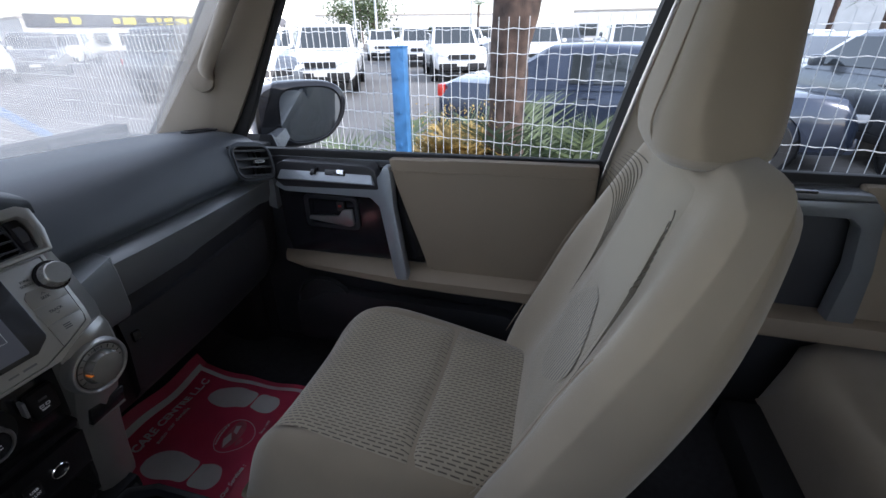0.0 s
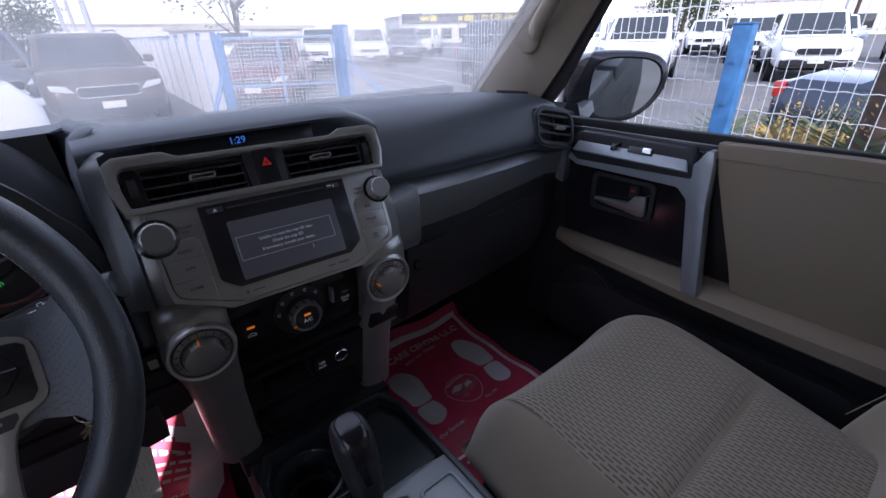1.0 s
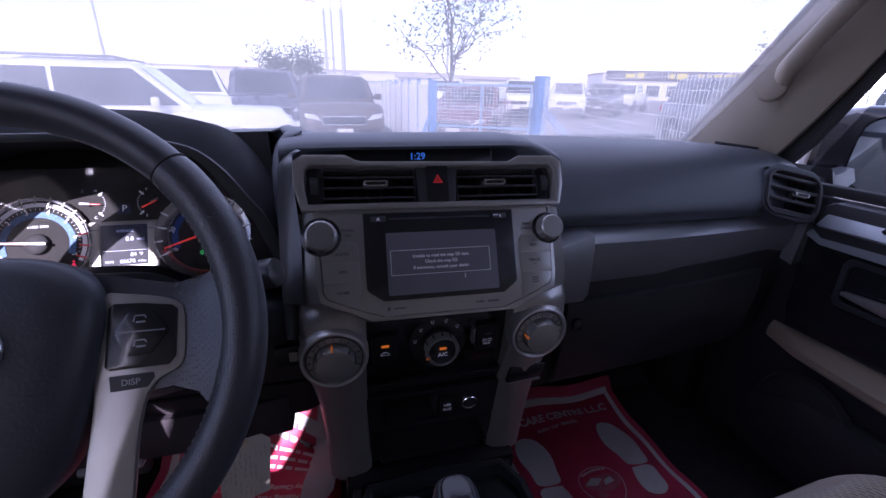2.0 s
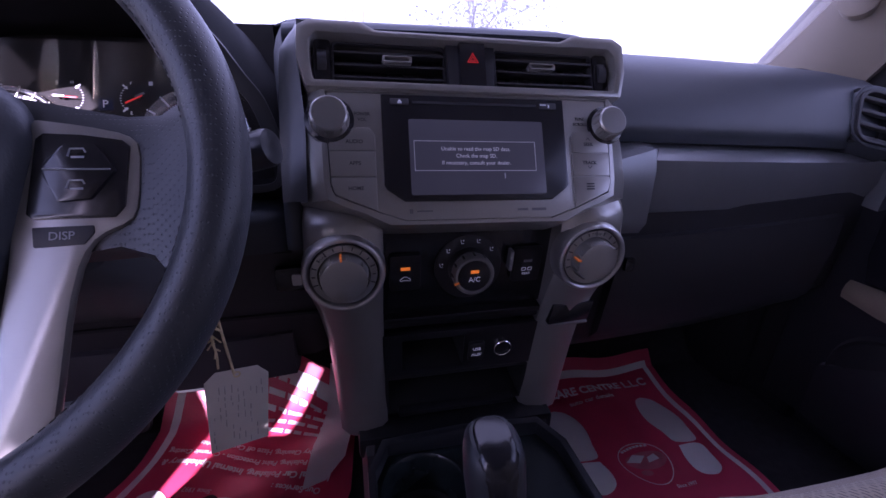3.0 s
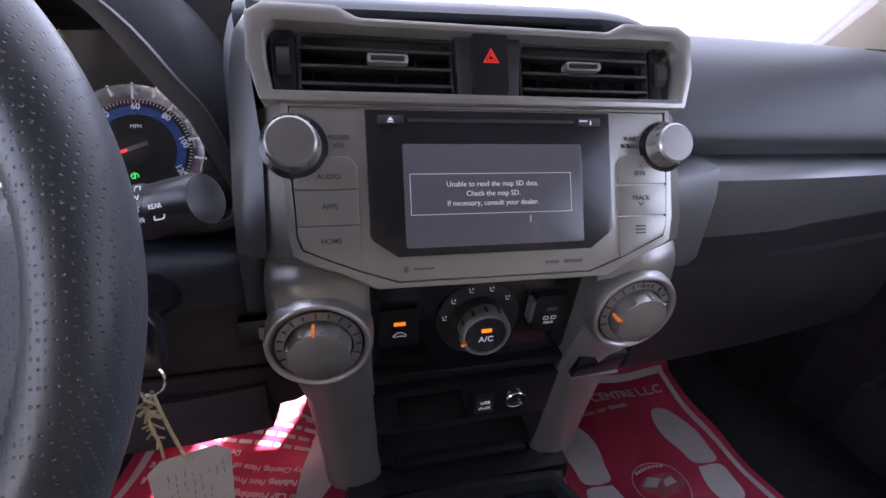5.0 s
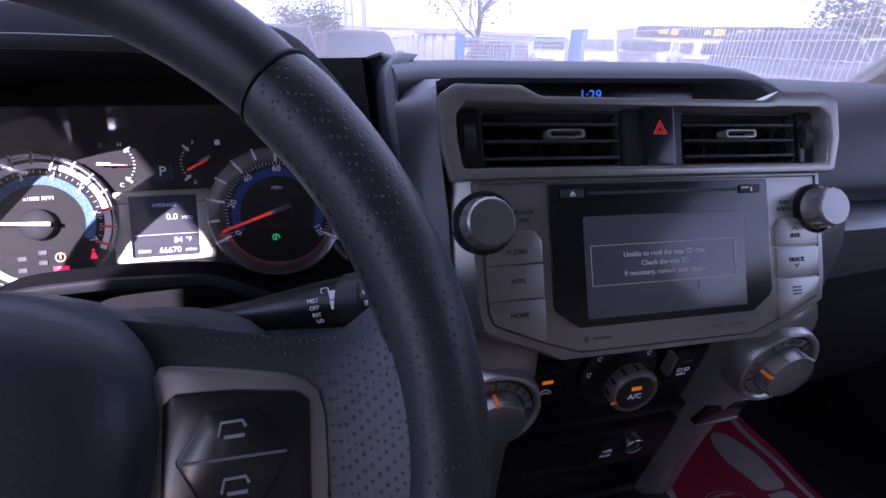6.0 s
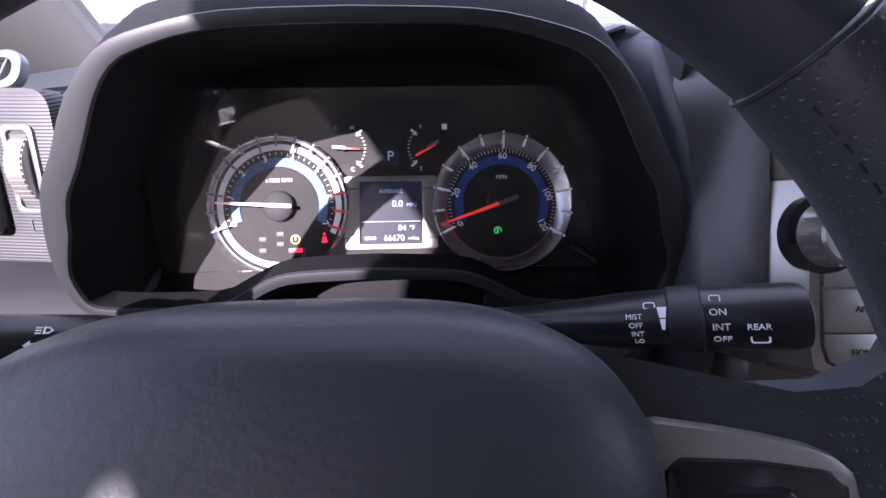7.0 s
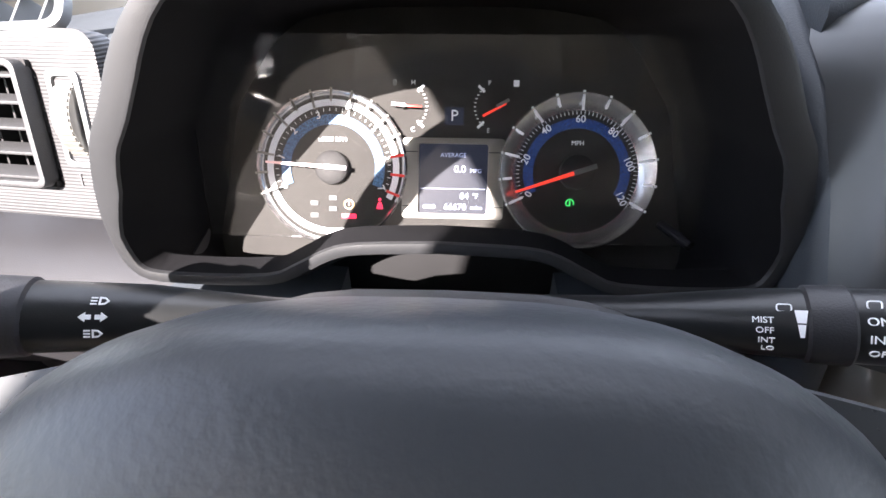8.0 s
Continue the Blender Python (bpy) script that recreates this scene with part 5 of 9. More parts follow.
for sx, r in ((-1, 0.0170), (1, 0.0155)):
    km = at(SM, sx * 0.131, -0.004, 0.0055)
    k = part("radio_knob", lathe([(0, 0.0172), (r * 0.82, 0.0170), (r * 0.90, 0.0158), (r * 0.92, 0.006), (r * 1.0, 0.004), (r, 0.0)], km, 48), KNOBM, stack, "round silver radio knob")
    part("knob_skirt", lathe([(r * 0.98, 0.004), (r * 1.22, 0.0025), (r * 1.22, -0.004)], km, 40), GLOSSB, k, "dark ring")
    for q in range(14):
        part("knurl", box((r * 0.915 * math.cos(2 * math.pi * q / 14), r * 0.915 * math.sin(2 * math.pi * q / 14), 0.010), (0.0016, 0.0016, 0.008), 0, km), KNOBM, k)
for mx, mw, mh in ((-0.064, 0.003, 0.004), (-0.052, 0.014, 0.0014), (0.040, 0.010, 0.002), (0.056, 0.014, 0.0024)):
    part("fascia_mark", box((mx, -0.0850, 0.0064), (mw, mh, 0.0004), 0, SM), PRINTG, stack)

# legs either side of the climate panel
for sx in (-1, 1):
    rings = []
    for z, xo, xi, y in ((1.216, 0.156, 0.092, 0.590), (1.206, 0.1585, 0.091, 0.580), (1.196, 0.1600, 0.090, 0.571), (1.186, 0.1610, 0.090, 0.567), (1.165, 0.1620, 0.090, 0.567), (1.147, 0.1630, 0.0905, 0.569), (1.12, 0.1620, 0.0910, 0.574), (1.090, 0.1555, 0.0910, 0.587), (1.050, 0.1500, 0.0900, 0.600), (1.0, 0.1475, 0.0895, 0.609), (0.95, 0.1455, 0.0885, 0.616), (0.905, 0.1440, 0.0870, 0.620), (0.896, 0.140, 0.088, 0.626)):
        rings.append([(sx * (xo + 0.004), y + 0.05, z), (sx * xo, y + 0.012, z), (sx * (xo - 0.008), y + 0.002, z), (sx * (xo + xi) / 2, y - 0.004, z), (sx * (xi + 0.008), y, z), (sx * xi, y + 0.008, z), (sx * xi, y + 0.045, z)])
    leg = part("stack_leg", loft(rings), SILVER, stack, "satin silver stack leg")
    if sx > 0:
        sl = plane_at((0.1235, 0.5965, 1.066), (1, 0.03, 0), (0, -0.16, 0.98))
        part("slot", prism([(-0.026, -0.014), (0.024, -0.012), (0.027, 0.013), (-0.024, 0.014)], 0.010, at(sl, 0, 0, -0.004), 0.001), GLOSSB, leg, "black blanking slot")
        part("slot_lip", box((-0.001, -0.0155, 0.003), (0.052, 0.003, 0.008), 0.001, sl), SILVER, leg)
    dmx = plane_at((-0.1270 if sx < 0 else 0.1205, 0.5640, 1.147), (1, 0, 0), (0, -0.05, 1))
    dial = part("climate_dial", lathe([(0.0385, -0.014), (0.0378, -0.001), (0.0370, 0.0022), (0.0362, 0.0046), (0.0346, 0.0054), (0.0330, 0.0050), (0.0316, 0.0034), (0.0310, 0.0010)], dmx, 64), CHROMES, stack, "silver ringed climate dial")
    part("dial_groove", lathe([(0.0316, 0.0012), (0.0298, 0.0010)], dmx, 48), BLACK, dial, "dark groove")
    part("dial_scale", lathe([(0.0300, 0.0010), (0.0296, 0.0034), (0.0236, 0.0042), (0.0226, 0.0020)], dmx, 56), KNOBM, dial, "ticked silver dial face")
    tick = [box((0, 0.0268, 0.0040), (0.0011, 0.0046 if a % 36 == 0 else 0.0032, 0.0008), 0, at(dmx, 0, 0, 0, -a)) for a in range(-108, 110, 18)]
    part("dial_ticks", merge(*tick), PRINTD, dial)
    kn = part("knob", lathe([(0, 0.0165), (0.0180, 0.0162), (0.0203, 0.0152), (0.0214, 0.010), (0.0222, 0.004), (0.0222, 0)], dmx, 48), KNOBM, dial, "round silver knob")
    for q in range(9):
        part("grip", box((0.0210 * math.cos(2 * math.pi * q / 9), 0.0210 * math.sin(2 * math.pi * q / 9), 0.0100), (0.0024, 0.0022, 0.009), 0.0006, dmx), KNOBM, kn)
    ang = 5 if sx < 0 else 80
    part("pointer", box((0, 0.0212, 0.0115), (0.0018, 0.004, 0.009), 0, at(dmx, 0, 0, 0, ang)), ORANGE, kn, "amber pointer")
    part("dial_mark", words("OFF" if sx < 0 else "TEMP", 0.0048, at(dmx, -0.017 if sx < 0 else 0.0, 0.0175 if sx < 0 else 0.0255, 0.0038, 40 if sx < 0 else 0)), PRINTD, dial)

# climate panel and lower pockets
part("climate_panel", prism([(-0.094, 0.062), (0.094, 0.062), (0.092, -0.060), (-0.092, -0.060)], 0.03, at(LM, 0, 0, -0.034), 0.003), GLOSSB, stack, "gloss black climate panel")
for x, nm, led in ((-0.067, "recirculation_button", True), (0.066, "rear_demist_button", False)):
    b = part(nm, prism(rrect(0.032, 0.042, 0.003), 0.006, at(LM, x, -0.006, -0.004), 0.001), PANELB, stack, "black climate button")
    part("lamp", box((x, 0.0, 0.0026), (0.0095, 0.0034, 0.0006), 0, LM), LED if led else PRINTG, b, "amber lamp" if led else "unlit lamp")
    if led:
        part("button_mark", tube([LM @ Vector((x + 0.0055 * math.cos(a), -0.0135 + 0.0022 * math.sin(a) + (0.0015 if abs(math.cos(a)) < 0.5 else 0), 0.0024)) for a in [2 * math.pi * q / 16 for q in range(16)]], 0.0003, 5, closed=True), PRINTW, b)
    else:
        part("button_mark", merge(words("REAR", 0.0040, at(LM, x, -0.0165, 0.0023)), ring_prism(rrect(0.005, 0.004, 0.001, 2, x - 0.0035, -0.0105), rrect(0.004, 0.003, 0.001, 2, x - 0.0035, -0.0105), 0.0004, at(LM, 0, 0, 0.0022)),
                                  ring_prism(rrect(0.005, 0.004, 0.001, 2, x + 0.0035, -0.0105), rrect(0.004, 0.003, 0.001, 2, x + 0.0035, -0.0105), 0.0004, at(LM, 0, 0, 0.0022))), PRINTW, b)
part("slider", box((0.0445, 0.004, 0.004), (0.004, 0.024, 0.010), 0.0015, LM), SILVERD, stack, "grey rib beside the dial")
am = at(LM, 0.0, -0.004, 0.0) @ pose(0, 0, 0, -8)
ac = part("air_dial", lathe([(0.036, -0.006), (0.036, 0.001), (0.0345, 0.002), (0.022, 0.002)], am, 48), BLACK, stack, "black airflow dial")
part("dial_collar", lathe([(0.0228, 0.0), (0.0225, 0.013), (0.0210, 0.0135)], am, 48), BLACK, ac, "black ribbed collar")
part("dial_ring", lathe([(0.0215, 0.013), (0.0215, 0.022), (0.0195, 0.025), (0.0175, 0.025), (0.0170, 0.022)], am, 48), KNOBM, ac, "silver knurled ring")
part("dial_button", lathe([(0.0172, 0.022), (0.0165, 0.0240), (0, 0.0245)], am, 40), GLOSSB, ac)
for q in range(12):
    a = 2 * math.pi * q / 12
    part("grip", box((0.0213 * math.cos(a), 0.0213 * math.sin(a), 0.0185), (0.0020, 0.0020, 0.0075), 0.0005, am), BLACK, ac)
part("lamp", box((0.0, 0.0052, 0.0248), (0.0085, 0.0034, 0.0006), 0, am), LED, ac, "amber lamp")
part("dial_mark", words("A/C", 0.0075, at(am, 0, -0.0035, 0.0248)), PRINTW, ac)
part("pointer", box((-0.0195, 0.0, 0.0250), (0.005, 0.0016, 0.0016), 0, at(am, 0, 0, 0, 20)), ORANGE, ac, "amber pointer")
for q in range(5):
    a = radians(172 - 33 * q)
    c = (0.0305 * math.cos(a), 0.0305 * math.sin(a))
    part("airflow_mark", merge(tube([am @ Vector((c[0] - 0.0012, c[1] + 0.0022, 0.0024)), am @ Vector((c[0] - 0.0006, c[1] - 0.0016, 0.0024)), am @ Vector((c[0] + 0.002, c[1] - 0.0018, 0.0024))], 0.00035, 5),
                               box((c[0] + 0.0016, c[1] + 0.0014, 0.0024), (0.0013, 0.0013, 0.0004), 0, am)), PRINTW, ac)


def open_tray(m, w, h, d):
    return merge(box((0, 0, -d), (w, h, 0.004), 0, m), box((0, h / 2, -d / 2), (w, 0.004, d), 0, m), box((0, -h / 2, -d / 2), (w, 0.004, d), 0, m), box((w / 2, 0, -d / 2), (0.004, h, d), 0, m), box((-w / 2, 0, -d / 2), (0.004, h, d), 0, m))


part("band", merge(*[box((0, -0.066 - 0.009 * k, -0.006 - 0.004 * k), (0.182, 0.0075, 0.02), 0.002, LM) for k in range(2)]), PANELB, stack, "dark moulded band")
low = [(-0.092, -0.086), (0.092, -0.086), (0.090, -0.150), (-0.090, -0.150)]
hole = [(-0.070, -0.096), (0.003, -0.096), (0.003, -0.142), (-0.070, -0.142)]
part("pocket_panel", ring_prism(low, hole, 0.012, at(LM, 0, 0, -0.008), 0.0015), PANELB, stack, "dark pocket panel")
part("pocket", open_tray(at(LM, -0.0335, -0.119, 0.0), 0.076, 0.050, 0.05), BLACK, stack, "small open pocket")
us = part("socket_cover", prism(rrect(0.019, 0.027, 0.002), 0.005, at(LM, 0.0175, -0.119, 0.0035), 0.001), BLACK, stack, "black media socket cover")
part("socket_mark", merge(words("USB", 0.0058, at(LM, 0.0175, -0.1148, 0.0087)), words("AUX", 0.0058, at(LM, 0.0175, -0.1232, 0.0087))), PRINTW, us)
ol = part("power_outlet", lathe([(0.0112, 0.003), (0.0112, 0.007), (0.0104, 0.008), (0.0098, 0.0075), (0.0096, 0.0045)], at(LM, 0.0505, -0.119, 0.0), 36), CHROME, stack, "chrome ringed power outlet")
part("outlet_cap", lathe([(0.0097, 0.0046), (0.0092, -0.014), (0, -0.0145)], at(LM, 0.0505, -0.119, 0.0), 30), BLACK, ol)
part("lower_pocket", open_tray(at(LM, 0.0, -0.183, 0.002), 0.176, 0.058, 0.06), BLACK, stack, "black lower pocket")
part("pocket_lip", box((0, -0.207, 0.006), (0.15, 0.009, 0.012), 0.003, LM), PANELB, stack, "rounded pocket lip")
part("side_wall", merge(box((-0.1015, 0.675, 1.04), (0.02, 0.05, 0.29), 0), box((0.1015, 0.675, 1.04), (0.02, 0.05, 0.29), 0), box((0, 0.69, 1.1), (0.19, 0.02, 0.42), 0)), BLACK, stack)
part("stack_foot", box((0, 0.625, 0.897), (0.25, 0.05, 0.03), 0.006), PANELB, stack)

# ---- instrument cluster ----
clu = thing("instrument_cluster", (-0.3635, 0.72, 1.19), "hooded instrument cluster with two silver ringed gauges", "instrument cluster")
CX = -0.3635
BM = plane_at((CX - 0.004, 0.636, 1.21), (1, 0, 0), (0, 0, 1))
half = [(0.0, 0.1738), (0.060, 0.1722), (0.098, 0.1655), (0.124, 0.1560), (0.147, 0.1340), (0.166, 0.105), (0.180, 0.0840), (0.190, 0.050), (0.1915, 0.022), (0.184, 0.003), (0.160, -0.002), (0.104, -0.001), (0.082, 0.008), (0.064, 0.0180), (0.046, 0.0225), (0.0, 0.0245)]
half = [tuple(v[:2]) for v in smooth_line([(x, y, 0) for x, y in half], 3)]
outline = [(x, y) for x, y in half] + [(-x, y) for x, y in half[::-1][1:-1]]


def inset(pl, d):
    """Pull an outline in by about d."""
    n = len(pl)
    res = []
    for i in range(n):
        a, b = Vector(pl[i - 1]), Vector(pl[(i + 1) % n])
        t = (b - a).normalized()
        res.append((pl[i][0] + t.y * d, pl[i][1] - t.x * d))
    return res


def rim_width(y):
    """The bezel is slim above and below and broad at the sides."""
    return lerp(0.0075, 0.0140, min(1.0, max(0.0, (y - 0.03) / 0.03)) * min(1.0, max(0.0, (0.168 - y) / 0.04)))


wide_in, slim_in = inset(outline, 0.0140), inset(outline, 0.0075)
inn = [(lerp(b[0], a[0], (rim_width(o[1]) - 0.0075) / 0.0065), lerp(b[1], a[1], (rim_width(o[1]) - 0.0075) / 0.0065)) for o, a, b in zip(outline, wide_in, slim_in)]
part("bezel", ring_prism(outline, inn, 0.010, at(BM, 0, 0, -0.004), 0.002), BEZ, clu, "dark grey bezel ring")
CM = plane_at((CX, 0.7235, 1.248), (1, 0, 0), (0, 0.44, 0.9))


def onto_face(p, k=0.93):
    w = BM @ Vector((p[0], p[1], 0))
    # follow the forward direction to the gauge plane
    n = CM.to_3x3().col[2]
    z = w.z - 0.030 * max(0.0, (p[1] - 0.11) / 0.07)
    z -= 0.036 * min(1.0, max(0.0, (0.070 - p[1]) / 0.035))
    d = (CM.translation - Vector((w.x, w.y, z))).dot(n) / n.y
    return Vector((CX + (w.x - CX) * k, w.y + d, z))


tun = [[BM @ Vector((x, y, 0.003)) for x, y in inn], [BM @ Vector((x, y, -0.012)) for x, y in inset(inn, 0.002)], [onto_face(q, 0.945) for q in inset(inn, 0.004)]]
part("tunnel", loft(tun, caps=False), TUNB, clu, "matt black inner shroud")
def raised(pl, kx, rise, drop):
    """Lift the upper half of an outline and drop its foot."""
    return [(x * kx, y + rise * min(1.0, max(0.0, (y - 0.085) / 0.075)) - drop * min(1.0, max(0.0, (0.075 - y) / 0.04))) for x, y in pl]


ho = [[BM @ Vector((x, y, z)) for x, y in raised(outline, kx, rise, drop)] for z, kx, rise, drop in ((0.002, 1.0, 0.0, 0.0), (-0.010, 1.016, 0.006, 0.008), (-0.03, 1.025, 0.014, 0.020), (-0.06, 1.03, 0.018, 0.036), (-0.13, 1.04, 0.008, 0.05), (-0.22, 1.05, -0.012, 0.05))]
part("hood", loft(ho, caps=False), HOODM, clu, "dark padded hood")
part("face", prism([(-0.185, -0.07), (0.185, -0.07), (0.17, 0.135), (-0.17, 0.135)], 0.004, at(CM, 0, 0, -0.005)), GAUGEB, clu, "black gauge face")
lens = part("lens", prism([(-0.175, 0.0), (0.175, 0.0), (0.158, 0.132), (-0.158, 0.132)], 0.0015, at(CM, 0, -0.050, 0.012) @ pose(0, 0, 0, 24)), LENS, clu, "clear dusty lens")
lens.visible_shadow = False


def arc(r0, r1, a0, a1, m, depth=0.0006, n=40):
    o = [(r1 * math.cos(radians(lerp(a0, a1, k / n))), r1 * math.sin(radians(lerp(a0, a1, k / n)))) for k in range(n + 1)]
    i = [(r0 * math.cos(radians(lerp(a0, a1, k / n))), r0 * math.sin(radians(lerp(a0, a1, k / n)))) for k in range(n + 1)]
    bm = bmesh.new()
    vo = [[bm.verts.new((x, y, z)) for x, y in pl] for pl in (o, i) for z in (0, depth)]
    for k in range(n):
        for a, b in ((0, 1), (1, 3), (3, 2), (2, 0)):
            bm.faces.new((vo[a][k], vo[a][k + 1], vo[b][k + 1], vo[b][k]))
    bmesh.ops.transform(bm, matrix=m, verts=bm.verts)
    return bm


def gauge(x, name, labels, a0, step, unit, needle, band, minor, label):
    m = at(CM, x, 0.0, 0.0)
    R = 0.0555
    g = part(name, lathe([(R, -0.002), (R, 0.006), (R - 0.0012, 0.0072)] + ([(R - 0.0034, 0.0045), (R - 0.0042, 0.001)] if band == "tach" else [(R - 0.0035, 0.0062), (R - 0.0115, 0.0022), (R - 0.0122, 0.001)]), m, 80), RINGM, clu, label)
    part("dial", lathe([(R - 0.004, 0.0008), (0, 0.0008)], m, 48), GAUGEB, g, "black dial")
    part("band", arc(*((0.0315, 0.0385) if band == "tach" else (0.0310, 0.0380)), a0 - step * (len(labels) - 1), a0, at(m, 0, 0, 0.0012)), BLUESUN if band == "tach" else BLUEG, g, "blue band")
    if band == "tach":
        part("track", arc(0.0446, 0.0492, a0 - step * (len(labels) - 1) - 6, a0 + 80, at(m, 0, 0, 0.0010)), PRINTW, g, "pale outer track")
    ticks = []
    cnt = (len(labels) - 1) * 2
    for k in range(cnt + 1):
        a = a0 - step * k / 2
        ln = 0.0135 if k % 2 == 0 else 0.0095
        ticks.append(box((R + 0.0006 - ln / 2, 0, 0.0062), (ln, 0.0017, 0.0012), 0.0003, at(m, 0, 0, 0, a)))
    part("ticks", merge(*ticks), SILVER if band == "tach" else PRINTW, g, "raised silver ticks" if band == "tach" else "raised white ticks")
    fine_ = [box((0.0418, 0, 0.0013), (0.0022, 0.0004, 0.0004), 0, at(m, 0, 0, 0, a0 - step * k / minor)) for k in range((len(labels) - 1) * minor + 1)]
    part("fine_ticks", merge(*fine_), PRINTW, g)
    for k, s_ in enumerate(labels):
        a = radians(a0 - step * k)
        turn = math.degrees(a) - 90 if band == "tach" or k in (0, 1, 5, 6) or True else 0
        turn = max(-70, min(70, turn)) * 0.9
        part("numeral", words(s_, 0.0072, at(m, (0.0385 if band == "tach" else 0.0372) * math.cos(a), (0.0385 if band == "tach" else 0.0372) * math.sin(a), 0.0020, turn), bold=0.00008), PRINTW, g)
    part("unit_mark", words(unit, 0.0045, at(m, 0, 0.0205, 0.0014)), PRINTW, g)
    hub = part("hub", lathe([(0.0125, 0.001), (0.0120, 0.006), (0.010, 0.0075), (0, 0.008)], m, 36), BLACK, g, "dark needle hub")
    nd = at(m, 0, 0, 0.0095, needle)
    # the rev counter's needle has sunlight put into its pale colour
    part("needle", prism([(-0.011, -0.0016), (0.0465, -0.0008), (0.0465, 0.0008), (-0.011, 0.0016)], 0.0012, nd, 0.0003), NEEDLE if band != "tach" else material("sunlit_needle", (0.8, 0.62, 0.6), 0.4, vary=0.0, bump=0.0, emit=(1.0, 0.5, 0.5), power=0.05), g, "red needle" if band != "tach" else "needle coloured pale as if sunlit")
    part("needle_tail", prism([(-0.0125, -0.0017), (0.004, -0.0018), (0.004, 0.0018), (-0.0125, 0.0017)], 0.0012, at(m, 0, 0, 0.0099, needle), 0.0003), SILVERD, g)
    return g, m


tg, tm = gauge(-0.0885, "tachometer", "0 1 2 3 4 5 6 7".split(), 201, 31.8, "x1000 RPM", 176.5, "tach", 5, "chrome ringed rev counter")
part("red_zone", merge(*[box((0.049, 0, 0.0075), (0.010, 0.0019, 0.0012), 0.0003, at(tm, 0, 0, 0, 201 - 31.8 * k)) for k in (6, 6.5, 7)]), REDM, tg, "red zone ticks")
sg, sm_ = gauge(0.0885, "speedometer", "0 20 40 60 80 100 120".split(), 206, 39.2, "MPH", 199, "speed", 10, "silver ringed speedometer")
for (x, y, w, h, mt) in ((0.012, -0.0265, 0.0075, 0.0075, AMBER),):
    part("tyre_lamp", merge(ring_prism(ellipse(w / 2, h / 2, 16), ellipse(w / 2 - 0.0008, h / 2 - 0.0008, 16), 0.0004, at(tm, x, y, 0.0014)), box((x, y + 0.0006, 0.0016), (0.0009, 0.0032, 0.0004), 0, tm)), mt, tg, "lit amber tyre lamp")
part("brake_lamp", box((0.012, -0.0352, 0.0016), (0.011, 0.0036, 0.0005), 0.0005, tm), WARN, tg, "lit red brake lamp")
part("belt_lamp", merge(lathe([(0.0012, 0.0004), (0, 0.0004)], at(tm, 0.035, -0.0225, 0.0014), 12), prism([(0.0325, -0.0295), (0.0375, -0.0295), (0.0362, -0.0245), (0.0338, -0.0245)], 0.0005, at(tm, 0, 0, 0.0014))), WARN, tg, "lit red belt lamp")
for x, y in ((-0.014, -0.026), (-0.014, -0.035), (0.0, -0.022), (0.0, -0.030)):
    part("unlit_lamp", box((x, y, 0.0014), (0.006, 0.0036, 0.0004), 0.0003, tm), PRINTD, tg)
part("cruise_lamp", merge(arc(0.0024, 0.0031, -20, 200, at(sm_, -0.0035, -0.0222, 0.0014), 0.0005, 14), box((-0.0035, -0.0222, 0.0016), (0.0009, 0.004, 0.0004), 0, at(sm_, 0, 0, 0)), box((-0.0050, -0.0238, 0.0016), (0.002, 0.0008, 0.0004), 0, sm_)), GREEN, sg, "lit green cruise lamp")
mid = part("display_frame", ring_prism(rrect(0.074, 0.058, 0.003, 3, 0, -0.0065), rrect(0.050, 0.050, 0.0015, 3, 0, -0.0065), 0.004, at(CM, 0, 0, 0.0), 0.0008), SILVER, clu, "satin silver display frame")
part("frame_bars", merge(*[box((sx * 0.0310, y, 0.0042), (0.011, 0.0007, 0.0006), 0, CM) for sx in (-1, 1) for y in (0.0125, -0.0265)]), PRINTD, mid)
part("display", box((0, -0.0065, 0.0005), (0.0515, 0.0515, 0.002), 0, CM), LCD, clu, "dark blue trip display")
part("display_line", box((0, -0.0135, 0.0018), (0.047, 0.0004, 0.0003), 0, CM), LCDT, clu)
for txt, sz, x, y in (("AVERAGE", 0.0044, 0.0, 0.0105), ("0.0", 0.0072, 0.005, 0.0005), ("MPG", 0.0042, 0.0165, -0.0005), ("84", 0.0066, 0.0085, -0.0188), ("\u00b0F", 0.0052, 0.0165, -0.0188), ("66670", 0.0066, 0.002, -0.0268), ("miles", 0.0042, 0.0175, -0.0270), ("ODO", 0.0040, -0.017, -0.0268)):
    part("display_text", words(txt, sz, at(CM, x, y, 0.0018), depth=0.0001), LCDT, clu)
part("gear_display", box((0, 0.0385, -0.0006), (0.0135, 0.0125, 0.001), 0, CM), LCD, clu, "gear display")
part("gear_letter", words("P", 0.0112, at(CM, 0, 0.0385, 0.0002)), PRINTW, clu)
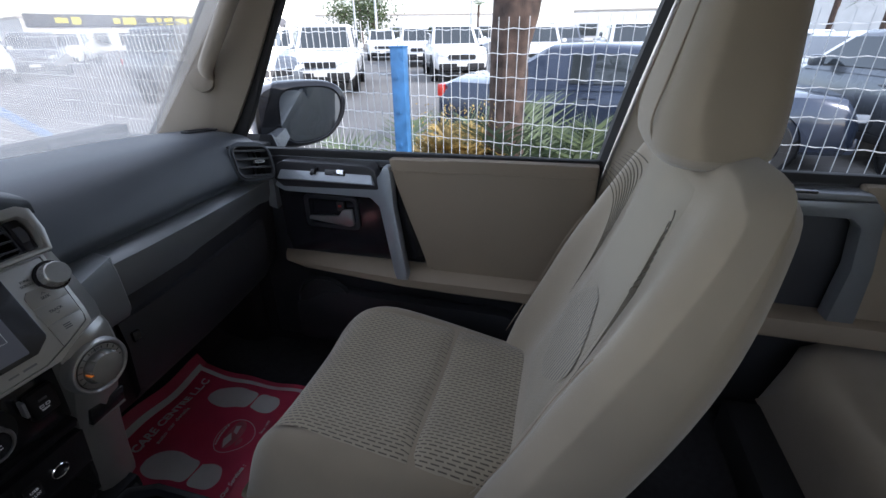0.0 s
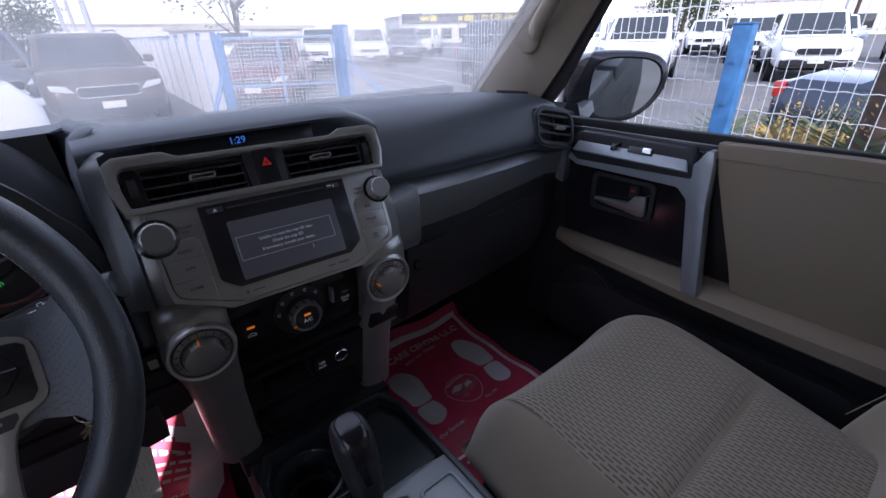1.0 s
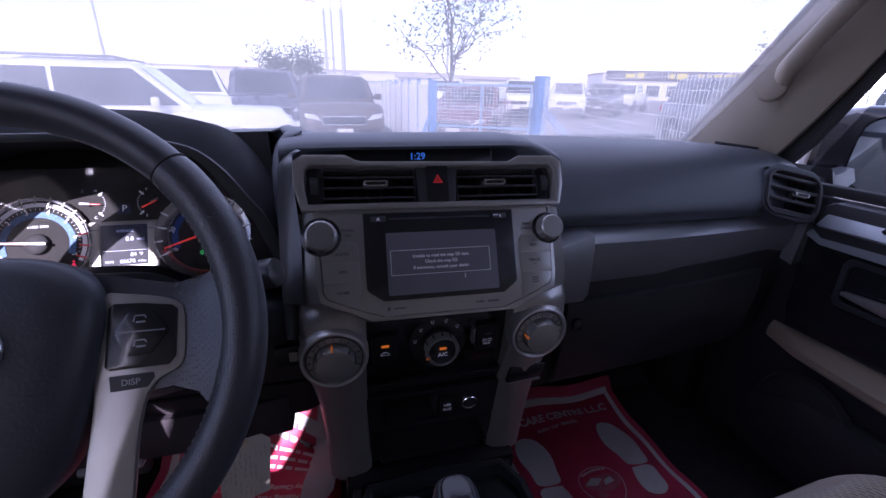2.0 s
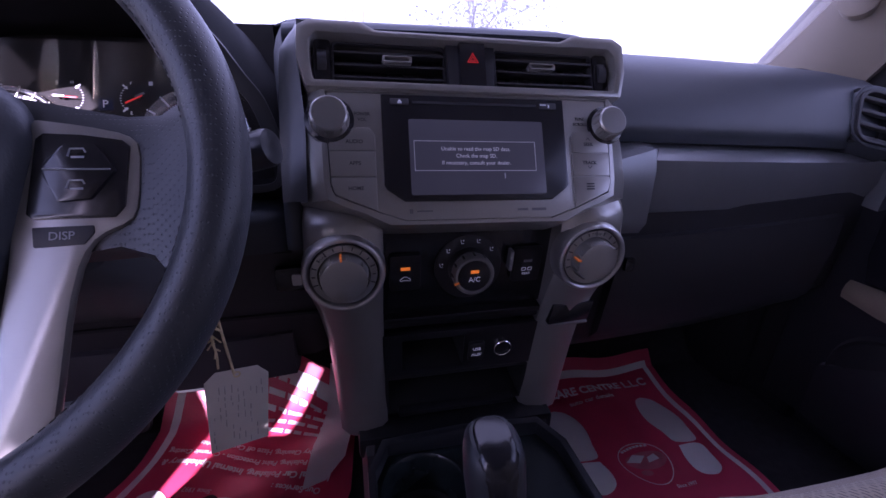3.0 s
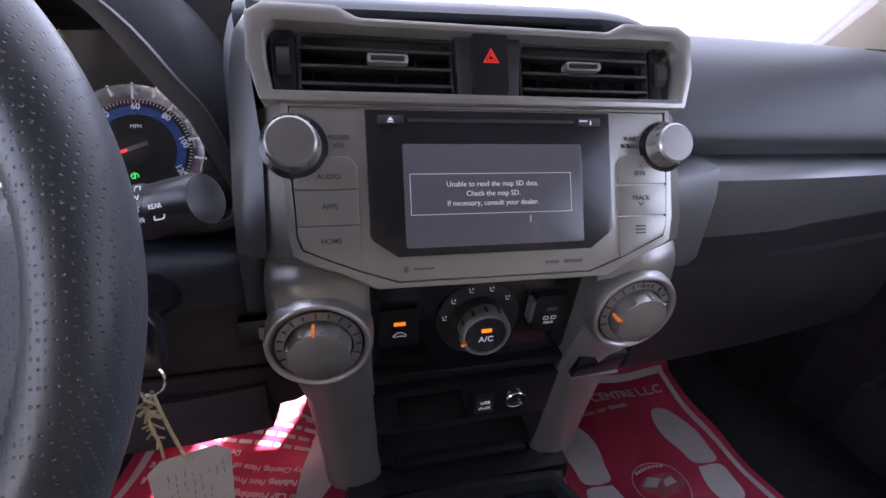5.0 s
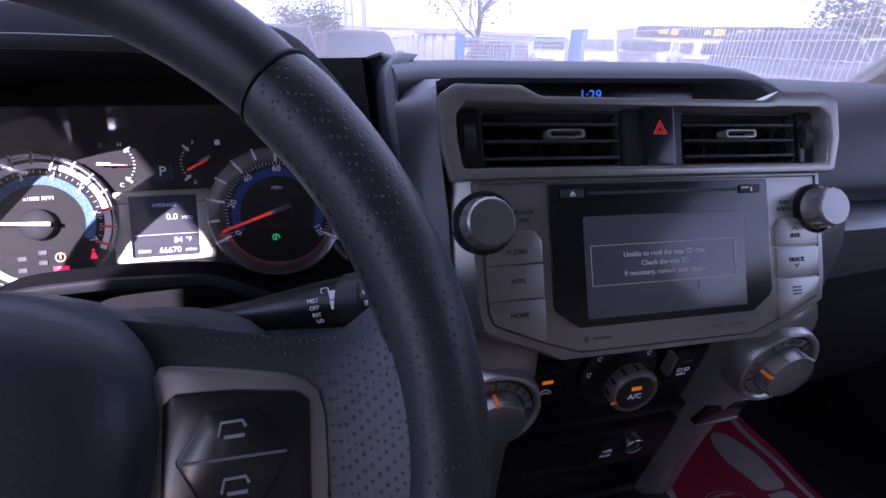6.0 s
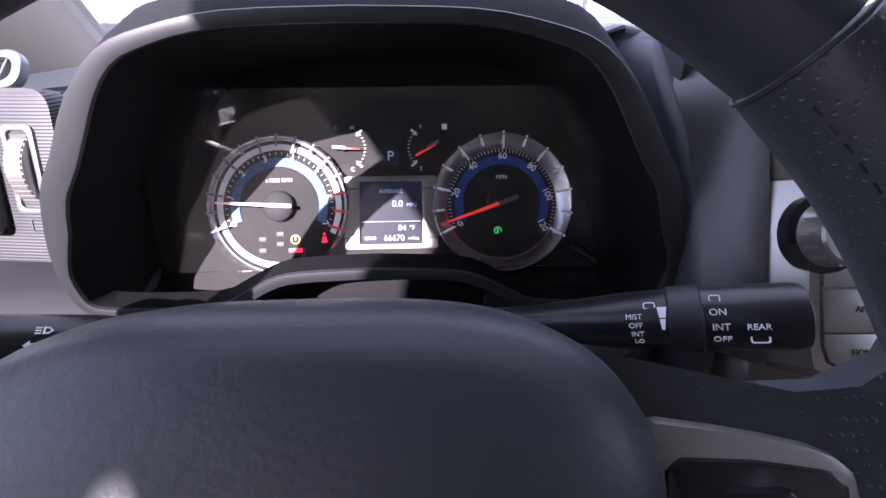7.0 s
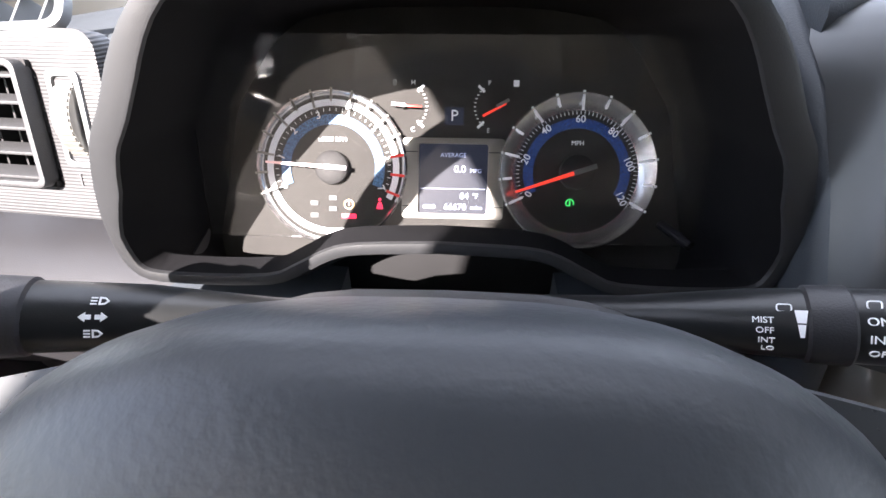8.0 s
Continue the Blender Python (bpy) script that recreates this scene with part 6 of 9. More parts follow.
for sx, nd, names in ((-1, 178, "HC"), (1, 28, "FE")):
    m = at(CM, -0.0365 if sx < 0 else 0.031, 0.045, 0.0)
    gg = part("temperature_gauge" if sx < 0 else "fuel_gauge", lathe([(0.0022, 0.0), (0.0020, 0.003), (0, 0.0035)], m, 20), GAUGEB, clu, "small gauge with a red needle")
    sgn = 1 if sx < 0 else -1
    part("ticks", merge(*[box((sgn * 0.0165 * math.cos(radians(a)), 0.0165 * math.sin(radians(a)), 0.0006), (0.0016, 0.0006, 0.0004), 0, m) for a in range(-50, 55, 10)],
                        box((0, 0, 0.0007), (0.0062, 0.0017, 0.0005), 0, at(m, sgn * 0.0120, -0.0125, 0, -sgn * 45)), box((0, 0, 0.0007), (0.0062, 0.0017, 0.0005), 0, at(m, sgn * 0.0120, 0.0125, 0, sgn * 45))), PRINTW, gg)
    part("numeral", merge(words(names[0], 0.0045, at(m, sgn * 0.0065, 0.0165, 0.0006)), words(names[1], 0.0045, at(m, sgn * 0.0065, -0.0165, 0.0006))), PRINTW, gg)
    part("needle", prism([(-0.002, -0.0009), (0.0165, -0.0006), (0.0165, 0.0006), (-0.002, 0.0009)], 0.0008, at(m, -0.0035 if sx < 0 else -0.009, 0.0 if sx < 0 else -0.006, 0.004, -4 if sx < 0 else nd), 0.0002), NEEDLE, gg, "red needle")
    part("needle_tail", prism([(-0.006, -0.0012), (0.004, -0.0011), (0.004, 0.0011), (-0.006, 0.0012)], 0.0008, at(m, -0.0025 if sx < 0 else 0.004, 0.0002 if sx < 0 else 0.0025, 0.0045, -4 if sx < 0 else nd), 0.0002), PRINTW if sx < 0 else SILVERD, gg)
part("fuel_mark", box((0.0435, 0.0615, 0.0006), (0.004, 0.0044, 0.0004), 0.0005, CM), PRINTW, clu)
part("temperature_mark", box((-0.0435, 0.0615, 0.0006), (0.0028, 0.0044, 0.0004), 0.0005, CM), PRINTG, clu)
part("reset_stem", tube([(-0.227, 0.680, 1.2310), (-0.2165, 0.657, 1.2285)], 0.0032, 10), GLOSSB, clu, "black reset stem")
part("lower_lip", loft([[(CX + x, 0.682, 1.192 + z - 0.004), (CX + x, 0.695, 1.192 + z - 0.016), (CX + x, 0.735, 1.192 + z - 0.042), (CX + x, 0.735, 1.15), (CX + x, 0.690, 1.15), (CX + x, 0.682, 1.192 + z - 0.012)] for x, z in ((-0.155, 0.000), (-0.10, 0.001), (-0.080, 0.010), (-0.062, 0.0165), (0.0, 0.0195), (0.062, 0.0165), (0.080, 0.010), (0.10, 0.001), (0.155, 0.000))]), BLACK, clu, "dark lower lip of the cluster")
cheek = []
for z, yb_, tuck in ((1.374, 0.752, 0.022), (1.370, 0.736, 0.012), (1.362, 0.720, 0.005), (1.350, 0.704, 0.001), (1.336, 0.684, 0.0), (1.318, 0.662, 0.0), (1.28, 0.630, 0.0), (1.24, 0.606, 0.0), (1.20, 0.592, 0.0), (1.165, 0.586, 0.0)):
    run = [(yb_ + (0.80 - yb_) * f) for f in (0.0, 0.08, 0.25, 0.5, 0.75, 1.0)]
    cheek.append([(-0.1690 + tuck, yb_ - 0.003, z)] + [(-0.1765 - 0.0055 * min(1.0, max(0.0, (y - 0.640) / 0.03)) + tuck, y, z) for y in run] + [(-0.150, 0.80, z), (-0.150, yb_ + 0.02, z)])
part("side_cheek", loft(cheek), PAD, clu, "dark side cheek", angle=85)
for sx in (-1, 1):
    lg = []
    for x, d in ((0.070, 0.004), (0.085, 0.0), (0.12, 0.0), (0.155, 0.001), (0.178, 0.006), (0.192, 0.020)):
        lg.append([(CX + sx * x, 0.668, 1.199 - d * 0.2), (CX + sx * x, 0.645, 1.196 - d * 0.3), (CX + sx * x, 0.622 + d, 1.190 - d * 0.3), (CX + sx * x, 0.613 + d, 1.181), (CX + sx * x, 0.616 + d, 1.150), (CX + sx * x, 0.668, 1.145)])
    part("ledge", loft(lg), PAD, clu, "dark ledge below the cluster", angle=60)

# ---- steering wheel and column ----
WM = plane_at((-0.362, 0.4579, 1.263), (1, 0, 0), (0, 0.50, 0.866))
whl = thing("steering_wheel", (-0.362, 0.458, 1.263), "black leather steering wheel with silver spokes and buttons", "steering wheel")


def rim_arc(a0, a1, r, n, R=0.1740):
    return tube([WM @ Vector((R * math.cos(radians(lerp(a0, a1, k / n))), R * math.sin(radians(lerp(a0, a1, k / n))), 0)) for k in range(n + 1)], [r if 0 < k < n else r * 0.96 for k in range(n + 1)], 24, flat=0.84, side=WM.to_3x3().col[2])


part("rim_top", rim_arc(44.0, 136.0, 0.0180, 32), LEATHER, whl, "smooth black leather rim")
part("rim_grip", rim_arc(43.2, -62, 0.0192, 40), PERF, whl, "perforated leather grip")
part("rim_grip", rim_arc(136.8, 242, 0.0192, 40), PERF, whl, "perforated leather grip")
part("rim_bottom", rim_arc(-62.8, -117.2, 0.0180, 20), LEATHER, whl, "smooth black leather rim")
for a in (43.6, 136.4, -62.4, -117.6):
    d = Vector((math.cos(radians(a)), math.sin(radians(a)), 0))
    part("seam", tube([WM @ (d * 0.1740 + d * math.cos(b) * 0.0156 + Vector((0, 0, 1)) * math.sin(b) * 0.0186) for b in [2 * math.pi * q / 20 for q in range(20)]], 0.0007, 5, closed=True), BLACK, whl)
for sx in (1, -1):
    pts = [WM @ Vector((sx * 0.1596 * math.cos(radians(a)), 0.1596 * math.sin(radians(a)), 0.0085)) for a in range(-55, 43, 2)]
    part("stitching", merge(*[tube([p + (q - p) * 0.15, p + (q - p) * 0.7], 0.0006, 4) for p, q in zip(pts, pts[1:])]), BLACK, whl)
padp = [(0.0, 0.0600), (0.03, 0.0592), (0.052, 0.0555), (0.070, 0.0470), (0.081, 0.034), (0.0855, 0.017), (0.083, -0.004), (0.074, -0.05), (0.060, -0.085), (0.040, -0.106), (0.0, -0.112)]
padp = [tuple(v[:2]) for v in smooth_line([(x, y, 0) for x, y in padp], 4)]
padl = padp + [(-x, y) for x, y in padp[::-1][1:-1]]
pr = lambda k, z: [WM @ Vector((x * k, -0.01 + (y + 0.01) * k, z)) for x, y in padl]
part("airbag_cover", loft([pr(0.97, -0.03), pr(1.0, -0.012), pr(1.0, 0.000), pr(0.985, 0.007), pr(0.94, 0.0145), pr(0.84, 0.0205), pr(0.66, 0.025), pr(0.40, 0.028), pr(0.15, 0.029)]), GRAIN, whl, "domed dark grey airbag cover")
EM = at(WM, 0, -0.003, 0.0278)
part("emblem", merge(tube([EM @ Vector((0.039 * math.cos(a), 0.0255 * math.sin(a), 0.001)) for a in [2 * math.pi * q / 40 for q in range(40)]], 0.0042, 10, closed=True, flat=0.8),
                     tube([EM @ Vector((0.015 * math.cos(a), 0.022 * math.sin(a), 0.002)) for a in [2 * math.pi * q / 30 for q in range(30)]], 0.0034, 8, closed=True)), CHROME, whl, "plain chrome oval emblem")
WS = at(WM, 0, 0, -0.009)
for sx in (1, -1):
    X = lambda pl: [(sx * x, y) for x, y in pl]
    spoke = part("spoke", loft([[WS @ Vector((sx * x, y, z)) for x, y, z in ring_] for ring_ in (
        [(0.066, 0.047, 0.002), (0.066, 0.030, 0.006), (0.066, -0.045, 0.004), (0.066, -0.045, -0.02), (0.066, 0.044, -0.02)],
        [(0.098, 0.040, 0.003), (0.098, 0.028, 0.007), (0.098, -0.043, 0.006), (0.098, -0.043, -0.02), (0.098, 0.037, -0.02)],
        [(0.125, 0.034, 0.004), (0.125, 0.024, 0.008), (0.125, -0.040, 0.008), (0.125, -0.042, -0.018), (0.125, 0.031, -0.018)],
        [(0.142, 0.035, 0.004), (0.142, 0.022, 0.011), (0.142, -0.046, 0.011), (0.142, -0.050, -0.012), (0.142, 0.033, -0.012)],
        [(0.155, 0.044, 0.006), (0.155, 0.026, 0.017), (0.153, -0.060, 0.016), (0.152, -0.066, -0.006), (0.155, 0.042, -0.006)],
        [(0.163, 0.060, 0.008), (0.166, 0.030, 0.022), (0.160, -0.078, 0.020), (0.158, -0.084, -0.002), (0.163, 0.060, -0.002)],
        [(0.172, 0.058, 0.008), (0.176, 0.030, 0.016), (0.168, -0.078, 0.016), (0.166, -0.084, 0.004), (0.172, 0.058, 0.004)])]), PERF, whl, "leather covered spoke")
    bz = X([(0.078, 0.031), (0.108, 0.0265), (0.127, 0.0220), (0.1350, 0.0150), (0.1345, -0.018), (0.131, -0.0275), (0.116, -0.034), (0.1085, -0.045), (0.1035, -0.07), (0.1005, -0.112), (0.096, -0.15), (0.091, -0.166), (0.060, -0.172), (0.0675, -0.137), (0.0727, -0.0858), (0.077, -0.045)])
    bz = [(a[0] * k + b[0] * (1 - k), a[1] * k + b[1] * (1 - k)) for a, b in zip(bz, bz[1:] + bz[:1]) for k in (0.78, 0.22)]
    bz = bz if sx > 0 else bz[::-1]
    part("spoke_trim", prism(bz, 0.007, at(WS, 0, 0, 0.004), 0.0025), SILVER, whl, "satin silver spoke trim")
    pn = X([(0.0865, 0.0185), (0.0900, 0.0215), (0.108, 0.0205), (0.1265, 0.0175), (0.1302, 0.0140), (0.1285, -0.0190), (0.1240, -0.0248), (0.0870, -0.0248), (0.0838, -0.0220)])
    pn = pn if sx > 0 else pn[::-1]
    bp_ = part("button_panel", prism(pn, 0.004, at(WS, 0, 0, 0.0085), 0.0015), GLOSSB, whl, "black button panel")
    dia = X([(0.0895, 0.0015), (0.1000, 0.0150), (0.1150, 0.0145), (0.1250, 0.0000), (0.1135, -0.0155), (0.0985, -0.0165)])
    dia = dia if sx > 0 else dia[::-1]
    part("rocker_button", prism(dia, 0.004, at(WS, 0, 0, 0.0105), 0.0018), GLOSSB, bp_, "black rocker button")
    part("rocker_line", tube([WS @ Vector((sx * 0.0920, 0.0008, 0.0148)), WS @ Vector((sx * 0.1225, 0.0002, 0.0148))], 0.0005, 5), SILVERD, bp_)
    for yy in (0.0085, -0.0085):
        c = (sx * 0.1070, yy)
        part("button_mark", merge(tube([WS @ Vector((c[0] - 0.004, c[1] - 0.001, 0.0148)), WS @ Vector((c[0] - 0.003, c[1] + 0.003, 0.0148)), WS @ Vector((c[0] + 0.003, c[1] + 0.003, 0.0148)), WS @ Vector((c[0] + 0.004, c[1] + 0.001, 0.0148))], 0.0005, 5),
                                  box((c[0] + 0.0005, c[1] - 0.0015, 0.0148), (0.006, 0.0012, 0.0006), 0.0003, WS)), PRINTM, bp_)
    dp = X([(0.0865, -0.0285), (0.1140, -0.0285), (0.1145, -0.0325), (0.1100, -0.0385), (0.0875, -0.0392)])
    dp = dp if sx > 0 else dp[::-1]
    ds = part("display_button", prism(dp, 0.003, at(WS, 0, 0, 0.0088), 0.001), PLASTIC, whl, "black display button")
    if sx > 0:
        part("button_mark", words("DISP", 0.0060, at(WS, 0.1000, -0.0338, 0.0121)), PRINTM, ds)
part("hub_back", lathe([(0.048, -0.012), (0.046, -0.035), (0.038, -0.045), (0, -0.045)], WM, 32), PLASTIC, whl, "dark hub cover")

col = thing("steering_column", (-0.362, 0.62, 1.16), "dark steering column shroud with two control stalks", "steering column")
rings = []
for d, w, h, b in ((-0.034, 0.050, 0.026, 0.035), (-0.050, 0.060, 0.036, 0.04), (-0.074, 0.074, 0.044, 0.05), (-0.077, 0.073, 0.0435, 0.05), (-0.080, 0.088, 0.0465, 0.05), (-0.11, 0.100, 0.0490, 0.06), (-0.15, 0.102, 0.042, 0.065), (-0.22, 0.10, 0.03, 0.07)):
    rings.append([WM @ Vector((w * math.copysign(abs(math.cos(a)) ** 0.6, math.cos(a)), (h if math.sin(a) > 0 else b) * math.copysign(abs(math.sin(a)) ** 0.65, math.sin(a)), d)) for a in [2 * math.pi * q / 28 for q in range(28)]])
part("shroud", loft(rings), VENTG, col, "dark two-part column shroud")
for sx in (1, -1):
    ax = lambda k, o=0.0: Vector((-0.362 + sx * k * 0.95 + (0.003 if sx > 0 else 0.0), 0.602 - (0.005 if sx > 0 else 0.015) - 0.0525 * (k - 0.06) / 0.14, 1.2240 + 0.041 * (k - 0.06) / 0.14 + o))
    dk = 0.0 if sx > 0 else 0.020
    st = part("wiper_stalk" if sx > 0 else "light_stalk", merge(tube([ax(0.05), ax(0.085), ax(0.110), ax(0.132), ax(0.1475 + dk)], [0.0085, 0.0092, 0.0116, 0.0138, 0.0142], 24),
              tube([ax(0.1700 + dk), ax(0.175 + dk), ax(0.192 + dk), ax(0.196 + dk), ax(0.1975 + dk)], [0.0142, 0.0146, 0.0146, 0.0134, 0.009], 24)), STALK, col, "black wiper stalk with white marks" if sx > 0 else "black light stalk with white marks")
    part("ring", tube([ax(0.1470 + dk), ax(0.1480 + dk), ax(0.1595 + dk), ax(0.1605 + dk)], [0.0142, 0.0154, 0.0156, 0.0146], 30), PLASTIC, st, "ribbed grey stalk ring")
    part("collar", tube([ax(0.1605 + dk), ax(0.1702 + dk)], 0.0143, 24), STALK, st)
    KM = plane_at(ax(0.0) , (ax(0.2) - ax(0.0)) * sx, (0, 0.55, 0.83))
    f = lambda k: (k - 0.0) * (ax(0.2) - ax(0.0)).length / 0.2
    SMK = plane_at(ax(0.0), (ax(0.2) - ax(0.0)) * sx, (0, 0.62, 0.78))
    if sx > 0:
        for txt, k, o, sz in (("MIST", 0.1340, 0.0010, 0.0034), ("OFF", 0.1345, -0.0030, 0.0034), ("INT", 0.1350, -0.0068, 0.0034), ("LO", 0.1355, -0.0100, 0.0034), ("ON", 0.1654, 0.0020, 0.0042), ("INT", 0.1660, -0.0044, 0.0042), ("OFF", 0.1662, -0.0094, 0.0040), ("REAR", 0.1785, -0.0046, 0.0036)):
            rad = 0.0138 if k < 0.14 else 0.0143 if k < 0.17 else 0.0146
            zz = math.sqrt(max(1e-6, (rad + 0.0003) ** 2 - o * o)) if abs(o) < rad else 0.003
            part("stalk_mark", words(txt, sz, at(SMK, f(k), o, zz) @ pose(0, 0, 0, -math.degrees(math.asin(max(-0.95, min(0.95, o / rad)))))), PRINTW, st)
        part("stalk_mark", merge(prism([(-0.0006, -0.005), (0.0006, -0.005), (0.0012, -0.0002), (-0.0012, -0.0002)], 0.0005, at(SMK, f(0.1452), 0.0, 0.0140)), prism([(-0.0013, 0.0004), (0.0013, 0.0004), (0.002, 0.0052), (-0.002, 0.0052)], 0.0005, at(SMK, f(0.1452), 0.0, 0.0139))), PRINTW, st)
        part("stalk_mark", ring_prism(rrect(0.005, 0.0032, 0.001, 2), rrect(0.0041, 0.0023, 0.0006, 2), 0.0004, at(SMK, f(0.1405), 0.0060, 0.0127)), PRINTW, st)
        part("stalk_mark", ring_prism(rrect(0.0044, 0.0034, 0.001, 2), rrect(0.0035, 0.0025, 0.0006, 2), 0.0004, at(SMK, f(0.1650), 0.0080, 0.0120)), PRINTW, st)
        part("stalk_mark", ring_prism(rrect(0.007, 0.0036, 0.001, 2), rrect(0.0058, 0.0024, 0.0008, 2), 0.0004, at(SMK, f(0.1788), -0.0094, 0.0114)), PRINTW, st)
    else:
        def lamp_mark(k, o, kind):
            m = at(SMK, -f(k), o, math.sqrt(0.0144 ** 2 - o * o)) @ pose(0, 0, 0, -math.degrees(math.asin(o / 0.0144)))
            if kind == "arrows":
                return merge(*[prism([(q * 0.0046, 0), (q * 0.0024, 0.0019), (q * 0.0024, 0.0009), (q * 0.0006, 0.0009), (q * 0.0006, -0.0009), (q * 0.0024, -0.0009), (q * 0.0024, -0.0019)][::q], 0.0004, m) for q in (1, -1)])
            d_ = ring_prism([(0, 0.0017), (0.002, 0.0015), (0.0034, 0.0), (0.002, -0.0015), (0, -0.0017)], [(0.0006, 0.0011), (0.0018, 0.0009), (0.0026, 0.0), (0.0018, -0.0009), (0.0006, -0.0011)], 0.0004, m)
            return merge(d_, *[box((-0.0016, 0.0013 * (j - 1), 0.0002), (0.0020, 0.0005, 0.0004), 0, m) for j in range(3)])
        for k, o, kind in ((0.146, 0.0065, "lamp"), (0.147, 0.0005, "arrows"), (0.147, -0.0058, "lamp"), (0.188, 0.0055, "lamp"), (0.188, -0.0008, "lamp"), (0.188, -0.0065, "lamp")):
            part("stalk_mark", lamp_mark(k, o, kind), PRINTW, st)
        part("stalk_mark", box((-f(0.1745), -0.004, 0.0146), (0.003, 0.0010, 0.0006), 0, SMK), PRINTW, st)

# lower driver's side: knee panel, switches, key
knee = thing("knee_panel", (-0.42, 0.66, 0.95), "dark plastic knee panel under the steering column", "dashboard panel")
part("panel", loft([[(x, y, 1.165), (x, y - 0.012, 1.12), (x, y - 0.008, 1.06), (x, y + 0.012, 1.0), (x, y + 0.05, 0.985), (x, y + 0.14, 0.985), (x, y + 0.14, 1.165)] for x, y in ((-0.745, 0.70), (-0.60, 0.655), (-0.50, 0.645), (-0.24, 0.645), (-0.17, 0.65), (-0.152, 0.66))]), KNEE, knee, "dark plastic knee panel")
part("lower_trim", loft([[(x, y, 1.045), (x, y - 0.006, 1.02), (x, y + 0.0, 0.990), (x, y + 0.03, 0.980), (x, y + 0.10, 0.985), (x, y + 0.10, 1.045)] for x, y in ((-0.60, 0.648), (-0.50, 0.632), (-0.26, 0.632), (-0.19, 0.640))]), KNEE, knee, "plum grey lower trim")
part("gap_line", box((-0.33, 0.6345, 1.072), (0.34, 0.004, 0.003), 0), BLACK, knee)
part("release_lever", box((-0.40, 0.640, 0.988), (0.07, 0.03, 0.010), 0.004), SILVERD, knee, "grey release lever")
sb = part("switch_bank", prism(rrect(0.036, 0.026, 0.003), 0.010, plane_at((-0.180, 0.6335, 1.118), (1, 0.05, 0), (0, -0.05, 1)), 0.001), GLOSSB, knee, "black switch blank")
part("jack_plate", merge(prism(rrect(0.010, 0.012, 0.002), 0.002, plane_at((-0.176, 0.6225, 1.118), (1, 0, 0), (0, 0, 1)))), SILVER, sb, "small metal plate")
for k in range(3):
    part("grille_slot", box((-0.188, 0.632, 1.146 + 0.006 * k), (0.018, 0.004, 0.002), 0), BLACK, knee)
part("under_panel", prism([(-0.74, 0.78), (-0.16, 0.78), (-0.16, 1.15), (-0.74, 1.15)], 0.012, plane_at((0, 0, 0.978), (1, 0, 0), (0, 1, 0))), BLACK, knee)

ign = thing("ignition_key", (-0.243, 0.60, 1.149), "black ignition key with a red button and steel ring", "key")
part("barrel", lathe([(0.0, 0.012), (0.006, 0.012), (0.013, 0.010), (0.016, 0.0), (0.016, -0.045)], plane_at((-0.247, 0.596, 1.172), (0.98, -0.2, 0), (0.0, 0.2, 0.98)), 28), GLOSSB, ign, "black ignition barrel")
part("key_head", prism(rrect(0.030, 0.042, 0.010), 0.010, plane_at((-0.235, 0.570, 1.163), (0.95, -0.3, 0.0), (0.1, 0.1, 1)), 0.003), GLOSSB, ign, "black key head")
part("panic_button", prism(ellipse(0.0048, 0.003, 16), 0.002, plane_at((-0.2375, 0.563, 1.175), (0.95, -0.3, 0.0), (0.1, 0.1, 1)) @ pose(0, 0, 0.0055), 0.0006), LOCKR, ign, "red button")
part("key_ring", tube([Vector((-0.2377, 0.5595, 1.135)) + Vector((0.010 * math.cos(a), 0.002 * math.sin(a), 0.011 * math.sin(a))) for a in [2 * math.pi * q / 20 for q in range(20)]], 0.0010, 6, closed=True), CHROME, ign, "steel ring")
tag = thing("key_tag", (-0.235, 0.564, 1.0), "cream card tag with faint handwriting hanging on string", "tag")
TGM = plane_at((-0.2361, 0.5640, 1.0105), (0.94, 0.335, -0.10), (0.06, 0.0, 1))
tp = [(-0.0255, -0.044), (0.0265, -0.042), (0.0280, 0.036), (0.0180, 0.0465), (-0.0180, 0.0475), (-0.0275, 0.038)]
part("card", prism(tp, 0.0008, TGM, 0.0002), PAPER, tag, "cream card")
random.seed(5)
ink = []
for k in range(9):
    x = -0.0215 + 0.0054 * k
    y = 0.032
    while y > -0.036:
        ln = random.uniform(0.004, 0.012)
        if random.random() < 0.62:
            ink.append(box((x + random.uniform(-0.0006, 0.0006), y - ln / 2, 0.0010), (0.0009, ln * 0.8, 0.0002), 0, TGM))
        y -= ln + 0.0015
for bar in ink:
    part("writing", bar, INK, tag)
part("eyelet", lathe([(0.0035, 0.0), (0.0035, 0.0014), (0.0018, 0.0014), (0.0018, 0)], at(TGM, 0.0, 0.0415, 0.0), 16), STRING, tag)
part("string", merge(tube(smooth_line([(-0.2377, 0.5590, 1.125), (-0.2362, 0.558, 1.105), (-0.2345, 0.559, 1.08), (-0.2335, 0.5625, 1.053)], 5), 0.0013, 8),
                     tube(smooth_line([(-0.2377, 0.5590, 1.126), (-0.2425, 0.556, 1.112), (-0.2440, 0.555, 1.098), (-0.2425, 0.555, 1.082), (-0.2435, 0.555, 1.066)], 5), 0.0011, 8)), STRING, tag, "straw coloured string")
fr = []
for k in range(22):
    a = random.uniform(0, 6.28)
    z = random.uniform(1.085, 1.130)
    p = Vector((-0.2425, 0.5555, z))
    fr.append(tube([p, p + Vector((math.cos(a) * 0.007, math.sin(a) * 0.003, random.uniform(-0.010, 0.002)))], 0.0008, 5))
part("frayed_end", merge(*fr), STRING, tag, "frayed string end")

